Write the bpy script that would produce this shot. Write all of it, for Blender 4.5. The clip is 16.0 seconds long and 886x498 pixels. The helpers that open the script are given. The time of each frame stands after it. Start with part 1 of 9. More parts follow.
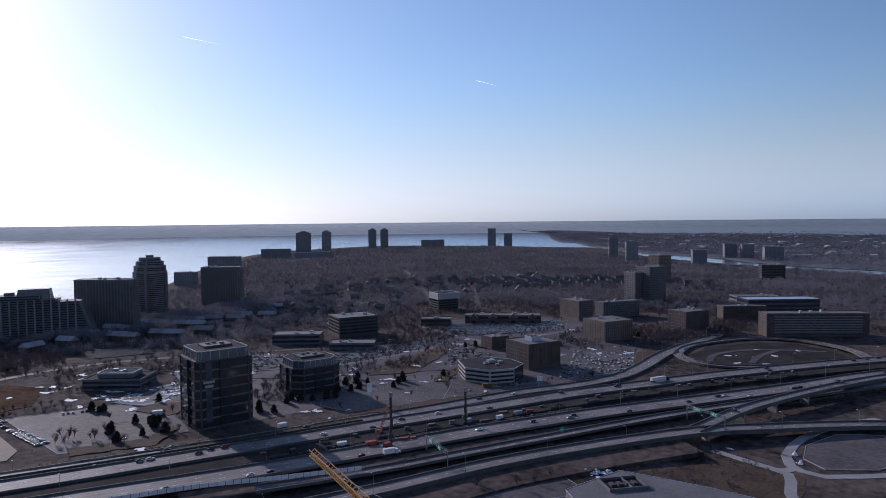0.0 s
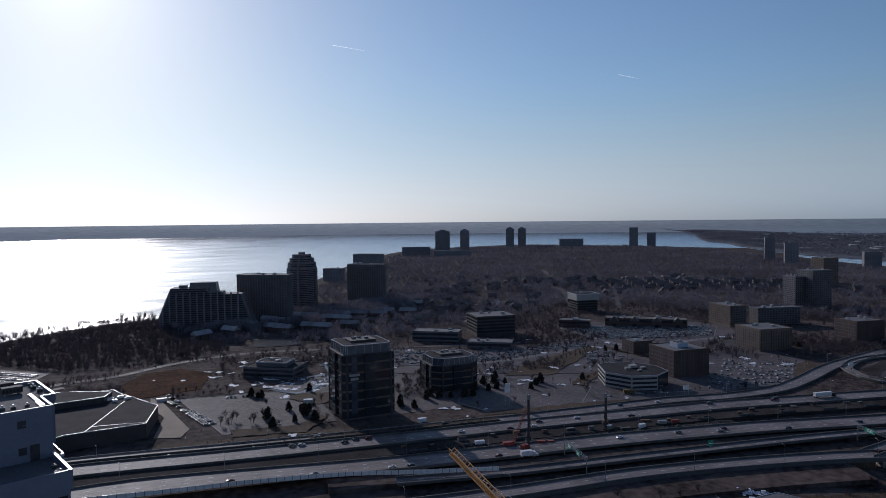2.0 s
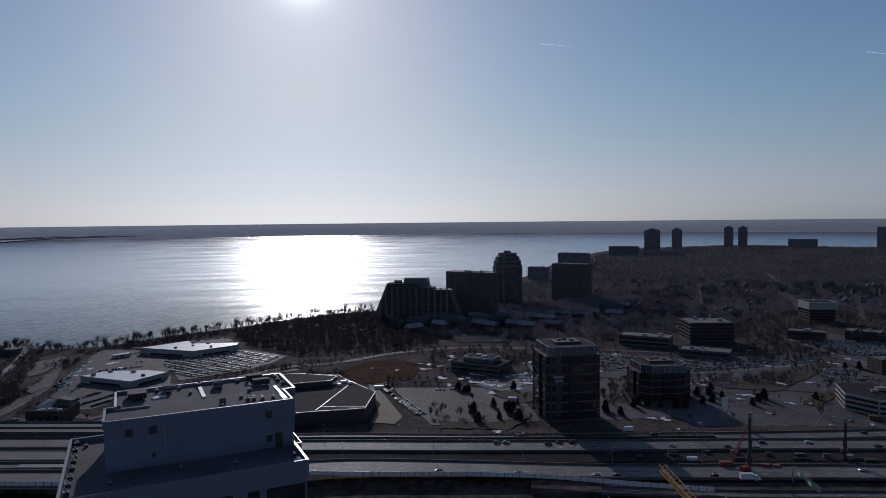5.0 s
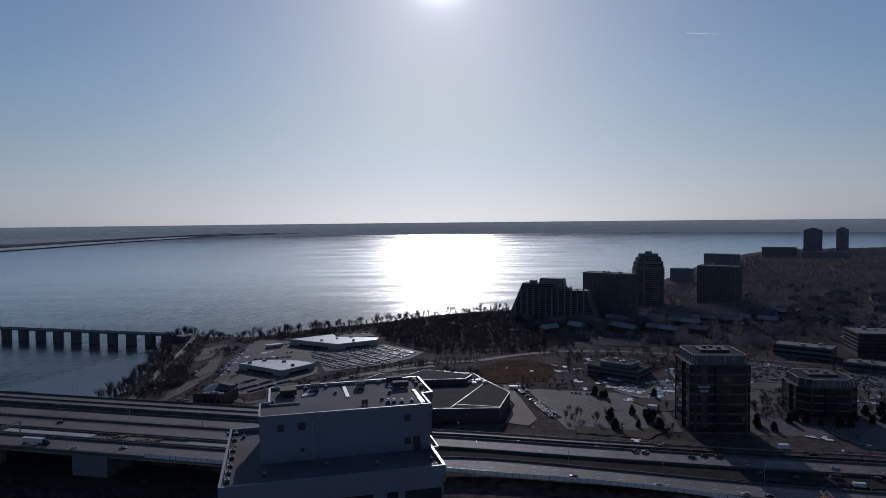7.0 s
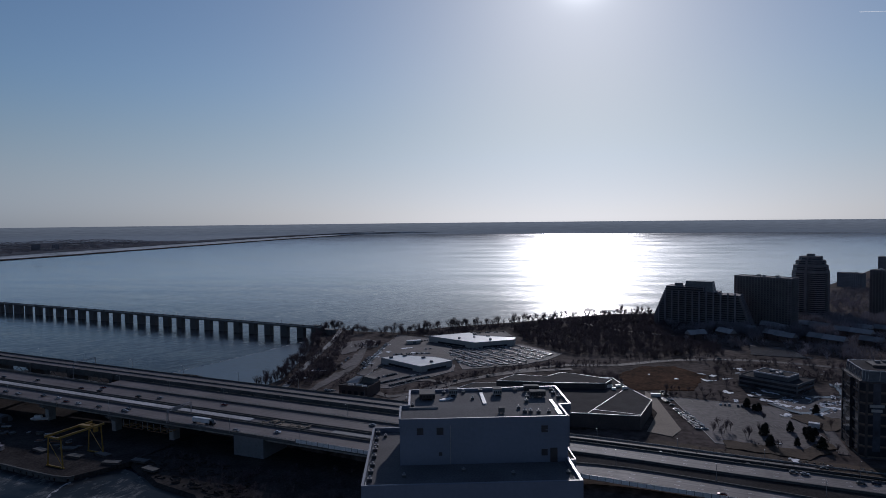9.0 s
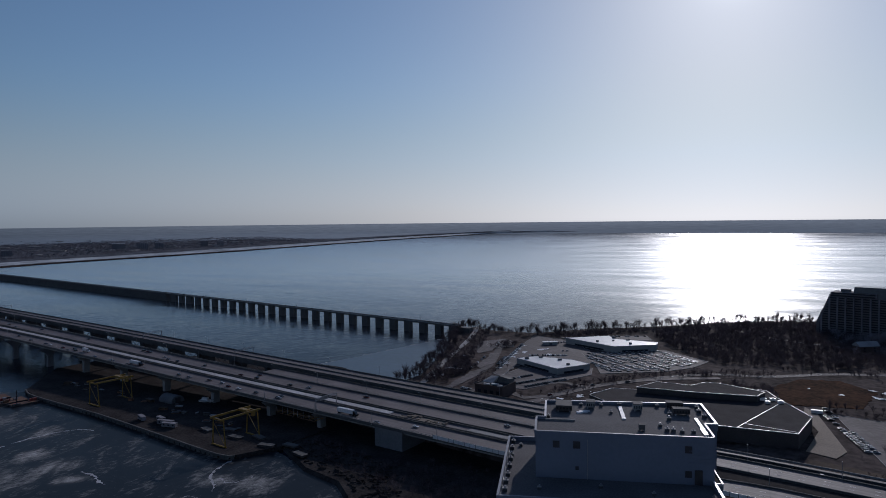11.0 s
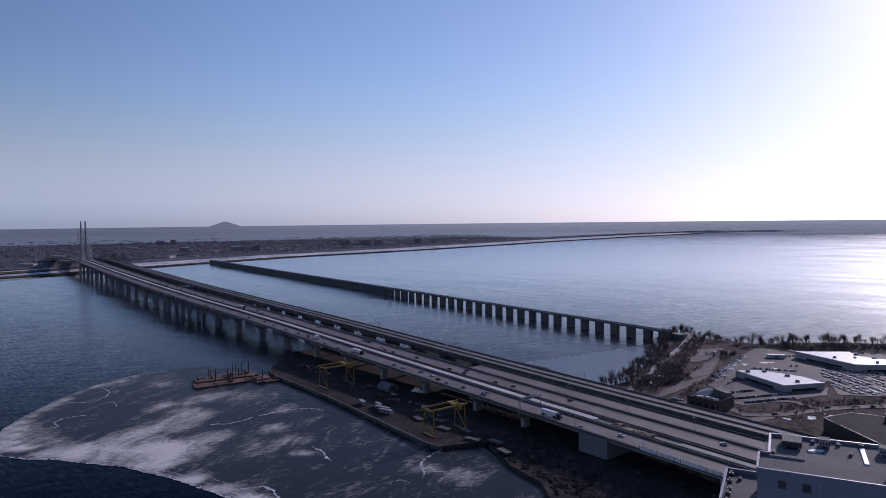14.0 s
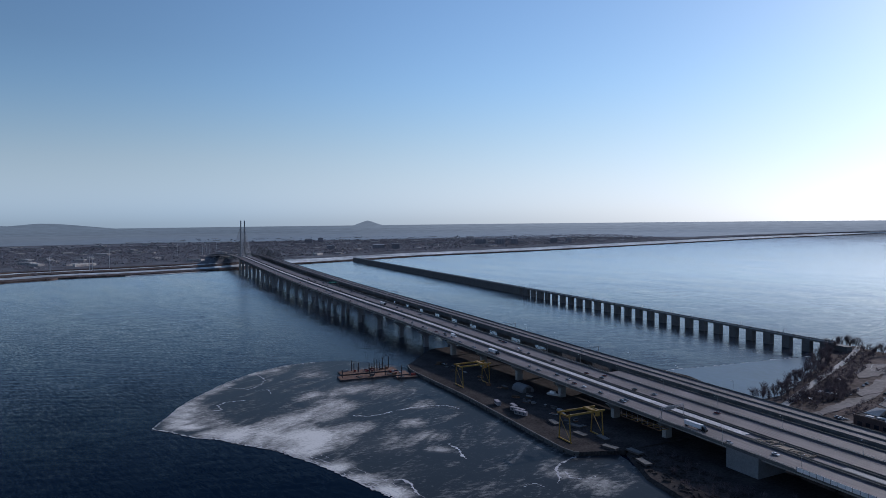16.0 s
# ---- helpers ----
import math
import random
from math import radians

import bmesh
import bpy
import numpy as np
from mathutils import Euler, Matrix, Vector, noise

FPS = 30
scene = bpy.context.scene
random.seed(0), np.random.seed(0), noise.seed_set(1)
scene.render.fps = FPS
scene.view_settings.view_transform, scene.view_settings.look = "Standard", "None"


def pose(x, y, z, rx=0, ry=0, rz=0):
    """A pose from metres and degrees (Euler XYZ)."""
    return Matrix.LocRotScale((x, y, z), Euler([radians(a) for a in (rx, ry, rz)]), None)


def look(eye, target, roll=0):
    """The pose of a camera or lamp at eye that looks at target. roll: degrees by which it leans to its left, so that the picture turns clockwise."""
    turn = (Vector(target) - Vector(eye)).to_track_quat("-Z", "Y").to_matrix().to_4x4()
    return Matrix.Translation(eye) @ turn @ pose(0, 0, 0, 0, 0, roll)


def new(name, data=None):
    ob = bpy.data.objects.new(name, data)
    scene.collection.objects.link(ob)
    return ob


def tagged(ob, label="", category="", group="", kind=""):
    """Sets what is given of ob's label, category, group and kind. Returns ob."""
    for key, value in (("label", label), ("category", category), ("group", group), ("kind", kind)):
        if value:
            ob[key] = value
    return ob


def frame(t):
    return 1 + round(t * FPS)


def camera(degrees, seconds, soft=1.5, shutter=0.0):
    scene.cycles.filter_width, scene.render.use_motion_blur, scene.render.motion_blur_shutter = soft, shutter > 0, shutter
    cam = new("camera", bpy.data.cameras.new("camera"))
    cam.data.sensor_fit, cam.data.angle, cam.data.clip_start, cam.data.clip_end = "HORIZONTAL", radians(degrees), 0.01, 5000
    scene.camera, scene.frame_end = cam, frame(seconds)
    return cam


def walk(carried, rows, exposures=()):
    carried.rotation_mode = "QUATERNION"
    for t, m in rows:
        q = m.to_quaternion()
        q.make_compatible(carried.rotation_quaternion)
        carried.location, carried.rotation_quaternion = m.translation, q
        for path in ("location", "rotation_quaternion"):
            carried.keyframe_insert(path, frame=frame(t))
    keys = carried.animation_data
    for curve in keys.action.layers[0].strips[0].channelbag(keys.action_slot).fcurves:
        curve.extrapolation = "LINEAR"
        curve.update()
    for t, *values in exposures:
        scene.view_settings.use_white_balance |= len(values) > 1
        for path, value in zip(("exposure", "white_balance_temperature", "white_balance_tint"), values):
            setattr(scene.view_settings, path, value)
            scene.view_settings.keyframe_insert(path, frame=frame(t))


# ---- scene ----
# Camera: a drone that climbs slowly and turns to the left, high over an island shore.
cam = camera(67.1, 16.0, soft=0.5)
PATH = [
    (0, look((1.45, -2.78, 149.86), (653.54, 754.10, 106.07), -0.57)),
    (1, look((1.12, -2.17, 150.67), (572.53, 817.32, 106.69), -0.57)),
    (2, look((0.83, -1.63, 151.44), (485.31, 872.06, 107.30), -0.58)),
    (3, look((0.59, -1.16, 152.18), (394.16, 917.07, 107.91), -0.58)),
    (4, look((0.38, -0.75, 152.89), (298.64, 952.70, 108.52), -0.58)),
    (6.5, look((0.04, -0.08, 154.65), (51.16, 997.62, 110.13), -0.59)),
    (7.5, look((-0.03, 0.06, 155.36), (-51.10, 997.76, 110.84), -0.60)),
    (8.5, look((-0.08, 0.11, 156.09), (-153.33, 987.30, 111.58), -0.60)),
    (11, look((-0.08, -0.12, 158.05), (-397.70, 916.36, 113.71), -0.61)),
    (12, look((-0.04, -0.37, 158.92), (-489.48, 870.54, 114.69), -0.62)),
    (13, look((0.01, -0.71, 159.84), (-575.71, 815.74, 115.76), -0.62)),
    (14, look((0.09, -1.14, 160.84), (-654.60, 753.48, 116.92), -0.63)),
    (15, look((0.18, -1.67, 161.91), (-726.98, 683.41, 118.19), -0.63)),
    (16, look((0.28, -2.30, 163.06), (-792.75, 605.34, 119.57), -0.64)),
]
EXPOSURES = [(0, -0.1, 5950, 18), (0.4, -0.22, 5950, 14), (2, -0.65, 5950, 11), (3.5, -1.0, 5950, 11), (7, -1.28, 5850, 12), (11, -1.12, 5850, 12), (12.5, -0.8, 5850, 12), (13.5, -0.48, 5850, 13), (13.75, -0.43, 5900, 16), (14.0, -0.3, 6000, 28), (14.25, -0.4, 5950, 18), (14.6, -0.44, 5950, 11), (15.0, -0.42, 5900, 11), (16, -0.08, 5850, 10)]
walk(cam, PATH, EXPOSURES)

# ---- world and sun: low winter sun over the lake ----
SUN_EL, SUN_AZ = 20.5, 0.0
world = bpy.data.worlds.new("world")
scene.world = world
world.use_nodes = True
wn, wl = world.node_tree.nodes, world.node_tree.links
sky = wn.new("ShaderNodeTexSky")
sky.sky_type = "NISHITA"
sky.sun_disc = False
sky.sun_elevation = radians(SUN_EL)
sky.sun_rotation = radians(SUN_AZ)
sky.altitude = 100
sky.air_density, sky.dust_density, sky.ozone_density = 1.0, 0.5, 3.0
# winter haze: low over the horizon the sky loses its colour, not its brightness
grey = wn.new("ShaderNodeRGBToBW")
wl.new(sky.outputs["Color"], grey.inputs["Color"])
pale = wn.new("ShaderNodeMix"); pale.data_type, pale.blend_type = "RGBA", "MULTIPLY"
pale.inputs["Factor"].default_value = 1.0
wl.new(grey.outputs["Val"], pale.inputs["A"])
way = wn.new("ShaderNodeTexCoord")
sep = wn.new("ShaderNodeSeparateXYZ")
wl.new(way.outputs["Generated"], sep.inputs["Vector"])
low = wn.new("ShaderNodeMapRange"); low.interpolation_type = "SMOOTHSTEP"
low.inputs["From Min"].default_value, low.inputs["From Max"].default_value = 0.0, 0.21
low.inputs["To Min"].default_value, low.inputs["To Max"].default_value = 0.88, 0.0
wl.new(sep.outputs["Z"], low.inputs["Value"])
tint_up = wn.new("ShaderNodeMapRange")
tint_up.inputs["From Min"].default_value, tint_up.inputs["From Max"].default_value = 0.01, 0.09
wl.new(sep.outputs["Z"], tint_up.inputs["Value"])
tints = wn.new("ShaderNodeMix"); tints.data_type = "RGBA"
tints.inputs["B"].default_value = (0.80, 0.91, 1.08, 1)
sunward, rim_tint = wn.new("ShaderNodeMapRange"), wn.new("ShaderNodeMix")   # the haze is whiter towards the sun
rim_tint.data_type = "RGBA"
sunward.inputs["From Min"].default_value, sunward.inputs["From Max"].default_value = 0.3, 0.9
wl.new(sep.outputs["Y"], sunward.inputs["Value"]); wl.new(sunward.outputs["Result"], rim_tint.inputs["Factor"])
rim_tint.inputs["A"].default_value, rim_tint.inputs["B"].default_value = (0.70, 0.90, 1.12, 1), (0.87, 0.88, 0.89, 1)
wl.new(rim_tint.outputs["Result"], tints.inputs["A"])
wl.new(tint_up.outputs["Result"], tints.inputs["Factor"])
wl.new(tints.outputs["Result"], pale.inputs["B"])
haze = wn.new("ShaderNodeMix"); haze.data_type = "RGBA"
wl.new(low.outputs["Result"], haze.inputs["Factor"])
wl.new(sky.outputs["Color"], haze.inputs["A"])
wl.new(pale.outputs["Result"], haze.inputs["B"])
# thin haze evens out the brightest part of the sky round the sun
lum = wn.new("ShaderNodeRGBToBW")
wl.new(haze.outputs["Result"], lum.inputs["Color"])
damp = wn.new("ShaderNodeMath"); damp.operation = "MULTIPLY_ADD"
damp.inputs[1].default_value, damp.inputs[2].default_value = 0.03, 1.0
wl.new(lum.outputs["Val"], damp.inputs[0])
inv = wn.new("ShaderNodeMath"); inv.operation = "DIVIDE"
inv.inputs[0].default_value = 1.0
wl.new(damp.outputs[0], inv.inputs[1])
even = wn.new("ShaderNodeVectorMath"); even.operation = "SCALE"
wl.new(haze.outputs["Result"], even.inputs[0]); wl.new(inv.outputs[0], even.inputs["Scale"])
# the bright ring of sky close round the sun
near_sun = wn.new("ShaderNodeVectorMath"); near_sun.operation = "DOT_PRODUCT"
near_sun.inputs[1].default_value = (0.0, math.cos(radians(SUN_EL)), math.sin(radians(SUN_EL)))
wl.new(way.outputs["Generated"], near_sun.inputs[0])
off_sun = wn.new("ShaderNodeMapRange"); off_sun.interpolation_type = "SMOOTHSTEP"   # the sky deepens away from the sun
off_sun.inputs["From Min"].default_value, off_sun.inputs["From Max"].default_value = 0.0, 0.7
off_sun.inputs["To Min"].default_value, off_sun.inputs["To Max"].default_value = 0.74, 1.0
wl.new(near_sun.outputs["Value"], off_sun.inputs["Value"])
high, kept = wn.new("ShaderNodeMapRange"), wn.new("ShaderNodeMix")   # but not in the haze over the horizon
high.inputs["From Min"].default_value, high.inputs["From Max"].default_value = 0.03, 0.24
wl.new(sep.outputs["Z"], high.inputs["Value"]); wl.new(high.outputs["Result"], kept.inputs["Factor"])
kept.inputs["A"].default_value = 1.0
wl.new(off_sun.outputs["Result"], kept.inputs["B"])
deep = wn.new("ShaderNodeVectorMath"); deep.operation = "SCALE"
wl.new(even.outputs[0], deep.inputs[0]); wl.new(kept.outputs["Result"], deep.inputs["Scale"])
glow = deep.outputs[0]
for power, amount in ((1400.0, 26.0), (160.0, 2.4)):
    pw = wn.new("ShaderNodeMath"); pw.operation = "POWER"; pw.use_clamp = True
    pw.inputs[1].default_value = power
    wl.new(near_sun.outputs["Value"], pw.inputs[0])
    ring = wn.new("ShaderNodeVectorMath"); ring.operation = "SCALE"
    ring.inputs[0].default_value = (amount, amount * 0.98, amount * 0.95)
    wl.new(pw.outputs[0], ring.inputs["Scale"])
    both = wn.new("ShaderNodeVectorMath")
    wl.new(glow, both.inputs[0]); wl.new(ring.outputs[0], both.inputs[1])
    glow = both.outputs[0]
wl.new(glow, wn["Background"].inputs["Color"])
wn["Background"].inputs["Strength"].default_value = 0.142
sun = new("sun", bpy.data.lights.new("sun", "SUN"))
sun.data.energy, sun.data.angle, sun.data.color = 3.5, radians(0.53), (1.0, 0.92, 0.87)
sun.matrix_world = look((0, 3000, 3000 * math.tan(radians(SUN_EL))), (0, 0, 0))

# ---- materials ----
def node_mat(name):
    m = bpy.data.materials.new(name)
    m.use_nodes = True
    return m, m.node_tree.nodes, m.node_tree.links, m.node_tree.nodes["Principled BSDF"]


def mat(name, color, rough=0.8, metal=0.0, big=0.05, small=1.5, vary=0.3, bump=0.0, spec=0.5, island=0.0, obj=0.0, second=None, streak=None, through_light=0.0):
    """A surface with variation at two scales (cycles per metre), optional relief and piece-by-piece variation."""
    m, n, l, b = node_mat(name)
    b.inputs["Roughness"].default_value, b.inputs["Metallic"].default_value = rough, metal
    b.inputs["Specular IOR Level"].default_value = spec
    geo = n.new("ShaderNodeNewGeometry")
    nb, ns = n.new("ShaderNodeTexNoise"), n.new("ShaderNodeTexNoise")
    nb.inputs["Scale"].default_value, ns.inputs["Scale"].default_value = big, small
    nb.inputs["Detail"].default_value, ns.inputs["Detail"].default_value = 4, 3
    l.new(geo.outputs["Position"], nb.inputs["Vector"])
    if streak is None:
        l.new(geo.outputs["Position"], ns.inputs["Vector"])
    else:
        # long wheel tracks and stains along the way
        mp = n.new("ShaderNodeMapping")
        mp.vector_type = "TEXTURE"
        mp.inputs["Rotation"].default_value = (0, 0, radians(streak))
        mp.inputs["Scale"].default_value = (40, 1.1, 8)
        l.new(geo.outputs["Position"], mp.inputs["Vector"])
        l.new(mp.outputs["Vector"], ns.inputs["Vector"])
    add = n.new("ShaderNodeMath"); add.operation = "ADD"
    l.new(nb.outputs["Fac"], add.inputs[0]); l.new(ns.outputs["Fac"], add.inputs[1])
    last = add.outputs[0]
    if island or obj:
        src = geo.outputs["Random Per Island"]
        if obj:
            oi = n.new("ShaderNodeObjectInfo")
            src = oi.outputs["Random"]
        mu = n.new("ShaderNodeMath"); mu.operation = "MULTIPLY_ADD"
        mu.inputs[1].default_value = max(island, obj) * 2
        l.new(src, mu.inputs[0]); l.new(last, mu.inputs[2])
        sub = n.new("ShaderNodeMath"); sub.operation = "SUBTRACT"
        sub.inputs[1].default_value = max(island, obj)
        l.new(mu.outputs[0], sub.inputs[0])
        last = sub.outputs[0]
    ramp = n.new("ShaderNodeMapRange")
    ramp.inputs["From Min"].default_value, ramp.inputs["From Max"].default_value = 0.65, 1.35
    l.new(last, ramp.inputs["Value"])
    mix = n.new("ShaderNodeMix"); mix.data_type = "RGBA"
    color = (color[0] * 1.02, color[1] * 0.97, color[2] * 0.99)   # every colour loses some green, to paint in the purplish cast of shade
    lo = [max(0, c * (1 - vary)) for c in color]
    hi = list(second) if second else [min(1, c * (1 + vary)) for c in color]
    mix.inputs["A"].default_value, mix.inputs["B"].default_value = (*lo, 1), (*hi, 1)
    l.new(ramp.outputs["Result"], mix.inputs["Factor"])
    l.new(mix.outputs["Result"], b.inputs["Base Color"])
    if through_light:
        thin, both = n.new("ShaderNodeBsdfTranslucent"), n.new("ShaderNodeMixShader")
        both.inputs["Fac"].default_value = through_light
        l.new(mix.outputs["Result"], thin.inputs["Color"])
        l.new(b.outputs["BSDF"], both.inputs[1]); l.new(thin.outputs["BSDF"], both.inputs[2])
        l.new(both.outputs["Shader"], n["Material Output"].inputs["Surface"])
    if bump:
        bp = n.new("ShaderNodeBump")
        bp.inputs["Strength"].default_value, bp.inputs["Distance"].default_value = 0.6, bump
        l.new(ns.outputs["Fac"], bp.inputs["Height"])
        l.new(bp.outputs["Normal"], b.inputs["Normal"])
    return m


def water_mat():
    m, n, l, b = node_mat("lake_water")
    geo = n.new("ShaderNodeNewGeometry")
    # the body of the water gives its deep blue; the surface mirrors the sky, more so at a low angle
    b.inputs["Base Color"].default_value = (0.001, 0.0058, 0.0165, 1)
    b.inputs["Specular IOR Level"].default_value, b.inputs["Roughness"].default_value = 0.0, 0.9
    gloss, face, rise, both, out = n.new("ShaderNodeBsdfGlossy"), n.new("ShaderNodeLayerWeight"), n.new("ShaderNodeMath"), n.new("ShaderNodeMixShader"), n["Material Output"]
    face.inputs["Blend"].default_value = 0.5
    rise.operation, rise.inputs[1].default_value = "POWER", 10.0
    l.new(face.outputs["Facing"], rise.inputs[0]); more = n.new("ShaderNodeMath"); more.operation, more.use_clamp = "MULTIPLY", True
    more.inputs[1].default_value = 2.2
    l.new(rise.outputs[0], more.inputs[0]); l.new(more.outputs[0], both.inputs["Fac"])
    l.new(b.outputs["BSDF"], both.inputs[1]); l.new(gloss.outputs["BSDF"], both.inputs[2])
    l.new(both.outputs["Shader"], out.inputs["Surface"])
    total = None
    for sc, amp, stretch, turn in ((0.02, 0.02, 2.2, 0), (0.10, 0.2, 3.4, 6), (0.03, 0.15, 5.0, 58), (0.4, 0.2, 2.2, 0), (1.3, 0.1, 1.5, 20)):
        mp = n.new("ShaderNodeMapping")
        mp.vector_type = "TEXTURE"
        mp.inputs["Scale"].default_value = (1 / sc, 1 / (sc * stretch), 1 / sc)
        mp.inputs["Rotation"].default_value = (0, 0, radians(turn))
        l.new(geo.outputs["Position"], mp.inputs["Vector"])
        t = n.new("ShaderNodeTexNoise")
        t.inputs["Scale"].default_value, t.inputs["Detail"].default_value = 1.0, 3
        l.new(mp.outputs["Vector"], t.inputs["Vector"])
        s = n.new("ShaderNodeVectorMath"); s.operation = "SUBTRACT"
        s.inputs[1].default_value = (0.5, 0.5, 0.5)
        l.new(t.outputs["Color"], s.inputs[0])
        k = n.new("ShaderNodeVectorMath"); k.operation = "MULTIPLY"
        k.inputs[1].default_value = (amp * 1.25, amp * 0.75, 0)
        l.new(s.outputs[0], k.inputs[0])
        if total is None:
            total = k.outputs[0]
        else:
            a = n.new("ShaderNodeVectorMath")
            l.new(total, a.inputs[0]); l.new(k.outputs[0], a.inputs[1])
            total = a.outputs[0]
    # gusts: the waves are higher in long patches
    gp, gn, gr, gs = n.new("ShaderNodeMapping"), n.new("ShaderNodeTexNoise"), n.new("ShaderNodeMapRange"), n.new("ShaderNodeVectorMath")
    gp.inputs["Scale"].default_value = (0.0045, 0.02, 0.01)
    gp.inputs["Rotation"].default_value = (0, 0, radians(-6))
    l.new(geo.outputs["Position"], gp.inputs["Vector"])
    gn.inputs["Scale"].default_value, gn.inputs["Detail"].default_value = 1.0, 6
    l.new(gp.outputs["Vector"], gn.inputs["Vector"])
    gr.inputs["From Min"].default_value, gr.inputs["From Max"].default_value = 0.34, 0.66
    gr.inputs["To Min"].default_value, gr.inputs["To Max"].default_value = 0.78, 1.28
    l.new(gn.outputs["Fac"], gr.inputs["Value"])
    gs.operation = "SCALE"
    l.new(total, gs.inputs[0]); l.new(gr.outputs["Result"], gs.inputs["Scale"])
    up = n.new("ShaderNodeVectorMath")
    l.new(geo.outputs["Normal"], up.inputs[1])
    l.new(gs.outputs[0], up.inputs[0])
    nz = n.new("ShaderNodeVectorMath"); nz.operation = "NORMALIZE"
    l.new(up.outputs[0], nz.inputs[0])
    l.new(nz.outputs[0], gloss.inputs["Normal"])
    half, ease, unit = n.new("ShaderNodeVectorMath"), n.new("ShaderNodeVectorMath"), n.new("ShaderNodeVectorMath")
    half.operation, unit.operation = "SCALE", "NORMALIZE"
    half.inputs["Scale"].default_value = 0.42
    l.new(gs.outputs[0], half.inputs[0]); l.new(half.outputs[0], ease.inputs[0]); l.new(geo.outputs["Normal"], ease.inputs[1])
    l.new(ease.outputs[0], unit.inputs[0]); l.new(unit.outputs[0], face.inputs["Normal"])
    # wind streaks: bands of rougher and calmer water
    mp = n.new("ShaderNodeMapping")
    mp.inputs["Scale"].default_value = (0.003, 0.012, 0.01)
    mp.inputs["Rotation"].default_value = (0, 0, radians(8))
    l.new(geo.outputs["Position"], mp.inputs["Vector"])
    st = n.new("ShaderNodeTexNoise")
    st.inputs["Scale"].default_value, st.inputs["Detail"].default_value = 1.0, 5
    l.new(mp.outputs["Vector"], st.inputs["Vector"])
    mr = n.new("ShaderNodeMapRange")
    mr.inputs["From Min"].default_value, mr.inputs["From Max"].default_value = 0.3, 0.7
    mr.inputs["To Min"].default_value, mr.inputs["To Max"].default_value = 0.15, 0.27
    l.new(st.outputs["Fac"], mr.inputs["Value"])
    l.new(mr.outputs["Result"], gloss.inputs["Roughness"])
    return m


DRIFTS_WEST = [(-561, 142, 16, 0.45), (-577, 164, 18, 0.38), (-540, 145, 10, 0.6), (-510, 174, 16, 0.55), (-544, 168, 16, 0.45), (-496, 191, 20, 0.62), (-470, 212, 24, 0.78), (-453, 233, 22, 0.85), (-436, 214, 14, 0.85),
               (-510, 221, 18, 0.6), (-506, 250, 22, 0.62), (-528, 277, 20, 0.55), (-562, 314, 22, 0.42), (-564, 279, 18, 0.45)]
DRIFTS_EAST = [(-529, 338, 20, 0.25), (-649, 322, 14, 0.3), (-459, 266, 14, 0.6), (-393, 209, 12, 0.6), (-354, 212, 12, 0.6), (-333, 211, 10, 0.7), (-439, 307, 12, 0.5), (-402, 299, 14, 0.4), (-366, 287, 10, 0.6),
               (-410, 265, 26, 0.22), (-291, 314, 10, 0.5), (-263, 319, 14, 0.4), (-476, 340, 12, 0.4), (-600, 176, 14, 0.25), (-684, 290, 12, 0.25)]
ICE_N = [(-555, 131), (-586, 153), (-619, 177), (-646, 206), (-668, 230), (-693, 270), (-705, 308), (-699, 347)]
ICE_S = [(-250, 205), (-300, 210), (-333, 207), (-366, 203), (-393, 200), (-413, 196), (-446, 188), (-473, 174), (-495, 165), (-512, 151), (-539, 140), (-555, 131)]
DRIFTS = DRIFTS_WEST + DRIFTS_EAST + [(x + 1, y + 7, 10, 0.5) for x, y in ICE_S[1:-1]] + [(x + 6, y + 2, 9, 0.5) for x, y in ICE_N[:-1]] + [((x + u) / 2 + 6, (y + v) / 2 + 2, 9, 0.45) for (x, y), (u, v) in zip(ICE_N[:-2], ICE_N[1:-1])]


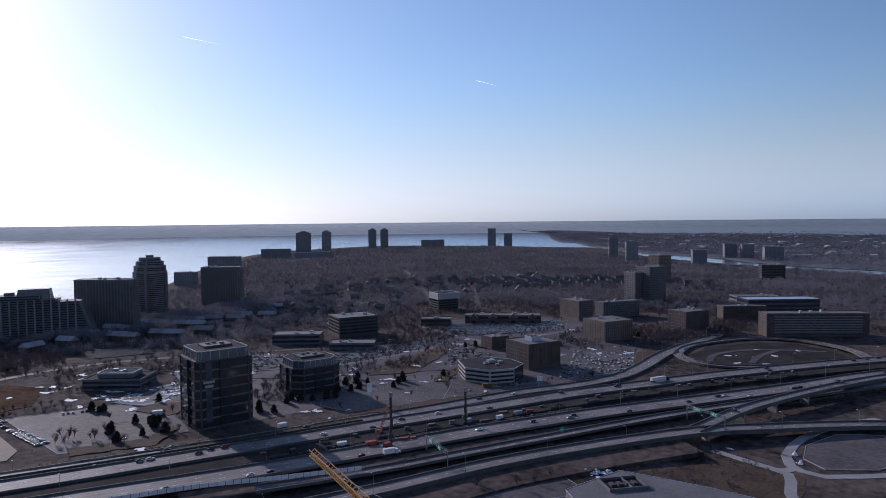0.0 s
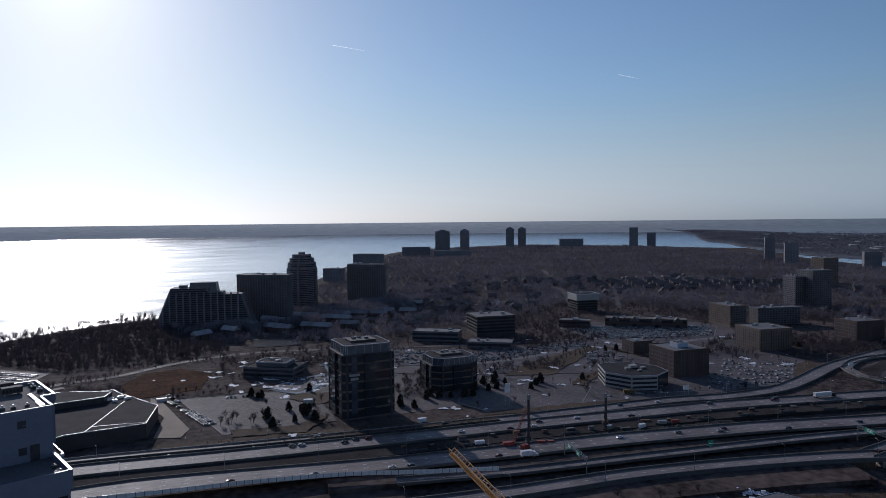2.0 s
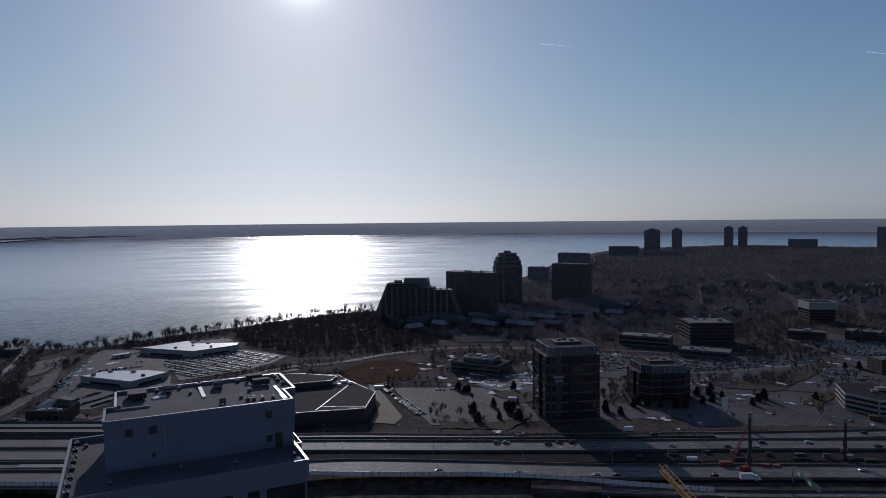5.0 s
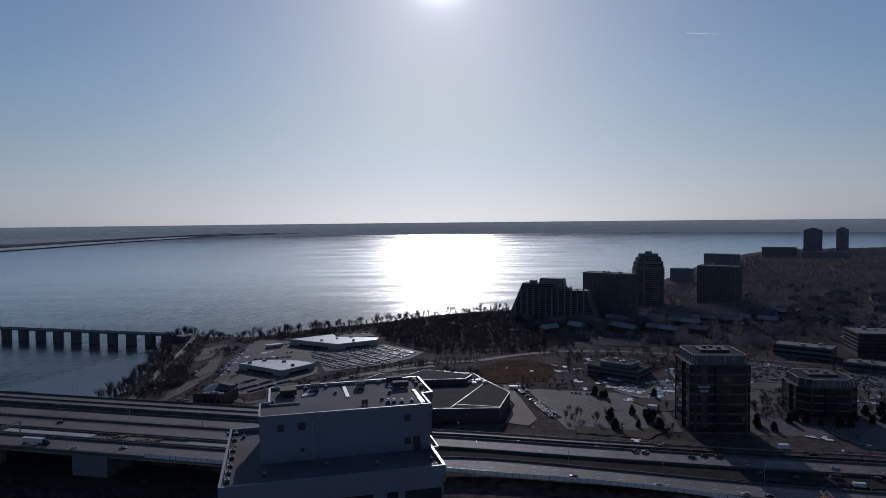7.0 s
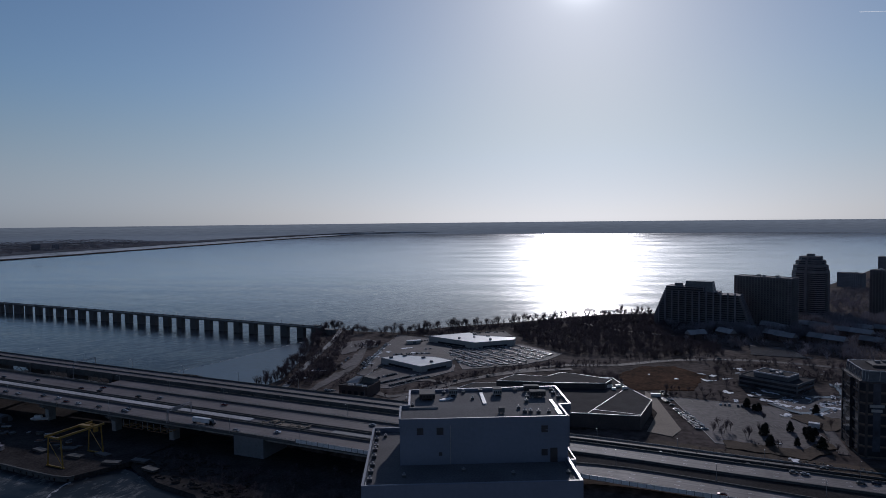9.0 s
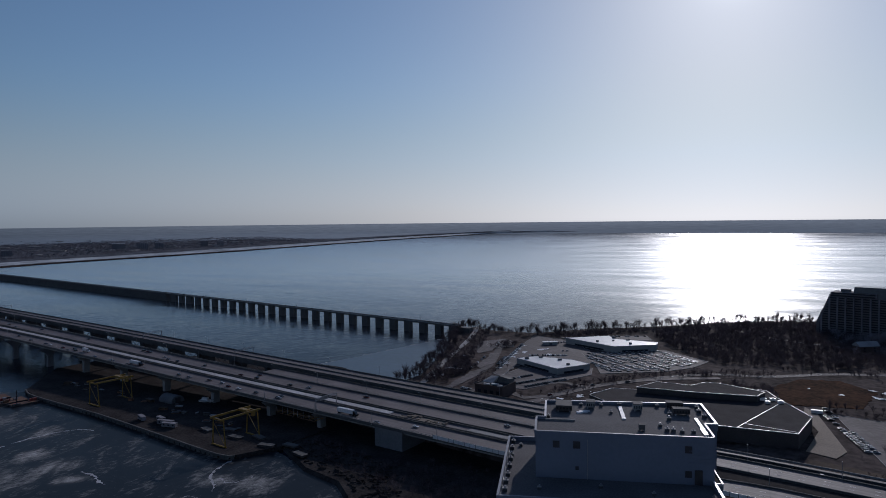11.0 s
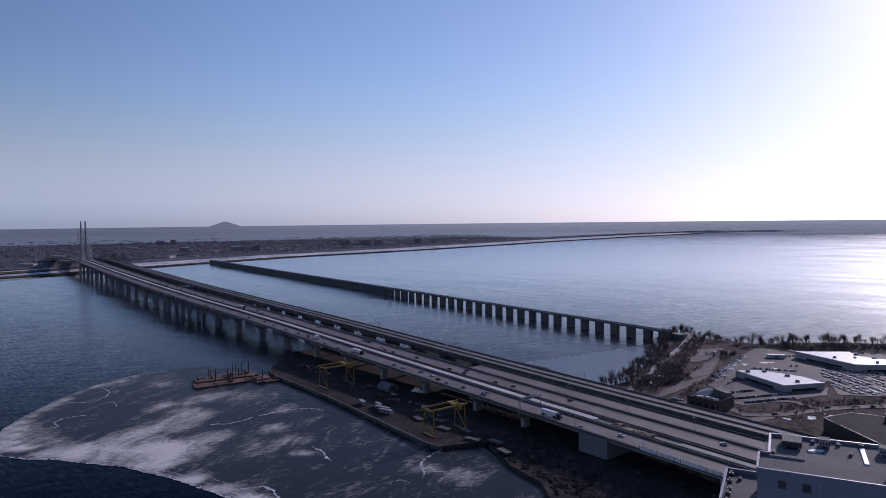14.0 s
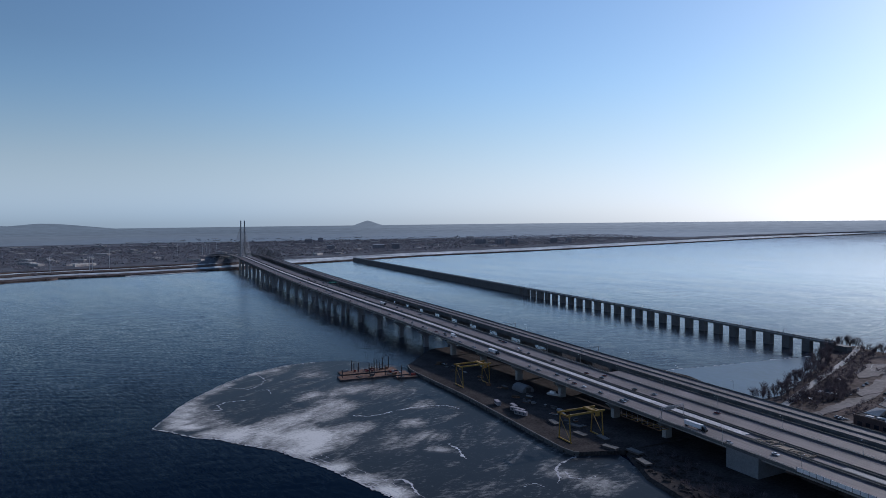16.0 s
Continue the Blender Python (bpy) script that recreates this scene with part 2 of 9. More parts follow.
def ice_mat():
    """Thin river ice: dark and glassy where it is clear, milky in drifts, with pale pressure lines."""
    m, n, l, b = node_mat("river_ice")
    geo = n.new("ShaderNodeNewGeometry")

    def tex(scale, rot, detail, dist):
        mp = n.new("ShaderNodeMapping")
        mp.vector_type = "TEXTURE"
        mp.inputs["Rotation"].default_value = (0, 0, radians(rot))
        mp.inputs["Scale"].default_value = [1 / v for v in scale]
        l.new(geo.outputs["Position"], mp.inputs["Vector"])
        t = n.new("ShaderNodeTexNoise")
        t.inputs["Scale"].default_value, t.inputs["Detail"].default_value, t.inputs["Distortion"].default_value = 1.0, detail, dist
        t.inputs["Roughness"].default_value = 0.68
        l.new(mp.outputs["Vector"], t.inputs["Vector"])
        return t.outputs["Fac"]

    def remap(src, a, b, c, d):
        r = n.new("ShaderNodeMapRange")
        for k, v in (("From Min", a), ("From Max", b), ("To Min", c), ("To Max", d)):
            r.inputs[k].default_value = v
        l.new(src, r.inputs["Value"])
        return r.outputs["Result"]

    def math_(op, x, y):
        k = n.new("ShaderNodeMath"); k.operation = op
        l.new(x, k.inputs[0])
        if isinstance(y, float):
            k.inputs[1].default_value = y
        else:
            l.new(y, k.inputs[1])
        return k.outputs[0]
    # milky drift: soft patches where snow and slush have frozen in, with clear dark ice between them
    warp = n.new("ShaderNodeTexNoise")
    warp.inputs["Scale"].default_value, warp.inputs["Detail"].default_value = 0.012, 6
    l.new(geo.outputs["Position"], warp.inputs["Vector"])
    sh = n.new("ShaderNodeVectorMath"); sh.operation = "MULTIPLY_ADD"
    sh.inputs[1].default_value, sh.inputs[2].default_value = (60, 60, 0), (-30, -30, 0)
    l.new(warp.outputs["Color"], sh.inputs[0])
    wp = n.new("ShaderNodeVectorMath")
    l.new(geo.outputs["Position"], wp.inputs[0]); l.new(sh.outputs[0], wp.inputs[1])
    drift = None
    for cx, cy, r, k in DRIFTS:
        d = n.new("ShaderNodeVectorMath"); d.operation = "DISTANCE"
        d.inputs[1].default_value = (cx, cy, 0.2)
        l.new(wp.outputs[0], d.inputs[0])
        v = remap(d.outputs["Value"], r * 0.25, r * 1.4, k * 0.8, 0.0)
        drift = v if drift is None else math_("ADD", drift, v)
    drift = math_("MINIMUM", drift, 1.0)
    torn = math_("ADD", remap(tex((0.022, 0.07, 0.1), 112, 10, 0.8), 0.0, 1.0, -0.8, 0.8), remap(tex((0.16, 0.34, 0.3), 70, 8, 0.5), 0.0, 1.0, -0.6, 0.6))
    milk = remap(math_("ADD", drift, torn), 0.06, 0.9, 0.0, 1.0)
    fine = remap(tex((0.5, 0.9, 0.3), 60, 8, 0.4), 0.34, 0.62, 0.55, 1.15)
    lines = tex((0.014, 0.026, 0.02), 10, 6, 2.0)
    ridge = remap(math_("ABSOLUTE", math_("SUBTRACT", lines, 0.5), 0.0), 0.0, 0.014, 0.7, 0.0)
    spots = remap(tex((0.30, 0.5, 0.3), -30, 5, 0.5), 0.60, 0.72, 0.0, 0.22)
    fac = math_("ADD", math_("MULTIPLY", milk, fine), math_("MULTIPLY", math_("MULTIPLY", ridge, fine), math_("ADD", drift, 0.03)))
    fac = math_("ADD", fac, math_("MULTIPLY", spots, math_("ADD", drift, 0.12)))
    fac = math_("ADD", fac, math_("MULTIPLY", drift, 0.22))
    mix = n.new("ShaderNodeMix"); mix.data_type = "RGBA"
    mix.inputs["A"].default_value, mix.inputs["B"].default_value = (0.021, 0.024, 0.029, 1), (0.64, 0.605, 0.575, 1)
    l.new(fac, mix.inputs["Factor"])
    l.new(mix.outputs["Result"], b.inputs["Base Color"])
    l.new(remap(fac, 0.0, 0.6, 0.3, 0.8), b.inputs["Roughness"])
    b.inputs["Specular IOR Level"].default_value = 0.04
    return m


WATER, ICE = water_mat(), ice_mat()
M = {
    "ground": mat("winter_ground", (0.06, 0.044, 0.042), 0.95, spec=0.03, big=0.03, small=0.2, vary=0.7, second=(0.15, 0.115, 0.105)),
    "dirt": mat("brown_field", (0.075, 0.052, 0.036), 0.95, spec=0.15, big=0.05, small=0.6, vary=0.5),
    # far land is paler and bluer than earth: haze put into its colour
    "farland": mat("hazed_far_land", (0.098, 0.10, 0.115), 0.95, spec=0.05, big=0.01, small=0.09, vary=0.5, second=(0.175, 0.177, 0.195)),
    "snow": mat("old_snow", (0.7, 0.72, 0.75), 0.6, big=0.05, small=0.8, vary=0.25),
    "asphalt": mat("worn_asphalt", (0.09, 0.078, 0.081), 0.75, spec=0.1, big=0.05, small=0.6, vary=0.4),
    "road": mat("pale_concrete_road", (0.175, 0.156, 0.151), 0.65, big=0.05, small=1.0, vary=0.5, spec=0.13, streak=-13),
    "lot": mat("parking_asphalt", (0.11, 0.096, 0.097), 0.75, spec=0.1, big=0.03, small=0.3, vary=0.45),
    "wet": mat("wet_asphalt", (0.05, 0.045, 0.047), 0.22, spec=0.6, big=0.08, small=0.5, vary=0.5),
    # slate lightened for the sheen that the terrace roofs catch
    "terrace": mat("sheen_pale_slate", (0.22, 0.21, 0.21), 0.4, spec=0.5, big=0.1, small=1.5, vary=0.4, obj=0.3),
    "concrete": mat("grey_concrete", (0.26, 0.255, 0.245), 0.8, big=0.08, small=1.2, vary=0.25),
    "deck": mat("bridge_deck_asphalt", (0.135, 0.116, 0.116), 0.75, big=0.04, small=1.0, vary=0.42, spec=0.3, streak=-11),
    "canal": mat("grey_canal_ice", (0.36, 0.38, 0.41), 0.6, big=0.004, small=0.03, vary=0.75, second=(0.66, 0.67, 0.69)),
    "darkcon": mat("stained_concrete", (0.09, 0.088, 0.085), 0.85, big=0.08, small=0.8, vary=0.35),
    # darker than real gravel: the bridge's shadow is put into the colour
    "quay": mat("quay_gravel", (0.038, 0.034, 0.036), 0.95, spec=0.03, big=0.06, small=0.6, vary=0.5, second=(0.072, 0.062, 0.06)),
    # concrete darkened and blued: shade on the piers is put into the colour
    "pier": mat("shaded_pier_concrete", (0.17, 0.175, 0.185), 0.8, big=0.08, small=1.0, vary=0.25),
    # snow on far ice, whitened further by sun sheen put into the colour
    "snowice": mat("snow_and_sheen_on_ice", (0.2, 0.21, 0.23), 0.7, big=0.006, small=0.05, vary=0.6, second=(0.85, 0.85, 0.85)),
    # brick lightened and greyed: haze before the shore blocks is put into it
    "shorebrick": mat("haze_paled_brick", (0.17, 0.155, 0.16), 0.85, big=0.1, small=2.0, vary=0.3),
    "bayice": mat("thin_smooth_ice", (0.028, 0.042, 0.062), 0.3, spec=0.35, big=0.02, small=0.15, vary=0.5),
    "rimice": mat("broken_white_ice", (0.42, 0.42, 0.42), 0.7, big=0.05, small=0.5, vary=0.5),
    "guide": mat("pale_guideway_concrete", (0.44, 0.43, 0.42), 0.8, big=0.02, small=0.6, vary=0.45),
    "paint": mat("white_line_paint", (0.7, 0.7, 0.68), 0.7, vary=0.2),
    # pale cladding darkened and blued: the shade on its walls is in the colour
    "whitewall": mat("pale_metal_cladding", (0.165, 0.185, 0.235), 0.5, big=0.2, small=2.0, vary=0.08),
    "whiteroof": mat("pale_membrane_roof", (0.68, 0.67, 0.66), 0.38, big=0.05, small=0.7, vary=0.2, spec=0.7),
    "darkroof": mat("dark_gravel_roof", (0.04, 0.038, 0.042), 0.9, spec=0.06, big=0.08, small=3.0, vary=0.4, bump=0.05),
    "gravel": mat("grey_gravel_roof", (0.13, 0.128, 0.13), 0.9, big=0.15, small=4.0, vary=0.35, bump=0.04, spec=0.2),
    "paving": mat("brown_paving", (0.27, 0.22, 0.165), 0.85, big=0.05, small=0.8, vary=0.25, spec=0.2),
    "greyroof": mat("grey_roof", (0.12, 0.115, 0.12), 0.8, big=0.06, small=0.9, vary=0.35),
    "edge": mat("aluminium_edge", (0.5, 0.5, 0.52), 0.45, 0.4, vary=0.15),
    "brick": mat("brown_brick", (0.09, 0.060, 0.052), 0.85, big=0.1, small=2.0, vary=0.3),
    "tan": mat("tan_brick", (0.155, 0.118, 0.09), 0.85, big=0.1, small=2.0, vary=0.25),
    "grey": mat("grey_facade", (0.13, 0.13, 0.135), 0.8, big=0.1, small=1.5, vary=0.25),
    "darkwall": mat("dark_facade", (0.052, 0.043, 0.043), 0.7, big=0.1, small=1.5, vary=0.3),
    "cream": mat("cream_facade", (0.34, 0.33, 0.31), 0.75, big=0.1, small=1.5, vary=0.2),
    "glass": mat("dark_window_glass", (0.025, 0.03, 0.037), 0.08, big=0.1, small=0.6, vary=0.4, island=0.3),
    "dimglass": mat("dull_window_glass", (0.05, 0.046, 0.05), 0.3, big=0.1, small=0.6, vary=0.5, island=0.4),
    "blueglass": mat("blue_curtain_glass", (0.06, 0.068, 0.086), 0.25, 0.0, big=0.1, small=0.4, vary=0.3),
    # far twigs carry painted haze as a paler, bluer colour
    "farwood": mat("hazed_far_woods", (0.168, 0.168, 0.186), 0.95, spec=0.05, big=0.004, small=0.05, vary=0.4, island=0.15, through_light=0.25),
    "bark": mat("bare_bark", (0.10, 0.08, 0.07), 0.95, vary=0.35, island=0.2),
    # bare twigs of the woods, lightened and greyed to carry painted haze
    "twig": mat("haze_grey_twigs", (0.215, 0.2, 0.216), 0.95, spec=0.05, big=0.006, small=0.1, vary=0.5, island=0.08, through_light=0.12),
    # darker copy of the twigs: their backlit look is put into the colour
    "brushtwig": mat("dark_backlit_twigs", (0.095, 0.08, 0.087), 0.95, spec=0.05, big=0.03, small=0.4, vary=0.35, island=0.08, through_light=0.15),
    "needle": mat("conifer_needles", (0.034, 0.031, 0.024), 0.95, spec=0.2, big=0.1, small=1.0, vary=0.45, island=0.3),
    "steel": mat("galvanised_steel", (0.32, 0.33, 0.34), 0.45, 0.7, vary=0.2),
    "yellow": mat("yellow_crane_paint", (0.24, 0.14, 0.02), 0.6, big=0.3, small=2.0, vary=0.3),
    "orange": mat("orange_lattice_paint", (0.42, 0.2, 0.04), 0.5, big=0.3, small=2.0, vary=0.25),
    "red": mat("red_machine_paint", (0.24, 0.035, 0.025), 0.55, vary=0.3),
    "green": mat("green_sign", (0.02, 0.26, 0.16), 0.5, vary=0.15),
    "rust": mat("rusty_steel", (0.14, 0.07, 0.04), 0.8, big=0.3, small=2.0, vary=0.5),
    "rubber": mat("tyre_rubber", (0.02, 0.02, 0.02), 0.9, vary=0.2),
    "shingle": mat("roof_shingles", (0.10, 0.085, 0.08), 0.85, big=0.1, small=1.5, vary=0.35, obj=0.3),
    "palecon": mat("pale_new_concrete", (0.5, 0.49, 0.47), 0.8, big=0.05, small=0.8, vary=0.25),
    "rustgrass": mat("rusty_dead_grass", (0.062, 0.028, 0.016), 0.95, spec=0.02, big=0.05, small=0.35, vary=0.85, second=(0.115, 0.05, 0.026)),
    # this pale colour carries the haze painted on distant facades
    "hazeblock": mat("haze_paled_facade", (0.21, 0.2, 0.215), 0.8, vary=0.25, obj=0.3),
    "depotroof": mat("white_metal_roof", (0.85, 0.83, 0.76), 0.4, big=0.06, small=0.5, vary=0.12, spec=0.5),
    "hallroof": mat("pale_blue_metal_roof", (0.36, 0.42, 0.5), 0.5, big=0.06, small=0.5, vary=0.15),
    "lamp": mat("headlamp_glass", (0.7, 0.7, 0.7), 0.1, vary=0.1),
    "tail": mat("tail_lamp", (0.4, 0.02, 0.02), 0.2, vary=0.1),
}
CARS = [mat("car_paint_" + n, c, 0.25, 0.3, vary=0.08) for n, c in (
    ("black", (0.015, 0.015, 0.017)), ("white", (0.7, 0.7, 0.69)), ("silver", (0.3, 0.31, 0.32)), ("grey", (0.08, 0.083, 0.086)), ("red", (0.10, 0.012, 0.012)), ("blue", (0.015, 0.025, 0.06)))]
CAR_NAMES = ["black", "white", "silver", "dark grey", "red", "blue"]
PARKED = mat("parked_car_paint", (0.035, 0.035, 0.04), 0.3, 0.2, vary=0.6, island=1.0, second=(0.3, 0.3, 0.315))

# ---- helpers for meshes ----
class MB:
    """A small mesh builder: gathers vertices and faces, then makes one mesh."""
    def __init__(self):
        self.v, self.f = [], []

    def add(self, verts, faces):
        k = len(self.v)
        self.v += [tuple(p) for p in verts]
        self.f += [tuple(i + k for i in q) for q in faces]
        return self

    def box(self, cx, cy, z0, z1, w, d, rot=0.0, taper=1.0):
        c, s = math.cos(radians(rot)), math.sin(radians(rot))
        vs = []
        for z, k in ((z0, 1.0), (z1, taper)):
            for x, y in ((-w / 2, -d / 2), (w / 2, -d / 2), (w / 2, d / 2), (-w / 2, d / 2)):
                vs.append((cx + (x * c - y * s) * k, cy + (x * s + y * c) * k, z))
        return self.add(vs, [(3, 2, 1, 0), (4, 5, 6, 7), (0, 1, 5, 4), (1, 2, 6, 5), (2, 3, 7, 6), (3, 0, 4, 7)])

    def prism(self, poly, z0, z1):
        n = len(poly)
        vs = [(x, y, z0) for x, y in poly] + [(x, y, z1) for x, y in poly]
        return self.add(vs, [tuple(range(n))[::-1], tuple(range(n, 2 * n))] + [(i, (i + 1) % n, n + (i + 1) % n, n + i) for i in range(n)])

    def beam(self, a, b, r, r2=None, sides=4):
        a, b = Vector(a), Vector(b)
        d = (b - a).normalized()
        u = d.cross(Vector((0, 0, 1)) if abs(d.z) < 0.95 else Vector((1, 0, 0))).normalized()
        w = d.cross(u)
        r2 = r if r2 is None else r2
        vs = []
        for p, q in ((a, r), (b, r2)):
            for i in range(sides):
                t = 2 * math.pi * (i + 0.5) / sides
                vs.append(p + (u * math.cos(t) + w * math.sin(t)) * q)
        return self.add(vs, [tuple(range(sides))[::-1], tuple(range(sides, 2 * sides))] + [(i, (i + 1) % sides, sides + (i + 1) % sides, sides + i) for i in range(sides)])

    def mesh(self, name, material, smooth=False):
        me = bpy.data.meshes.new(name)
        me.from_pydata(self.v, [], self.f)
        me.materials.append(material)
        if smooth:
            me.polygons.foreach_set("use_smooth", [True] * len(me.polygons))
        me.update()
        return me


def part(name, mb, material, parent=None, label="", m=None):
    ob = new(name, mb.mesh(name, material) if isinstance(mb, MB) else mb)
    ob.parent = parent
    if m is not None:
        ob.matrix_basis = m
    if label:
        ob["label"] = label
    return ob


def thing(name, m, label, category, group="", kind=""):
    ob = new(name)
    ob.matrix_basis = m
    return tagged(ob, label, category, group, kind)


def place_mesh(name, mb, material, label, category="", group="", kind=""):
    return tagged(part(name, mb, material), label, category, group, kind)


def smooth_line(pts, step=15.0):
    """Catmull-Rom through the points, sampled about every step metres."""
    P = [Vector(p) for p in pts]
    P = [2 * P[0] - P[1]] + P + [2 * P[-1] - P[-2]]
    out = []
    for a, b, c, d in zip(P, P[1:], P[2:], P[3:]):
        n = max(1, int((c - b).length / step))
        for i in range(n):
            t = i / n
            out.append(0.5 * (2 * b + (c - a) * t + (2 * a - 5 * b + 4 * c - d) * t * t + (3 * b - a - 3 * c + d) * t ** 3))
    return out + [P[-2]]


def sides_of(line):
    """Level unit vectors to the left of the line at each of its points."""
    out = []
    for i in range(len(line)):
        d = line[min(i + 1, len(line) - 1)] - line[max(i - 1, 0)]
        d.z = 0
        d.normalize()
        out.append(Vector((-d.y, d.x, 0)))
    return out


def ribbon(mb, line, o0, o1, z0, z1):
    """A bar swept along the line: between the offsets o0 and o1 to its left, from z0 to z1 above it."""
    ss = sides_of(line)
    n = len(line)
    vs = []
    for p, s in zip(line, ss):
        for o, z in ((o0, z0), (o1, z0), (o1, z1), (o0, z1)):
            vs.append(p + s * o + Vector((0, 0, z)))
    fs = [(0, 1, 2, 3), tuple(4 * (n - 1) + i for i in (3, 2, 1, 0))]
    for i in range(n - 1):
        for k in range(4):
            a, b = 4 * i + k, 4 * i + (k + 1) % 4
            fs.append((a, a + 4, b + 4, b))
    return mb.add(vs, fs)


def along(line, s):
    """The place and heading (degrees) at s metres along the line."""
    for a, b in zip(line, line[1:]):
        d = (b - a).length
        if s <= d:
            return a.lerp(b, s / d), math.degrees(math.atan2(b.y - a.y, b.x - a.x))
        s -= d
    return line[-1], math.degrees(math.atan2(line[-1].y - line[-2].y, line[-1].x - line[-2].x))


def length(line):
    return sum((b - a).length for a, b in zip(line, line[1:]))


def inside(x, y, poly):
    hit = False
    for (x0, y0), (x1, y1) in zip(poly, poly[1:] + poly[:1]):
        if (y0 > y) != (y1 > y) and x < (x1 - x0) * (y - y0) / (y1 - y0) + x0:
            hit = not hit
    return hit


EYE_Z, R_FLAT, R_RIM = 156.0, 3000.0, 1800.0


def bent(x, y, z):
    """Draws country past 3 km in towards a rim at 4.8 km, as high as the eye sees it: the land falls off behind the horizon there."""
    r = math.hypot(x, y)
    if r <= R_FLAT:
        return (x, y, z)
    k = (R_FLAT + R_RIM * (1 - math.exp(-(r - R_FLAT) / R_RIM))) / r
    return (x * k, y * k, EYE_Z + (z - EYE_Z) * k)


# ---- water, land ----
def water_sheet():
    mb = MB()
    rings = [0, 300, 600, 900, 1200, 1600, 2000, 2500, 3000, 3300, 3700, 4200, 4800, 5100, 5600, 6100, 6600, 7050]
    n = 192
    vs = [bent(r * math.cos(2 * math.pi * i / n), r * math.sin(2 * math.pi * i / n), 0) for r in rings for i in range(n)]
    fs = [(a * n + i, a * n + n + i, a * n + n + (i + 1) % n, a * n + (i + 1) % n) for a in range(len(rings) - 1) for i in range(n)]
    mb.add(vs, fs)
    ob = new("water", mb.mesh("water", WATER, True))
    return tagged(ob, "open lake and river water, rippled, dark blue", "water", kind="structure")


water_sheet()


def land(name, outline, z, material, label, depth=9.0, slope=6.0, cell=0, kind="structure", category="ground"):
    """A land mass: a flat top inside the outline, with a bank that falls to under the water."""
    n = len(outline)
    bm = bmesh.new()
    top = [bm.verts.new(bent(x, y, z)) for x, y in outline]
    area = sum(a[0] * b[1] - b[0] * a[1] for a, b in zip(outline, outline[1:] + outline[:1]))
    sg = 1 if area > 0 else -1
    low = []
    for i, (x, y) in enumerate(outline):
        (xa, ya), (xb, yb) = outline[i - 1], outline[(i + 1) % n]
        d = Vector((xb - xa, yb - ya)).normalized()
        low.append(bm.verts.new(bent(x + sg * d.y * slope, y - sg * d.x * slope, z - depth)))
    bm.faces.new(top if sg > 0 else top[::-1])
    for i in range(n):
        j = (i + 1) % n
        bm.faces.new((top[i], low[i], low[j], top[j]) if sg > 0 else (top[j], low[j], low[i], top[i]))
    bm.normal_update()
    bmesh.ops.triangulate(bm, faces=[f for f in bm.faces if len(f.verts) > 4])
    me = bpy.data.meshes.new(name)
    bm.to_mesh(me)
    bm.free()
    me.materials.append(material)
    return tagged(new(name, me), label, category, kind=kind)


ISLAND = [(-290, 525), (-282, 560), (-278, 583), (-292, 650), (-308, 723), (-335, 800), (-352, 835), (-362, 862), (-330, 868), (-300, 852), (-240, 850), (-180, 905), (-81, 968),
          (-14, 1025), (52, 1062), (104, 1075), (200, 1130), (300, 1240), (420, 1400), (560, 1640), (680, 1850), (760, 1990), (980, 2330), (1202, 2633), (1360, 2800), (1700, 2960), (2080, 3060),
          (2263, 3010), (2383, 2733), (2545, 2506), (2600, 2200), (2692, 1990), (2480, 1700), (2206, 1401), (2075, 1187), (1960, 900), (1916, 759), (1847, 514), (1800, 200), (1700, -200),
          (900, -600), (0, -500), (-60, -200), (-75, 100), (-88, 300), (-98, 392), (-190, 420), (-270, 440), (-318, 450), (-330, 490)]
land("ground", ISLAND, 7.0, M["ground"], "flat winter island ground, brown and bare")
BANK = [(-40, -300), (-120, -200), (-150, 60), (-170, 230), (-190, 310), (-215, 335), (-247, 347), (-280, 372), (-310, 400), (-310, 460), (-80, 470), (-60, 100)]
land("bank", BANK, 2.2, M["quay"], "low dark river bank under the bridge end", depth=5, slope=5)
YARD = [(-302, 346), (-314, 343), (-390, 361), (-471, 380), (-574, 399), (-606, 412), (-664, 486), (-655, 540), (-570, 590), (-480, 612), (-380, 600), (-300, 560), (-284, 530), (-270, 440), (-285, 372)]
land("quay_yard", YARD, 3.0, M["quay"], "dark works quay with a vertical edge", depth=5, slope=0.3)
# the far bank: a straight dyke with a frozen canal behind it, then flat country
def bent_ribbon(name, pts, o0, o1, z0, z1, material, label, category):
    line = smooth_line([(x, y, 0) for x, y in pts], 60)
    mb = ribbon(MB(), line, o0, o1, z0, z1)
    mb.v = [bent(*p) for p in mb.v]
    return place_mesh(name, mb, material, label, category, kind="structure")


DYKE = [(-2208, -900), (-2215, 145), (-2262, 292), (-2237, 485), (-2247, 695), (-2250, 806), (-2300, 950), (-2356, 1088), (-2370, 1243), (-2420, 1552), (-2442, 1855), (-2400, 2628), (-2450, 4441), (-2440, 5600), (-2300, 6980), (-1700, 7900)]
bent_ribbon("dyke", DYKE, -2, 75, -3, 4.0, M["ground"], "low brown dyke along the far shore", "land")
bent_ribbon("canal_ice", DYKE, 75, 210, -3, 0.6, M["canal"], "pale frozen canal behind the dyke", "ice")
bent_ribbon("canal_ice", DYKE[7:], 40, 230, -3, 4.1, M["snowice"], "frozen snowed-over basin behind the dyke, white partly from painted sheen", "ice")
bent_ribbon("dyke", DYKE[:8], 210, 300, -3, 3.4, M["ground"], "second low brown dyke between two canals", "land")
bent_ribbon("canal_ice", DYKE, 300, 385, -3, 0.6, M["canal"], "narrow frozen side canal", "ice")
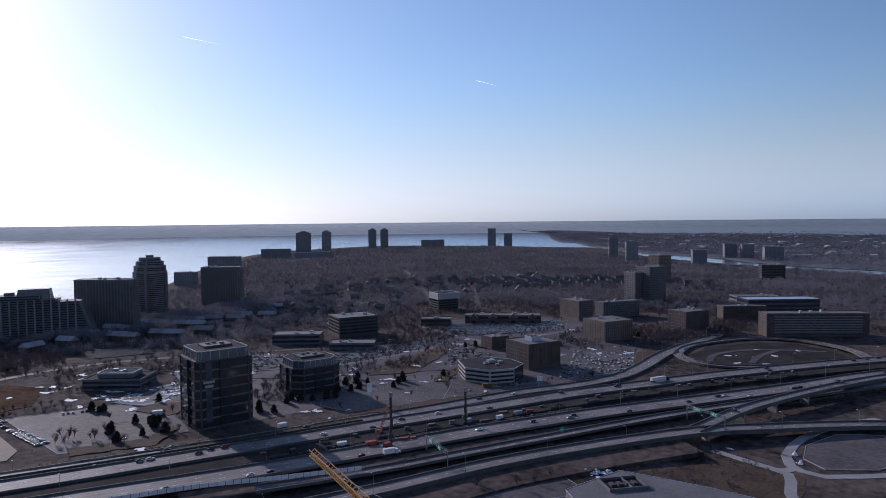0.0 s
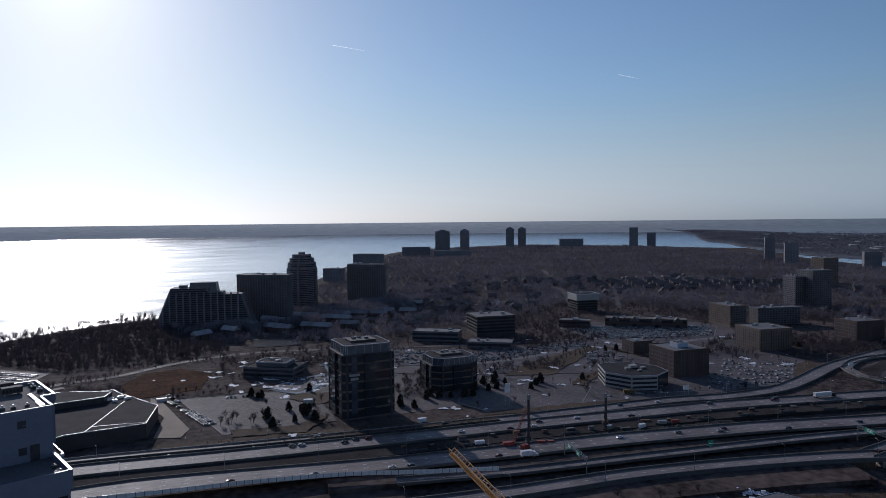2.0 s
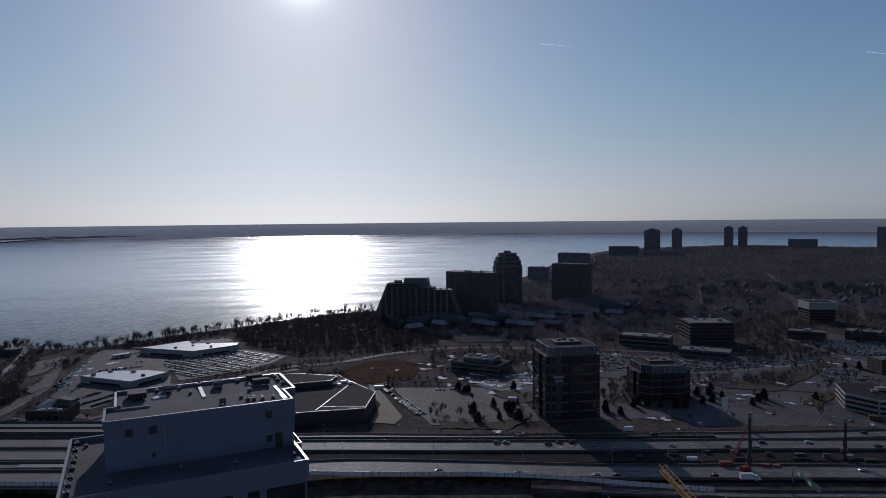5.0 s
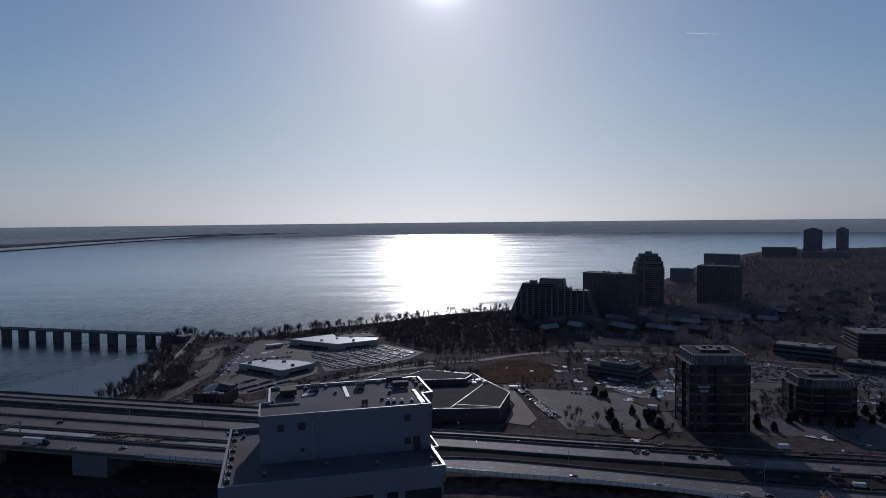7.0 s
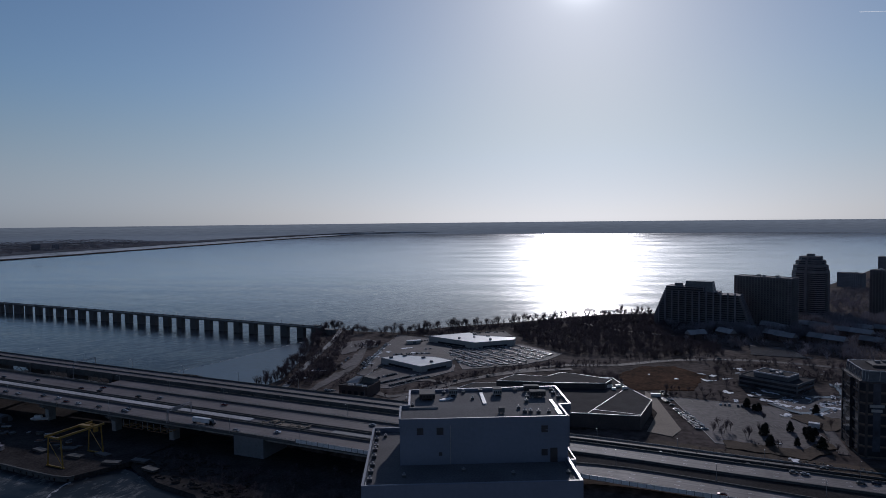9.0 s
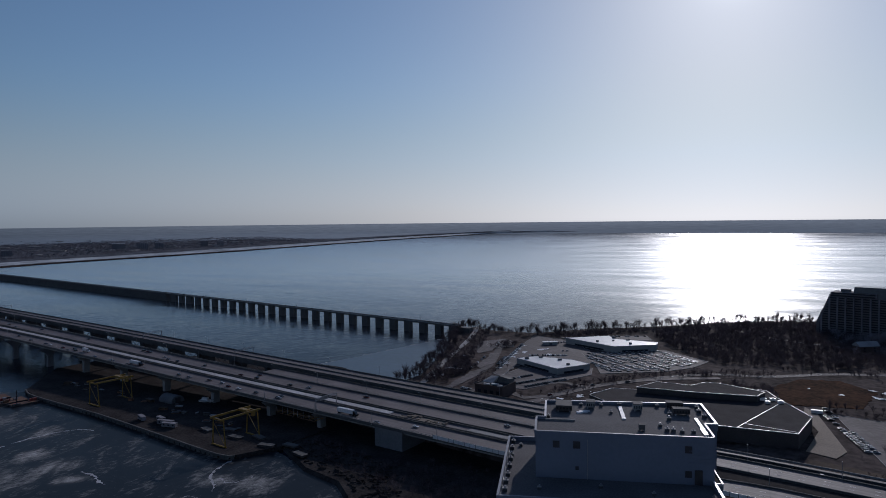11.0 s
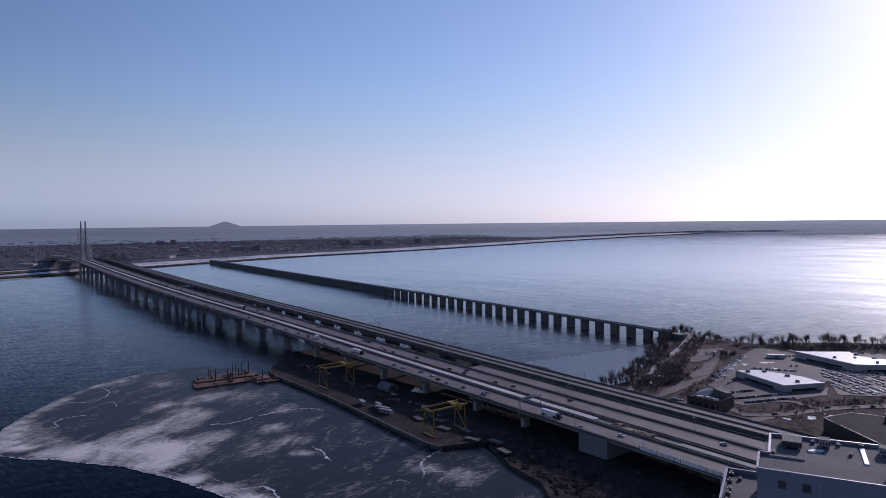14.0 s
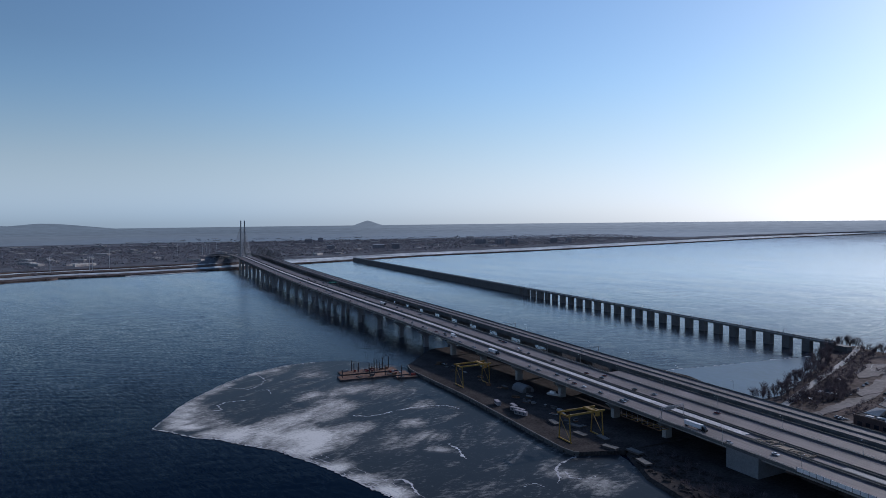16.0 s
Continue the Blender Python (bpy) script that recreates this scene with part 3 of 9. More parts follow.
bent_ribbon("dyke", DYKE, 385, 520, -3, 4.2, M["ground"], "brown foreland behind the canals", "land")


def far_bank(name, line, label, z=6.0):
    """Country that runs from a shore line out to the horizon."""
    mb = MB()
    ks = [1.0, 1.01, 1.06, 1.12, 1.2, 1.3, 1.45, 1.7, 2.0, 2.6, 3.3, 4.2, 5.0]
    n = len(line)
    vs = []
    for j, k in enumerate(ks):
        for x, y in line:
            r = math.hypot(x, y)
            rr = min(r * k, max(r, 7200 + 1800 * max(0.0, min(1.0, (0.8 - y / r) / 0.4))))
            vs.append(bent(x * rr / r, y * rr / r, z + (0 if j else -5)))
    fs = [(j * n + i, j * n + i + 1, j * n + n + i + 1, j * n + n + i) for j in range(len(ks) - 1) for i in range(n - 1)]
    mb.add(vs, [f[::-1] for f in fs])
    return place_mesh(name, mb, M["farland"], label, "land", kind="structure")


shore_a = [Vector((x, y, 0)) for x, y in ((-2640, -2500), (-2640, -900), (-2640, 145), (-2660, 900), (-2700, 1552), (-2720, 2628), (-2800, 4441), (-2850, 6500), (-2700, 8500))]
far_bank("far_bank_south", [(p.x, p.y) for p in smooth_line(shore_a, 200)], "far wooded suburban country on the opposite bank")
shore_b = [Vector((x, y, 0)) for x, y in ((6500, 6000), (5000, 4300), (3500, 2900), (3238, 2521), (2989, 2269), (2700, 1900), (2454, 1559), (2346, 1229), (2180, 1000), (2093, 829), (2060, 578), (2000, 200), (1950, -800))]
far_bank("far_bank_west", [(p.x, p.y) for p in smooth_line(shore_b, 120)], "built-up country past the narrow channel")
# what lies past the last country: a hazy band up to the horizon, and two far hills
# the haze is painted as emission, paler on the side towards the sun
hz, hn, hl, hb = node_mat("painted_horizon_haze")
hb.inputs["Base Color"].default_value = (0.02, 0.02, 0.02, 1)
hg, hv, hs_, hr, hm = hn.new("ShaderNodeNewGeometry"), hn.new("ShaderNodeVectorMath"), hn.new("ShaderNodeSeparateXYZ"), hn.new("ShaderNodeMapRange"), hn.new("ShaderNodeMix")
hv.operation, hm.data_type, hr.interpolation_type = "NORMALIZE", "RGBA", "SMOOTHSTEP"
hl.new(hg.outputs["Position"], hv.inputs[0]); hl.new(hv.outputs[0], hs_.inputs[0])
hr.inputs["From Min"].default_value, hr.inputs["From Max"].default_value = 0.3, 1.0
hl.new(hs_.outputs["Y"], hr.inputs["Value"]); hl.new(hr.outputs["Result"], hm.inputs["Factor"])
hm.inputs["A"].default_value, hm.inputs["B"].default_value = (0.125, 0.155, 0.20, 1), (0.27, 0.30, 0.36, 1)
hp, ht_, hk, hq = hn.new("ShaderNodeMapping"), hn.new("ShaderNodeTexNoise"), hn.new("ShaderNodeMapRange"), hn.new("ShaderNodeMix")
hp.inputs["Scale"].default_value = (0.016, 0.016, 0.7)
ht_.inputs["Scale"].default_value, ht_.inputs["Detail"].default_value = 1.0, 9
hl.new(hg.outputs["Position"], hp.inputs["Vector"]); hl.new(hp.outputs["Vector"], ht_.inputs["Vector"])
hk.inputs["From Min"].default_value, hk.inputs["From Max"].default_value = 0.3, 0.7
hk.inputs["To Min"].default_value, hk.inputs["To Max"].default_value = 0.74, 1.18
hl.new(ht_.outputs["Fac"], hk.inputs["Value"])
# nearer to the viewer the plain glows darker and browner: less haze is painted in
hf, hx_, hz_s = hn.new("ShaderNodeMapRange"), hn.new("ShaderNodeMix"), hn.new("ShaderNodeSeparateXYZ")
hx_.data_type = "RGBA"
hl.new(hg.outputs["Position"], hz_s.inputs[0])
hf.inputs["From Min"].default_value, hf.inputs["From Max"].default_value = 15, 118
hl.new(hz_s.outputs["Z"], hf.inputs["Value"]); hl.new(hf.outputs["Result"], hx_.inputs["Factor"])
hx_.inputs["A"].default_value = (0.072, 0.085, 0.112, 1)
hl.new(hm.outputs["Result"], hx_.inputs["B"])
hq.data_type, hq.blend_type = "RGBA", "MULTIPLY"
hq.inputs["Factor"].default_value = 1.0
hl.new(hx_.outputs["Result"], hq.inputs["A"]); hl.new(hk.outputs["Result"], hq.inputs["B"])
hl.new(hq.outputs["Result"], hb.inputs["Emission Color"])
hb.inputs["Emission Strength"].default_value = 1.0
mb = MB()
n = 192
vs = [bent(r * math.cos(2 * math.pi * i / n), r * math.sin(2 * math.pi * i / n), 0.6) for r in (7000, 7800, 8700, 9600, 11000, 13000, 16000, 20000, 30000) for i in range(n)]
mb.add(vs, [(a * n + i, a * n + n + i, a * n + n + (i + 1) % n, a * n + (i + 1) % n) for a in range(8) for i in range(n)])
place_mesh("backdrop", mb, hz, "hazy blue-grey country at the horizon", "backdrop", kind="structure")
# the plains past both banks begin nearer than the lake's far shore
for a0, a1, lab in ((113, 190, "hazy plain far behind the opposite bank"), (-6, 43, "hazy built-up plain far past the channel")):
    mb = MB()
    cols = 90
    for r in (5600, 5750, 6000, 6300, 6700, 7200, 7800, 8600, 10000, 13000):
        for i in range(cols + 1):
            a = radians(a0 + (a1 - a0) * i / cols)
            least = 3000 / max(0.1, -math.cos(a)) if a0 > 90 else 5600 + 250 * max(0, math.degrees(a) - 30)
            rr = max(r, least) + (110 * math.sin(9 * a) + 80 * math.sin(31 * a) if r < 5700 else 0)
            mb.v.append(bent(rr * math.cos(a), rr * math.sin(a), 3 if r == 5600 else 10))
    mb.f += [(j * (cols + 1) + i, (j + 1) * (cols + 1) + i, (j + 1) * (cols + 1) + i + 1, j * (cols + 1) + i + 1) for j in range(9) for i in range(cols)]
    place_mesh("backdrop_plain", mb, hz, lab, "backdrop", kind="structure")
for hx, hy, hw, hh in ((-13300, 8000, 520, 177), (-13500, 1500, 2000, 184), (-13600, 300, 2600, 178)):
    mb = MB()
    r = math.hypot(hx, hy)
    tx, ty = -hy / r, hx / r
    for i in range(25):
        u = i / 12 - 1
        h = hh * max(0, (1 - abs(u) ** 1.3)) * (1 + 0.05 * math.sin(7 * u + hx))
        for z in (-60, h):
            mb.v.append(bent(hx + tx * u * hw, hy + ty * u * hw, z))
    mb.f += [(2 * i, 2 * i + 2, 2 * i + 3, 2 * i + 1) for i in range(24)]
    place_mesh("backdrop_hill", mb, hz, "low hill far behind the plain, blued by painted haze", "hill", kind="structure")
qi = random.Random(8)


def ragged(pts, step, amp, q, closed=True):
    out = []
    for (x0, y0), (x1, y1) in zip(pts, pts[1:] + (pts[:1] if closed else [])):
        n = max(1, int(math.hypot(x1 - x0, y1 - y0) / step))
        for i in range(n):
            t = i / n
            k = amp if 0 < i else amp * 0.5
            out.append((x0 + (x1 - x0) * t + q.uniform(-k, k), y0 + (y1 - y0) * t + q.uniform(-k, k)))
    return out


outline = ragged(ICE_N + [(-686, 377), (-640, 400), (-606, 413), (-574, 400), (-471, 381), (-390, 362), (-312, 344), (-296, 374), (-247, 349), (-215, 337), (-190, 312), (-170, 230)] + ICE_S[:-1], 7, 1.6, qi)
bm = bmesh.new()
bm.faces.new([bm.verts.new((x, y, 0.2)) for x, y in outline])
bm.normal_update()
bmesh.ops.triangulate(bm, faces=bm.faces[:])
me = bpy.data.meshes.new("ice_sheet")
bm.to_mesh(me)
bm.free()
me.materials.append(ICE)
tagged(new("ice_sheet", me), "broken grey and white river ice beside the quay", "ice", kind="structure")
bay_ice = [(-421, 592), (-412, 631), (-397, 670), (-377, 730), (-350, 812), (-318, 730), (-300, 660), (-290, 600), (-290, 560), (-350, 585)]
place_mesh("bay_ice", MB().prism(ragged(bay_ice, 9, 2.0, qi), -0.2, 0.12), M["bayice"], "smooth thin grey ice over the sheltered bay", "ice", kind="structure")
mb = MB()
edge_line = ragged(bay_ice[:5], 3, 1.2, qi, False)
for (xa, ya), (xb, yb) in zip(edge_line, edge_line[1:]):
    if qi.random() < 0.65:
        mb.box((xa + xb) / 2, (ya + yb) / 2, 0.08, 0.2, math.hypot(xb - xa, yb - ya) * 0.9, qi.uniform(0.4, 2.6), math.degrees(math.atan2(yb - ya, xb - xa)))
place_mesh("ice_edge", mb, M["rimice"], "broken white edge of the thin bay ice", "ice", kind="structure")
rim = thing("ice_rim", Matrix(), "white ragged rim of broken ice", "ice", kind="structure")
def shifted(pts, dx, dy):
    return [(x + dx, y + dy) for x, y in pts]


LACES = [([(-687, 269), (-656, 267), (-636, 254), (-626, 238), (-636, 233), (-649, 224)], 0.9), ([(-618, 240), (-614, 253), (-596, 248)], 0.7), ([(-590, 221), (-596, 205), (-590, 195), (-573, 193), (-577, 183)], 0.9),
         ([(-485, 273), (-476, 281), (-473, 296), (-475, 306)], 1.3), ([(-475, 309), (-473, 325), (-467, 342), (-459, 352), (-443, 355)], 1.2)]
LACES += [([(-379, 292), (-366, 290), (-353, 283), (-345, 282)], 1.5), ([(-360, 207), (-349, 221), (-345, 228), (-336, 228), (-324, 223), (-317, 222)], 1.5), ([(-303, 343), (-301, 325), (-295, 314), (-285, 307), (-277, 297)], 1.2),
          ([(-288, 279), (-290, 284), (-287, 288), (-278, 289)], 0.9), ([(-289, 316), (-280, 312), (-274, 316), (-271, 328)], 0.8)]
for pts, w in [(ICE_S, 1.5)] + [(shifted(ICE_S[1:-2], 0.6 * k, 2.3 * k), 1.0 - 0.12 * k) for k in (1, 3, 6)] + [(shifted(ICE_N[k:], 4.5 * k, 0.8 * k), 0.75 - 0.3 * k) for k in (0, 1)] + LACES:
    r2 = ragged(pts, 1.6, 0.8, qi, False)
    mb = MB()
    ws = [w * qi.uniform(0.05, 1.0) ** 1.3 for _ in r2]
    for i, ((x, y), k) in enumerate(zip(r2, ws)):
        (xa, ya), (xb, yb) = r2[max(0, i - 3)], r2[min(len(r2) - 1, i + 3)]
        d = max(0.1, math.hypot(xb - xa, yb - ya))
        nx, ny = -(yb - ya) / d * k, (xb - xa) / d * k
        mb.v += [(x - nx, y - ny, 0.23), (x + nx, y + ny, 0.23)]
    mb.f += [(2 * i, 2 * i + 2, 2 * i + 3, 2 * i + 1) for i in range(len(r2) - 1)]
    part("ice_ridge", mb, M["rimice"], rim)

# ---- bridge alignments (near edge of the new bridge; left of the line is the far side) ----
EDGE = [(-105, 373, 15.6), (-120, 376, 16), (-300, 412, 18), (-500, 452, 21), (-760, 502, 26), (-1035, 548, 32), (-1300, 600, 36), (-1540, 650, 40), (-1800, 710, 43), (-2230, 815, 46), (-2500, 880, 42), (-2800, 950, 30), (-3100, 1020, 15)]
EDGE = smooth_line(EDGE, 20)[::-1]   # from the far bank to the island


def sweep(name, parent, line, o0, o1, z0, z1, material, label=""):
    return part(name, ribbon(MB(), line, o0, o1, z0, z1), material, parent, label)


new_bridge = thing("road_bridge", Matrix(), "long new concrete bridge with three decks and slender piers", "bridge")
old_bridge = thing("old_bridge", Matrix(), "old steel-girder bridge beside the new one, dark and empty", "bridge")
W = EDGE[::-1]      # from the island out over the river: offsets to the right (negative) lead away from the camera
for nm, a, b in (("near_deck", 0, 20), ("transit_deck", 22.5, 32.5), ("far_deck", 35.5, 56.5)):
    sweep(nm, new_bridge, W, -b, -a, -0.6, 0.0, M["deck"])
    sweep("girder", new_bridge, W, -b + 4, -a - 4, -3.6, -0.6, M["concrete"])
    for o in (a, b):
        sweep("parapet", new_bridge, W, -o - 0.25, -o + 0.25, -0.9, 1.1, M["darkcon"])
STRIP = [p for p in W if p.x < -225]
sweep("guideway", new_bridge, STRIP, -30.8, -25.0, 0.0, 0.45, M["guide"], "pale concrete transit guideway")
sweep("guideway", new_bridge, [p for p in W if p.x > -186], -30.4, -25.4, 0.0, 0.3, M["concrete"], "worn concrete transit bed")
for o in (22.5, 32.5):
    sweep("guideway_wall", new_bridge, W, -o - 0.3, -o + 0.3, 0.0, 0.9, M["darkcon"])
OLD = [p for p in W if p.x < -100]
sweep("deck", old_bridge, OLD, -110, -87, -1.0, -0.4, M["deck"])
sweep("median", old_bridge, OLD, -99, -98, -0.4, 0.5, M["darkcon"])
for o in (87, 110):
    sweep("girder", old_bridge, OLD, -o - 0.4, -o + 0.4, -4.6, -0.4, M["darkcon"])
    sweep("rail", old_bridge, OLD, -o - 0.15, -o + 0.15, -0.4, 0.7, M["darkcon"])
APP = [p for p in W if p.x > -430]
sweep("approach_deck", old_bridge, APP, -82, -62, -2.6, -2.0, M["deck"])
for o in (62, 82):
    sweep("approach_parapet", old_bridge, APP, -o - 0.2, -o + 0.2, -4.0, -1.0, M["darkcon"])
total = length(W)
# web stiffeners and lower chords of the old steel girders
for o, lab in ((86.4, "rows of steel web stiffeners"), (110.6, "rows of steel web stiffeners")):
    mb = MB()
    s = 20.0
    while s < length(OLD) - 20:
        p, h = along(OLD, s)
        d = Vector((math.cos(radians(h)), math.sin(radians(h)), 0))
        c = p + Vector((d.y, -d.x, 0)) * o
        e = c + d * 6.0
        mb.beam((c.x, c.y, c.z - 4.6), (c.x, c.y, c.z - 0.4), 0.3)
        mb.beam((c.x, c.y, c.z - 9.0), (e.x, e.y, c.z - 4.6), 0.28)
        mb.beam((c.x + d.x * 6, c.y + d.y * 6, c.z - 4.6), (e.x + d.x * 6, e.y + d.y * 6, c.z - 9.0), 0.28)
        s += 12.0
    tagged(part("stiffener", mb, M["darkcon"], old_bridge, lab), kind="stuff")
    sweep("lower_chord", old_bridge, OLD, -o - 0.5, -o + 0.5, -9.4, -8.6, M["darkcon"])
patch = ribbon(MB(), [p for p in W if -228 < p.x < -186], -31.8, -23.4, 0.02, 0.3)
qp = random.Random(3)
for _ in range(60):
    a = qp.choice([p for p in W if -228 < p.x < -186])
    patch.box(a.x + qp.uniform(-8, 8), a.y + qp.uniform(24, 31), a.z + 0.25, a.z + qp.uniform(0.5, 1.3), qp.uniform(0.5, 3), qp.uniform(0.4, 1.2), qp.uniform(0, 90))
part("unfinished_patch", patch, M["paving"], new_bridge, "brown unfinished patch with timber and formwork")


def at_offset(s, off):
    p, h = along(W, s)
    d = Vector((math.cos(radians(h)), math.sin(radians(h)), 0))
    return p + Vector((d.y, -d.x, 0)) * off, h


def s_at_x(x):
    lo, hi = 0.0, total
    for _ in range(40):
        mid = (lo + hi) / 2
        lo, hi = (mid, hi) if along(W, mid)[0].x > x else (lo, mid)
    return lo


rail = MB()
for off in (-0.1, 56.6):
    s = 4.0
    while s < 900:
        p, h = at_offset(s, off)
        rail.box(p.x, p.y, p.z + 1.1, p.z + 1.75, 0.35, 0.35, h)
        s += 3.0
tagged(part("baluster", rail, M["concrete"], new_bridge, "short concrete posts along the deck edge"), kind="stuff")
for off in (-0.1, 56.6):
    sweep("hand_rail", new_bridge, [p for p in W if p.x > -1100], -off - 0.12, -off + 0.12, 1.75, 1.95, M["concrete"])
s0 = s_at_x(-695)
for k in range(19):
    s = s0 + 80.0 * k
    p, h = at_offset(s, 0)
    if p.x < -2180:
        break
    top = p.z - 3.6
    for off in (10, 46):
        q, _ = at_offset(s, off)
        mb = MB()
        mb.add([(q.x + x * math.cos(radians(h)) - y * math.sin(radians(h)), q.y + x * math.sin(radians(h)) + y * math.cos(radians(h)), z) for z, kx, ky in ((-3, 1.8, 3.4), (top - 9, 1.5, 2.7)) for x, y in ((-kx, -ky), (kx, -ky), (kx, ky), (-kx, ky))], [(3, 2, 1, 0), (4, 5, 6, 7), (0, 1, 5, 4), (1, 2, 6, 5), (2, 3, 7, 6), (3, 0, 4, 7)])
        part("pier_shaft", mb, M["pier"], new_bridge)
        mb = MB()
        c, sn = math.cos(radians(h)), math.sin(radians(h))
        vs = []
        for z, w, d in ((top - 9, 1.5, 2.7), (top - 5.5, 1.8, 5.2), (top, 2.1, 13.0)):
            for x, y in ((-w, -d), (w, -d), (w, d), (-w, d)):
                vs.append((q.x + x * c - y * sn, q.y + x * sn + y * c, z))
        mb.add(vs, [(3, 2, 1, 0), (8, 9, 10, 11)] + [(4 * j + i, 4 * j + (i + 1) % 4, 4 * j + 4 + (i + 1) % 4, 4 * j + 4 + i) for j in range(2) for i in range(4)])
        part("crosshead", mb, M["pier"], new_bridge)
for k in range(38):
    q, h = at_offset(s_at_x(-330) + 53.7 * k, 98.5)
    if q.x < -2250:
        break
    mb = MB()
    mb.box(q.x, q.y, -3, q.z - 9, 5, 16, h)
    mb.box(q.x, q.y, q.z - 9, q.z - 4.6, 4, 22, h)
    part("pier", mb, M["darkcon"], old_bridge)

# the pylon with its stay cables
p, h = at_offset(s_at_x(-2230), 28)
pylon = thing("bridge_pylon", pose(p.x, p.y, 0, 0, 0, h), "tall slender twin-legged pale concrete pylon with stay cables", "pylon")
for sy in (-1, 1):
    mb = MB()
    vs = []
    for z, y, w, d in ((-3, 12, 4.5, 3.0), (45, 10, 3.4, 2.4), (100, 6.6, 2.6, 2.0), (168, 6.0, 2.0, 1.7)):
        for a, b in ((-w, -d), (w, -d), (w, d), (-w, d)):
            vs.append((a, sy * y + b, z))
    mb.add(vs, [(3, 2, 1, 0), (12, 13, 14, 15)] + [(4 * j + i, 4 * j + (i + 1) % 4, 4 * j + 4 + (i + 1) % 4, 4 * j + 4 + i) for j in range(3) for i in range(4)])
    part("pylon_leg", mb, M["concrete"], pylon)
    for k in range(12):
        for sx in (-1, 1):
            part("stay_cable", MB().beam((0, sy * 6.2, 70 + 7.5 * k), (sx * (30 + (18 if sx > 0 else 9) * k), sy * 11, 46), 0.35), M["cream"], pylon)

# ---- ice-control structure ----
boom = thing("ice_barrier", Matrix(), "long dark concrete ice barrier on square caissons", "barrier")
EST = [Vector((-360 - 28.0 * k * 0.968, 830 + 28.0 * k * 0.968 * 0.26, 0)) for k in range(26)]
EH = math.degrees(math.atan2(0.26, -1))
for k, p in enumerate(EST):
    wide = 10.5 if k < 22 else (10.5 if k % 2 else 18)
    part("caisson", MB().box(p.x - 8, p.y + 2, -4, 13.8, wide, 7, EH), M["darkcon"], boom)
part("end_wall", MB().box(-334, 826, -4, 13.8, 34, 9, EH), M["darkcon"], boom)
e0, e1, e2 = Vector((-335, 824, 0)), Vector((-1040, 1007, 0)), Vector((-2350, 1347, 0))
part("walkway", ribbon(MB(), [e0, e1, e2], -4.2, 4.2, 13.8, 15.6), M["darkcon"], boom)
for o in (-4.0, 4.0):
    part("rail", ribbon(MB(), [e0, e1, e2], o - 0.1, o + 0.1, 15.6, 16.7), M["steel"], boom)
part("wall", ribbon(MB(), [e1, e2], -4, 4, -3, 13.8), M["darkcon"], boom)
for k in range(34):
    c = e0.lerp(e1, k / 33)
    part("lamp_post", MB().box(c.x, c.y - 3, 15.6, 19.5 if k % 3 else 23, 0.45, 0.45), M["steel"], boom)
    part("winch_housing", MB().box(c.x - 9, c.y + 2.5, 15.6, 17.6, 3.0, 2.0, EH), M["darkcon"], boom)

# ---- highways on the island ----
def road(name, pts, width, material, label, thick=0.5, barrier=True, lanes=3, group="highway lanes"):
    line = smooth_line(pts, 15)
    ob = thing(name, Matrix(), label, "road", group, "structure")
    part("road_surface", ribbon(MB(), line, -width / 2, width / 2, -thick, 0), material, ob)
    if barrier:
        for sd in (-1, 1):
            part("barrier", ribbon(MB(), line, sd * width / 2 - 0.3, sd * width / 2 + 0.3, -thick - 0.2, 1.0), M["darkcon"], ob)
    mb = MB()
    L = length(line)
    for k in range(1, lanes):
        o = -width / 2 + 1.5 + (width - 3) * k / lanes
        s = 0.0
        while s < L - 4:
            p, h = along(line, s)
            hx, hy = math.cos(radians(h)), math.sin(radians(h))
            mb.box(p.x - hy * o + hx * 1.5, p.y + hx * o + hy * 1.5, p.z + 0.01, p.z + 0.05, 3.0, 0.25, h)
            s += 12.0
    if lanes > 1:
        tagged(part("lane_dashes", mb, M["paint"], ob), kind="stuff")
    return line


FARWAY = road("road", [(-108, 424, 15.4), (-14, 425, 12), (90, 405, 10.5), (185, 385, 10), (250, 372, 10), (340, 351, 10), (422, 331, 10), (499, 306, 10), (587, 276, 10), (742, 203, 11), (900, 100, 11)], 19, M["road"], "pale concrete highway carriageway with low barriers")
NEARWAY = road("road", [(-106, 385, 15.4), (-13, 382, 13.2), (24, 380, 12.6), (80, 366, 12), (170, 343, 10.5), (285, 317, 10), (335, 303, 10), (400, 283, 10), (461, 260, 10), (566, 220, 10.5), (669, 183, 12), (800, 120, 12)], 20, M["road"], "pale concrete highway carriageway with low barriers")
SLIP = road("road", [(150, 322, 10.2), (213, 303, 9.6), (310, 279, 9.6), (432, 246, 10), (560, 200, 10.5), (660, 160, 11)], 9, M["road"], "narrow concrete slip road", lanes=2)
RAMP = road("road", [(120, 297, 10), (201, 278, 10), (270, 265, 10), (340, 241, 11), (399, 212, 13), (440, 187, 12.5), (500, 147, 11), (560, 92, 10)], 12.5, M["road"], "raised concrete slip road", lanes=2, thick=1.5)
RAMP2 = road("road", [(399, 214, 13), (469, 211, 15), (558, 196, 15.5), (652, 178, 13), (760, 138, 11)], 10, M["road"], "raised concrete flyover ramp", lanes=2, thick=1.5)
EXIT = road("road", [(262, 387, 9), (354, 371, 9), (405, 364, 8.5), (452, 350, 8.2), (508, 344, 8), (563, 354, 8), (624, 370, 8), (692, 379, 8), (780, 388, 8)], 15, M["road"], "curving exit road", lanes=3)
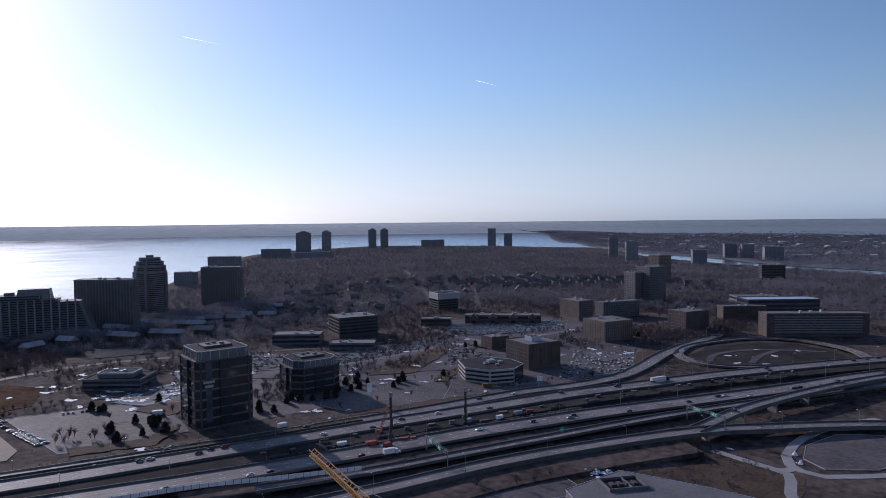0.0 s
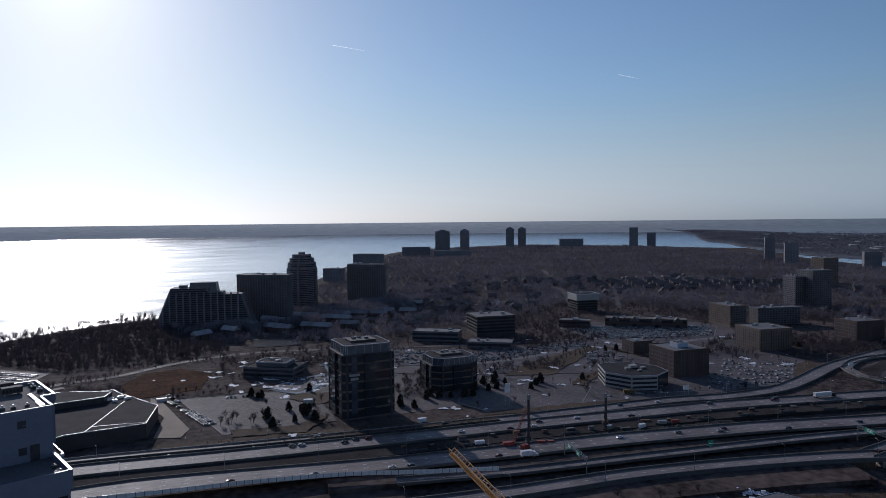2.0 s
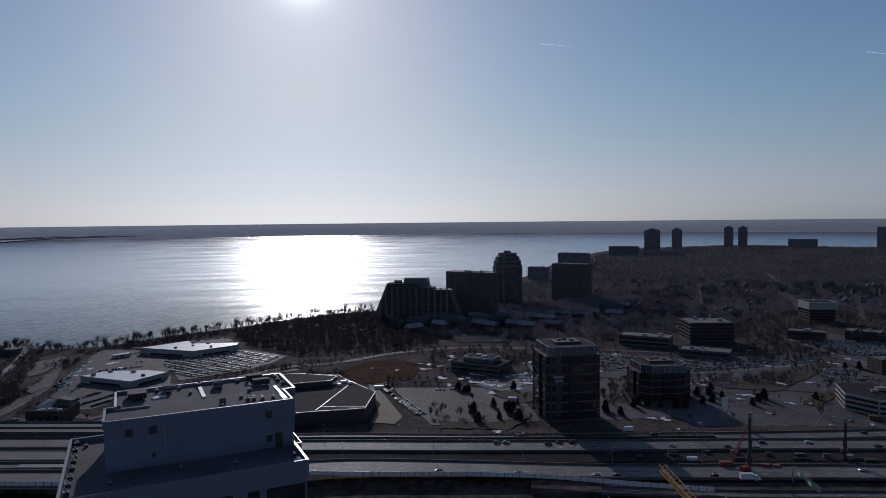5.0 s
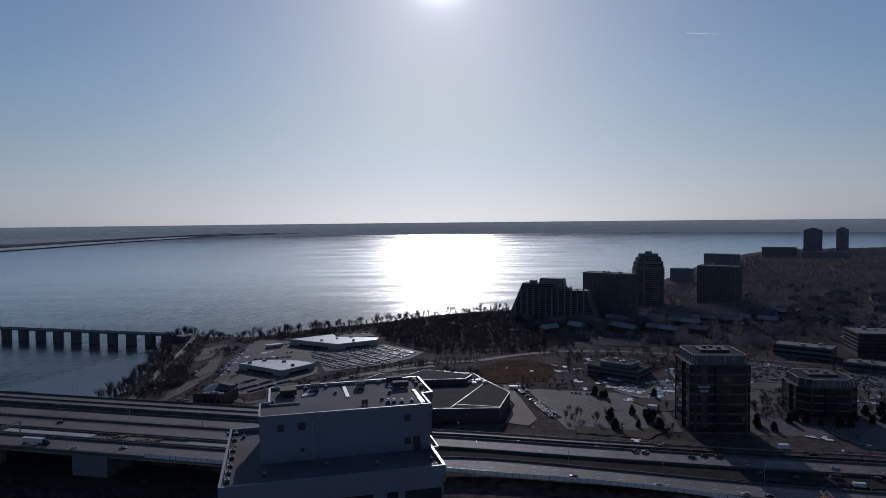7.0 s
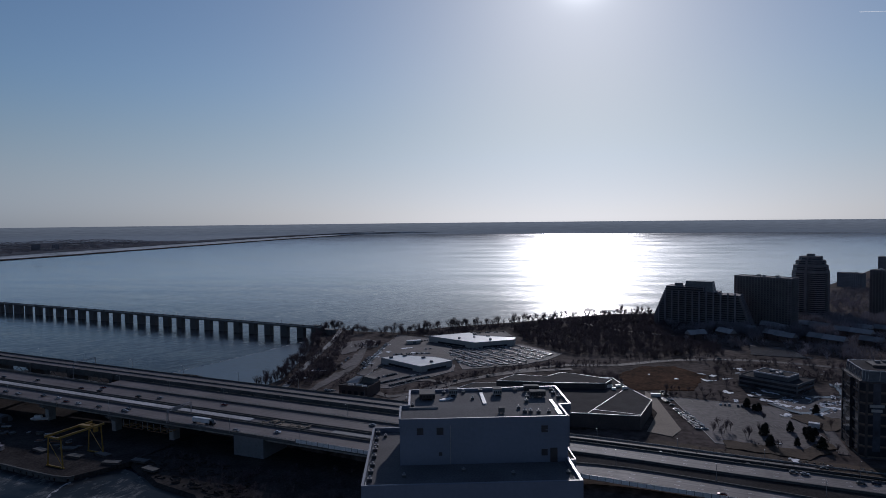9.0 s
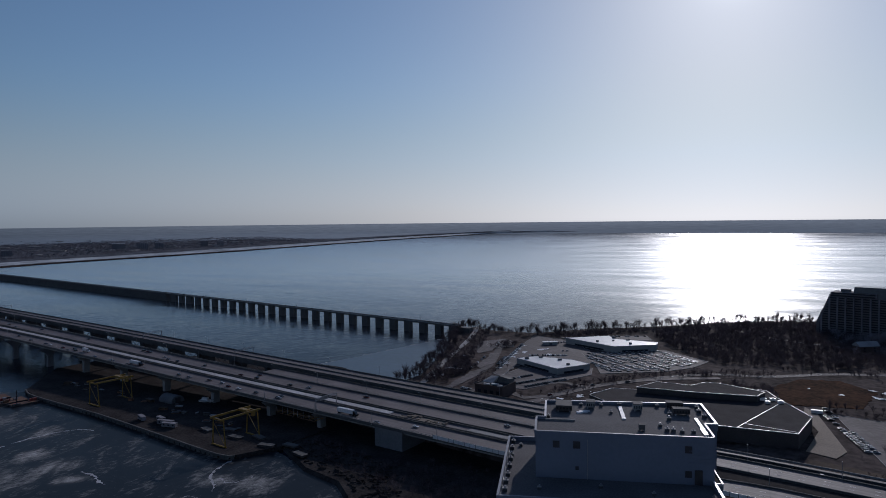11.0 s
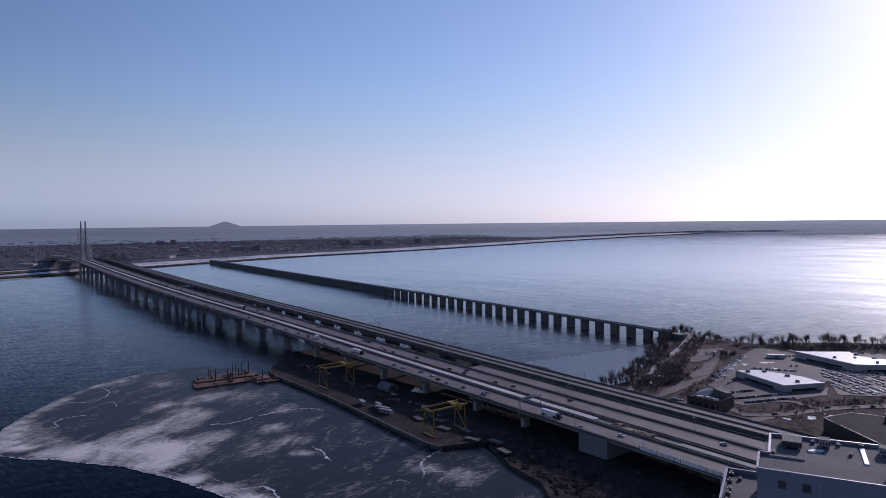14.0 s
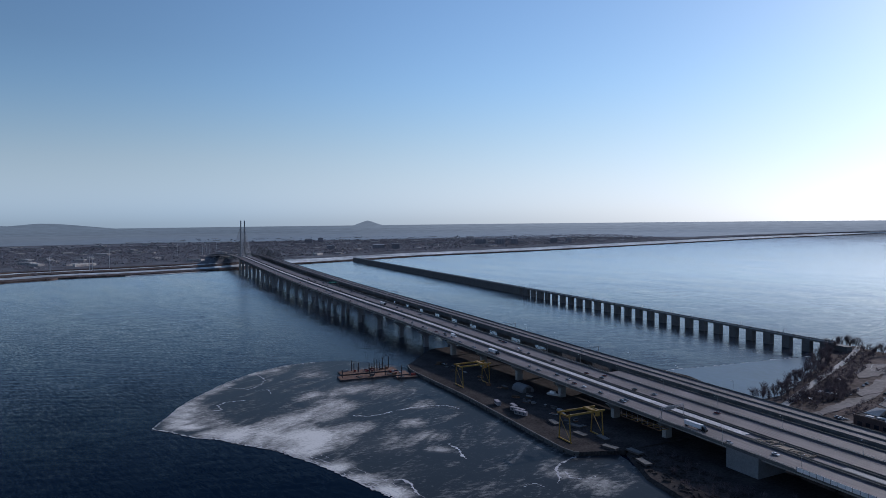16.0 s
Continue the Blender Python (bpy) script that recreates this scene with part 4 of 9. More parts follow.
LOOP = road("road", [(632, 359, 8.2), (670, 372, 8.2), (715, 371, 8.2), (776, 348, 8.5), (798, 301, 9), (775, 247, 10), (736, 215, 10.5)], 9, M["road"], "looping slip road", lanes=2)
LOOP2 = road("road", [(632, 359, 8.2), (610, 330, 8.2), (612, 300, 8.4), (640, 268, 9), (700, 235, 10)], 9, M["road"], "looping slip road", lanes=2)
CITY = road("street", [(-151, 526, 7.2), (-119, 590, 7.2), (-32, 675, 7.2), (34, 692, 7.2), (94, 725, 7.2), (180, 735, 7.2), (300, 690, 7.2), (420, 640, 7.2), (560, 600, 7.2), (700, 500, 7.2)], 9, M["asphalt"], "two-lane street behind the parking lots", barrier=False, lanes=2, group="streets")


part("embankment", ribbon(MB(), [p for p in RAMP if p.x < 400], -6.0, 6.0, -6.0, -1.55), M["dirt"], thing("embankment", Matrix(), "dark earth embankment under the raised slip road", "ground", kind="structure"))
LOTS = []


def lot(name, poly, label, material="lot", z=None):
    LOTS.append(name)
    z = z or 7.1 + 0.02 * len(LOTS)
    if material in ("dirt", "rustgrass", "quay", "wet") or poly[0][0] < -230:
        poly = ragged(poly, 5, 1.6, random.Random(len(LOTS)))
    ob = place_mesh(name, MB().prism(poly, z - 0.3, z), M[material], label, "parking lot", kind="structure")
    if name == "parking_lot":
        for (xa, ya), (xb, yb) in zip(poly, poly[1:] + poly[:1]):
            part("kerb", MB().box((xa + xb) / 2, (ya + yb) / 2, z - 0.3, z + 0.18, math.hypot(xb - xa, yb - ya), 0.45, math.degrees(math.atan2(yb - ya, xb - xa))), M["concrete"], ob)
    return ob


# ---- buildings ----
def facade(parent, face_w, storeys, z0, sh, m, glass, kind, cols, panes, slabs):
    """Windows of one facade, which faces -y at y=0 in its own frame: ribbon windows are parts; small panes and balconies are gathered."""
    for s in range(storeys):
        zb = z0 + s * sh
        mb = MB()
        if kind == "band":
            mb.box(0, -0.06, zb + sh * 0.32, zb + sh * 0.86, face_w * 0.97, 0.12)
            part("window_band", mb, glass, parent, m=m)
            continue
        step = face_w / cols
        if kind == "strip":
            if s == 0:
                for c in range(cols):
                    mb.box(-face_w / 2 + (c + 0.5) * step, -0.04, z0 + 0.6, z0 + storeys * sh - 0.9, step * 0.34, 0.1)
                panes.add([m @ Vector(v) for v in mb.v], mb.f)
            part("sill_course", MB().box(0, -0.05, zb - 0.15, zb + 0.2, face_w * 0.98, 0.16), slabs or M["grey"], parent, m=m)
            continue
        for c in range(cols):
            mb.box(-face_w / 2 + (c + 0.5) * step, -0.05, zb + sh * 0.25, zb + sh * 0.85, step * 0.62, 0.1)
        panes.add([m @ Vector(v) for v in mb.v], mb.f)
        if kind == "balcony" and s and slabs is not None:
            part("balcony", MB().box(0, -0.75, zb - 0.2, zb + 0.05, face_w * 0.86, 1.5).box(0, -1.45, zb + 0.05, zb + 1.0, face_w * 0.86, 0.1), slabs, parent, m=m)


def building(name, cx, cy, w, d, rot, z1, wall, label, roof="greyroof", z0=7.0, sh=3.6, kind="band", glass="glass", col=4.0, units=3, balcony="grey", crown=None, parapet=True, category="building", group="", seed=1):
    rnd = random.Random(seed + int(cx) * 7 + int(cy))
    if kind != "band" and glass == "glass":
        glass = "dimglass"
    ob = thing(name, pose(cx, cy, z0, 0, 0, rot), label, category, group)
    h = z1 - z0
    part("wall", MB().box(0, 0, -0.5, h, w, d), M[wall], ob)
    part("roof", MB().box(0, 0, h, h + 0.25, w - 0.8, d - 0.8), M[roof], ob)
    if parapet:
        mb = MB()
        for x, y, a, b in ((0, -d / 2, w + 0.3, 0.4), (0, d / 2, w + 0.3, 0.4), (-w / 2, 0, 0.4, d - 0.4), (w / 2, 0, 0.4, d - 0.4)):
            mb.box(x, y, h - 0.1, h + 0.9, a, b)
        part("parapet", mb, M["edge"] if roof == "whiteroof" else M[wall], ob)
    n = max(1, int((h - 0.6) / sh))
    z = h - n * sh - 0.5
    panes = MB()
    for ang, fw, off in ((0, w, d / 2), (90, d, w / 2), (180, w, d / 2), (270, d, w / 2)):
        m = Matrix.Rotation(radians(ang), 4, "Z") @ Matrix.Translation((0, -off, 0))
        facade(ob, fw, n, max(z, 0), sh, m, M[glass], kind, max(2, int(fw / col)), panes, M[balcony] if ang in (0, 90) else None)
    if panes.v:
        tagged(part("window_panes", panes, M[glass], ob), kind="stuff")
    if crown:
        k, ch, cm = crown
        part("crown", MB().box(0, 0, h + 0.25, h + ch, w * k, d * k), M[cm], ob)
        part("crown_roof", MB().box(0, 0, h + ch, h + ch + 0.3, w * k - 1.5, d * k - 1.5), M["darkroof"], ob)
        for x, y, a, b in ((0, -d * k / 2, w * k + 0.4, 0.5), (0, d * k / 2, w * k + 0.4, 0.5), (-w * k / 2, 0, 0.5, d * k - 0.5), (w * k / 2, 0, 0.5, d * k - 0.5)):
            part("crown_edge", MB().box(x, y, h + ch - 0.3, h + ch + 0.9, a, b), M["edge"], ob)
        h += ch
        w, d = w * k * 0.7, d * k * 0.7
    for _ in range(units):
        a, b = rnd.uniform(2, 5), rnd.uniform(2, 4)
        part("rooftop_unit", MB().box(rnd.uniform(-0.35, 0.35) * w, rnd.uniform(-0.35, 0.35) * d, h + 0.25, h + rnd.uniform(1.5, 3.2), a, b), M["steel"], ob)
    return ob


def prism_building(name, poly, z1, wall, roof, label, z0=7.0, category="building", bands=0):
    cx, cy = sum(p[0] for p in poly) / len(poly), sum(p[1] for p in poly) / len(poly)
    ob = thing(name, pose(cx, cy, z0), label, category)
    q = [(x - cx, y - cy) for x, y in poly]
    h = z1 - z0
    part("wall", MB().prism(q, -0.5, h), M[wall], ob)
    part("roof", MB().prism([(x * 0.985, y * 0.985) for x, y in q], h, h + 0.2), M[roof], ob)
    if roof == "depotroof":
        rq = random.Random(int(cx))
        for _ in range(7):
            a, b = rq.choice(q), rq.choice(q)
            x, y = (a[0] + b[0]) * 0.36, (a[1] + b[1]) * 0.36
            if inside(x, y, q):
                part("rooftop_unit", MB().box(x, y, h + 0.2, h + rq.uniform(1.2, 2.2), rq.uniform(2, 4), rq.uniform(1.6, 2.6), 30), M["grey"], ob)
        for (x0, y0), (x1, y1) in zip(q, q[1:] + q[:1]):
            part("window_band", MB().box((x0 + x1) / 2, (y0 + y1) / 2, 0.4, 2.4, math.hypot(x1 - x0, y1 - y0) * 0.6, 0.3, math.degrees(math.atan2(y1 - y0, x1 - x0))), M["glass"], ob)
    for (x0, y0), (x1, y1) in zip(q, q[1:] + q[:1]):
        ln = math.hypot(x1 - x0, y1 - y0)
        a = math.degrees(math.atan2(y1 - y0, x1 - x0))
        part("roof_edge", MB().box((x0 + x1) / 2, (y0 + y1) / 2, h - 0.1, h + 0.4, ln + 0.12, 0.26, a), M["edge"], ob)
        for b in range(bands):
            zb = h - 1.4 - 3.6 * b
            if zb > 1.5:
                part("window_band", MB().box((x0 + x1) / 2, (y0 + y1) / 2, zb - 1.7, zb, ln * 0.94, 0.5, a), M["glass"], ob)
    return ob


def cut_corner(w, d, c):
    return [(-w / 2 + c, -d / 2), (w / 2 - c, -d / 2), (w / 2, -d / 2 + c), (w / 2, d / 2 - c), (w / 2 - c, d / 2), (-w / 2 + c, d / 2), (-w / 2, d / 2 - c), (-w / 2, -d / 2 + c)]


def cut_office(name, cx, cy, w, d, rot, z1, crown, label, storeys, c=6.0, z0=7.0):
    """A dark office block with cut corners, a glass bay in each front and a set-back glass crown."""
    ob = thing(name, pose(cx, cy, z0, 0, 0, rot), label, "building")
    h = z1 - z0
    part("wall", MB().prism(cut_corner(w, d, c), -0.5, h), M["darkwall"], ob)
    sh = h / storeys
    poly = cut_corner(w, d, c)
    for s in range(storeys):
        for i, ((x0, y0), (x1, y1)) in enumerate(zip(poly, poly[1:] + poly[:1])):
            ln, a = math.hypot(x1 - x0, y1 - y0), math.degrees(math.atan2(y1 - y0, x1 - x0))
            part("window_band", MB().box((x0 + x1) / 2, (y0 + y1) / 2, s * sh + sh * 0.16, s * sh + sh * 0.88, ln * 0.98, 0.24, a), M["glass"], ob)
            part("spandrel", MB().box((x0 + x1) / 2, (y0 + y1) / 2, s * sh - 0.05, s * sh + sh * 0.13, ln + 0.1, 0.5, a), M["tan"], ob)
    for ang, off, fw in ((0, d / 2, w), (90, w / 2, d), (180, d / 2, w), (270, w / 2, d)):
        m = Matrix.Rotation(radians(ang), 4, "Z")
        bay = part("glass_bay", MB().box(0, -off - 0.6, 1, h - 0.4, fw * 0.2, 2.0), M["glass"], ob, m=m)
        for k in range(storeys):
            part("mullion", MB().box(0, -off - 1.65, 1 + k * (h - 1.4) / storeys, 1.5 + k * (h - 1.4) / storeys, fw * 0.2 + 0.2, 0.2), M["darkcon"], bay)
        part("corner_pier", MB().box(-fw / 2 + c + 0.6, -off, -0.4, h + 0.2, 1.4, 1.0), M["darkwall"], ob, m=m)
        part("corner_pier", MB().box(fw / 2 - c - 0.6, -off, -0.4, h + 0.2, 1.4, 1.0), M["darkwall"], ob, m=m)
    k = 0.93
    low, top = cut_corner(w * k, d * k, c * 1.0), cut_corner(w * 0.9, d * 0.9, c * 1.1)
    mb = MB().add([(x, y, h) for x, y in low] + [(x, y, h + crown) for x, y in top], [tuple(range(8))[::-1], tuple(range(8, 16))] + [(i, (i + 1) % 8, 8 + (i + 1) % 8, 8 + i) for i in range(8)])
    cr_ = part("crown", mb, M["blueglass"], ob, "pale blue glass crown")
    for i in range(8):
        (x0, y0), (x1, y1) = low[i], low[(i + 1) % 8]
        (u0, v0), (u1, v1) = top[i], top[(i + 1) % 8]
        for t in ((0.0, 0.2, 0.4, 0.6, 0.8) if i % 2 == 0 else (0.0, 0.5)):
            part("mullion", MB().beam((x0 + (x1 - x0) * t, y0 + (y1 - y0) * t, h), (u0 + (u1 - u0) * t, v0 + (v1 - v0) * t, h + crown), 0.16), M["steel"], cr_)
        part("crown_edge", MB().beam((u0, v0, h + crown), (u1, v1, h + crown), 0.32), M["edge"], cr_)
        part("crown_ledge", MB().beam((x0, y0, h + 0.2), (x1, y1, h + 0.2), 0.3), M["grey"], cr_)
    part("roof", MB().prism([(x * 0.97, y * 0.97) for x, y in top], h + crown, h + crown + 0.12), M["darkroof"], ob)
    part("roof_plant", MB().box(0, 0, h + crown, h + crown + 1.6, w * 0.5, d * 0.36), M["darkwall"], ob)
    for x, y in ((-0.12, 0.05), (0.1, -0.04), (0.0, 0.1)):
        part("rooftop_unit", MB().box(x * w, y * d, h + crown + 1.6, h + crown + 2.8, 3, 2.4), M["grey"], ob)
    return ob


def step_tower(name, cx, cy, w, d, rot, z1, label, steps, z0=7.0, wall="shorebrick"):
    """A brick apartment tower with cut corners, balcony bands and a crown that steps in."""
    ob = thing(name, pose(cx, cy, z0, 0, 0, rot), label, "building")
    z = 0.0
    for i, (k, zt) in enumerate(steps):
        poly = cut_corner(w * k, d * k, w * k * 0.2)
        part("tier", MB().prism(poly, z - 0.5, zt), M[wall], ob)
        s = z + 0.6
        while s + 2.6 < zt:
            part("window_band", MB().prism(cut_corner(w * k + 0.16, d * k + 0.16, w * k * 0.2), s + 0.9, s + 2.2), M["glass"], ob)
            for ang, off, fw in ((0, d * k / 2, w * k), (90, w * k / 2, d * k), (270, w * k / 2, d * k)):
                mm = Matrix.Rotation(radians(ang), 4, "Z")
                part("balcony", MB().box(0, -off - 0.6, s, s + 1.0, fw * 0.42, 1.4), M["grey"], ob, m=mm)
                part("brick_pier", MB().box(0, -off - 0.2, s - 0.4, s + 2.8, fw * 0.08, 3.0), M[wall], ob, m=mm)
            s += 3.0
        z = zt
    part("roof_box", MB().box(0, 0, z, z + 3.5, w * 0.2, d * 0.2), M["grey"], ob)
    return ob


# offices and shops along the highway
SHOPS = [
    ("shop_row", 668, 645, 104, 26, -45, 17, "brick", "long low row of shops with a brown roof", dict(sh=5, roof="shingle", units=8)),
    ("shop_row", 585, 690, 40, 22, -45, 16, "brick", "low shop building with a dark flat roof", dict(sh=5, roof="greyroof", units=5)),
    ("warehouse", 1000, 412, 104, 34, -40, 31, "blueglass", "long glazed hall with a pale blue metal roof", dict(sh=6, roof="hallroof", units=0)),
    ("warehouse", 1120, 500, 70, 34, -44, 18, "grey", "grey warehouse among bare trees", dict(sh=6, roof="greyroof")),
    ("office_building", 165, 622, 50, 32, -40, 16, "grey", "low grey-blue office building with a stepped roof", dict(sh=4.0, roof="darkroof", crown=(0.6, 4.0, "grey"))),
    ("office_building", 461, 706, 50, 44, -14, 31, "darkwall", "dark brown square office block with flat roof", dict(sh=4.0)),
    ("shop_building", 382, 702, 56, 26, -40, 18, "grey", "low shop building with a grey roof", dict(sh=5, roof="greyroof")),
]
HIGHWAY_OFFICES = [
    ("shop_building", 410, 628, 50, 24, -40, 14, "grey", "flat-roofed grey shop building by a car park", dict(sh=5)),
    ("office_building", 700, 806, 34, 28, -14, 24, "darkwall", "office block with a pale overhanging top over dark lower floors", dict(sh=3.8, units=1, crown=(1.14, 9.5, "cream"))),
    ("office_building", 528, 521, 23, 22, -12, 20, "brick", "small red brick office building", dict(sh=3.6, kind="strip", balcony="brick", col=3.0)),
    ("office_building", 491, 432, 38, 37, -11, 31, "brick", "brown brick office block with tall narrow windows", dict(sh=3.6, kind="strip", balcony="brick", col=3.0, roof="greyroof", crown=(0.3, 4.0, "hallroof"))),
    ("office_building", 664, 468, 41, 40, -14, 30, "tan", "tan brick office block with tall narrow windows", dict(sh=3.6, kind="strip", balcony="brick", col=3.0)),
    ("apartment_building", 766, 594, 24, 44, -14, 34, "tan", "tan brick apartment block with balconies", dict(sh=3.0, kind="balcony")),
    ("apartment_building", 826, 566, 62, 20, -20, 29, "grey", "grey apartment block with balconies", dict(sh=3.0, kind="balcony")),
]
BRICK_BLOCKS = [
    ("apartment_tower", 1022, 634, 36, 34, -14, 66, "grey", "tall grey apartment tower with white balconies", dict(sh=3.0, kind="balcony")),
    ("apartment_tower", 1000, 652, 20, 26, -14, 56, "hazeblock", "pale apartment tower wing", dict(sh=3.0, kind="balcony")),
    ("apartment_tower", 1272, 768, 34, 30, -14, 70, "tan", "orange brick apartment tower with stepped top", dict(sh=3.0, kind="grid")),
    ("office_building", 795, 438, 38, 32, -16, 31, "brick", "dark brick office block with rooftop plant", dict(sh=3.8, kind="strip", balcony="brick", col=3.0)),
    ("apartment_building", 858, 312, 118, 24, -44, 34, "brick", "long brown brick apartment block with pale bays", dict(sh=3.0, kind="balcony", roof="greyroof", balcony="hazeblock")),
    ("apartment_building", 930, 432, 60, 22, -42, 25, "brick", "long low brick apartment block", dict(sh=3.0, kind="grid")),
    ("apartment_tower", 1995, 1390, 30, 24, -50, 82, "hazeblock", "distant grey apartment tower", dict(glass="grey", sh=3.2, kind="grid", units=1)),
]
CHANNEL_BLOCKS = [
    ("apartment_tower", 1930, 1272, 38, 26, -50, 68, "hazeblock", "distant tan apartment tower", dict(glass="grey", sh=3.2, kind="grid", units=1)),
    ("apartment_building", 1915, 1026, 42, 26, -50, 51, "hazeblock", "distant brick apartment block beyond the woods", dict(glass="grey", sh=3.2, kind="grid", units=1)),
    ("apartment_building", 2335, 1135, 42, 26, -50, 54, "hazeblock", "distant brick apartment block beyond the woods", dict(glass="grey", sh=3.2, kind="grid", units=1)),
    ("apartment_building", 2340, 1075, 40, 26, -50, 52, "hazeblock", "distant brick apartment block beyond the woods", dict(glass="grey", sh=3.2, kind="grid", units=1)),
    ("apartment_building", 2297, 968, 60, 26, -50, 48, "hazeblock", "distant brick apartment block beyond the woods", dict(glass="grey", sh=3.2, kind="grid", units=1)),
    ("office_building", 1553, 656, 50, 26, -50, 40, "darkwall", "dark office block by the channel", dict(sh=3.6)),
    ("apartment_building", 243, 970, 76, 22, -38, 74, "shorebrick", "wide dark brick apartment slab with rows of balconies", dict(sh=3.0, kind="balcony")),
]
SHORE_ROW = [
    ("apartment_building", 452, 1090, 64, 24, -38, 74, "shorebrick", "wide dark brick apartment slab by the woods", dict(sh=3.0, kind="balcony")),
    ("apartment_building", 790, 1890, 90, 30, -42, 48, "hazeblock", "distant grey apartment slab by the lake", dict(glass="grey", sh=3.0, kind="grid")),
    ("apartment_building", 548, 1528, 48, 20, -42, 36, "hazeblock", "pale distant apartment block", dict(glass="grey", sh=3.0, kind="grid")),
    ("apartment_tower", 1475, 2660, 66, 34, -30, 96, "hazeblock", "distant grey twin apartment tower on the point", dict(glass="grey", sh=3.2, kind="grid", group="twin towers")),
    ("apartment_tower", 1645, 2748, 44, 34, -30, 96, "hazeblock", "distant grey twin apartment tower on the point", dict(glass="grey", sh=3.2, kind="grid", group="twin towers")),
    ("apartment_building", 1204, 2388, 112, 24, -31, 42, "hazeblock", "distant apartment slab above the woods", dict(glass="grey", sh=3.2, kind="grid", col=8)),
    ("apartment_building", 1330, 2314, 150, 24, -31, 27, "hazeblock", "long low distant apartment slab", dict(glass="grey", sh=3.2, kind="grid", col=8)),
    ("apartment_tower", 1930, 2780, 40, 30, -35, 101, "hazeblock", "distant pale apartment tower", dict(glass="grey", sh=3.2, kind="grid", group="twin towers")),
]
POINT_TOWERS = [
    ("apartment_tower", 2018, 2800, 40, 30, -35, 100, "hazeblock", "distant pale apartment tower", dict(glass="grey", sh=3.2, kind="grid", group="twin towers")),
    ("apartment_building", 2225, 2660, 120, 26, -35, 46, "hazeblock", "distant long apartment block", dict(glass="grey", sh=3.2, kind="grid", col=6)),
    ("apartment_tower", 2482, 2484, 42, 34, -45, 101, "hazeblock", "distant dark apartment tower", dict(glass="grey", sh=3.2, kind="grid", units=1)),
    ("apartment_tower", 2553, 2434, 42, 30, -45, 74, "hazeblock", "distant dark apartment tower", dict(glass="grey", sh=3.2, kind="grid", units=1)),
]
OFFICES = SHOPS + HIGHWAY_OFFICES + BRICK_BLOCKS + CHANNEL_BLOCKS + SHORE_ROW + POINT_TOWERS
for nm, cx, cy, w, d, rot, z1, wall, label, kw in OFFICES:
    ob = building(nm, cx, cy, w, d, rot, z1, wall, label, **kw)
    if kw.get("group") == "twin towers":
        part("crown_step", MB().box(0, 0, z1 - 7, z1 - 2.2, w * 0.7, d * 0.7), M["hazeblock"], ob)
        part("crown_step", MB().box(0, 0, z1 - 2.2, z1 + 2, w * 0.38, d * 0.5), M["hazeblock"], ob)

glass_tower = cut_office("office_tower", 189, 468, 40, 38, -3, 54, 6.6, "dark brown glass office tower with a pale glass crown", 7, 2.4)
part("atrium_glass", MB().box(-11.5, -19.0, 4, 46, 4.2, 0.7), M["blueglass"], glass_tower, "tall pale glass strip")
for z_, w_ in ((31.5, 8.0), (28.6, 6.0)):
    part("sign_bar", MB().box(-11.5, -19.5, z_, z_ + 1.7, w_, 0.3), M["cream"], glass_tower, "plain pale sign bar")
cut_office("office_building", 283, 500, 42, 40, -6, 29, 6.0, "low dark office block with a blue glass crown", 4, 7.0)
step_tower("apartment_tower", 340, 1104, 46, 42, -35, 84, "tall dark brick apartment tower with a stepped crown", ((1.0, 66), (0.93, 75), (0.8, 82), (0.62, 88)))
# gabled entrances of the shops
for u in (-40, -14, 14, 40):
    c_, s_ = math.cos(radians(-45)), math.sin(radians(-45))
    gx, gy = 668 + u * c_ + 15 * s_, 645 + u * s_ - 15 * c_
    ob = thing("shop_gable", pose(gx, gy, 7, 0, 0, -45), "brick shop entrance with a pale-edged gable", "building", "shop gables")
    part("wall", MB().box(0, 2, -0.3, 8, 11, 8), M["brick"], ob)
    part("gable", MB().add([(-6, -2.4, 8), (6, -2.4, 8), (0, -2.4, 14), (-6, 9, 8), (6, 9, 8), (0, 9, 14)], [(0, 1, 2), (5, 4, 3), (0, 2, 5, 3), (1, 4, 5, 2), (0, 3, 4, 1)]), M["shingle"], ob)
    for sx in (-1, 1):
        part("barge_board", MB().beam((sx * 6.2, -2.5, 7.9), (0, -2.5, 14.2), 0.35), M["cream"], ob)
    part("door", MB().box(0, -2.05, 0, 4, 5, 0.15), M["glass"], ob)
HEX = [(397, 428), (405, 405), (426, 396), (446, 404), (452, 424), (442, 448), (414, 456)]
hexo = prism_building("hex_office", HEX, 19.2, "cream", "darkroof", "low many-sided office with white bands and dark glass", bands=4)
for x_, y_, w_, d_, h_ in ((2, 4, 7, 5, 2.4), (-7, 2, 3, 3, 1.8), (8, -2, 4, 3, 1.6), (-2, -8, 3, 2, 1.2), (9, 10, 3, 3, 1.4)):
    part("rooftop_unit", MB().box(x_, y_, 12.7, 12.7 + h_, w_, d_, -15), M["concrete"], hexo)
hx0, hy0 = sum(p[0] for p in HEX) / len(HEX), sum(p[1] for p in HEX) / len(HEX)
for (xa, ya), (xb, yb) in zip(HEX[2:4], HEX[3:5]):
    part("glass_front", MB().box((xa + xb) / 2 - hx0, (ya + yb) / 2 - hy0, 0.2, 11.6, math.hypot(xb - xa, yb - ya) * 0.98, 0.8, math.degrees(math.atan2(yb - ya, xb - xa))), M["glass"], hexo)
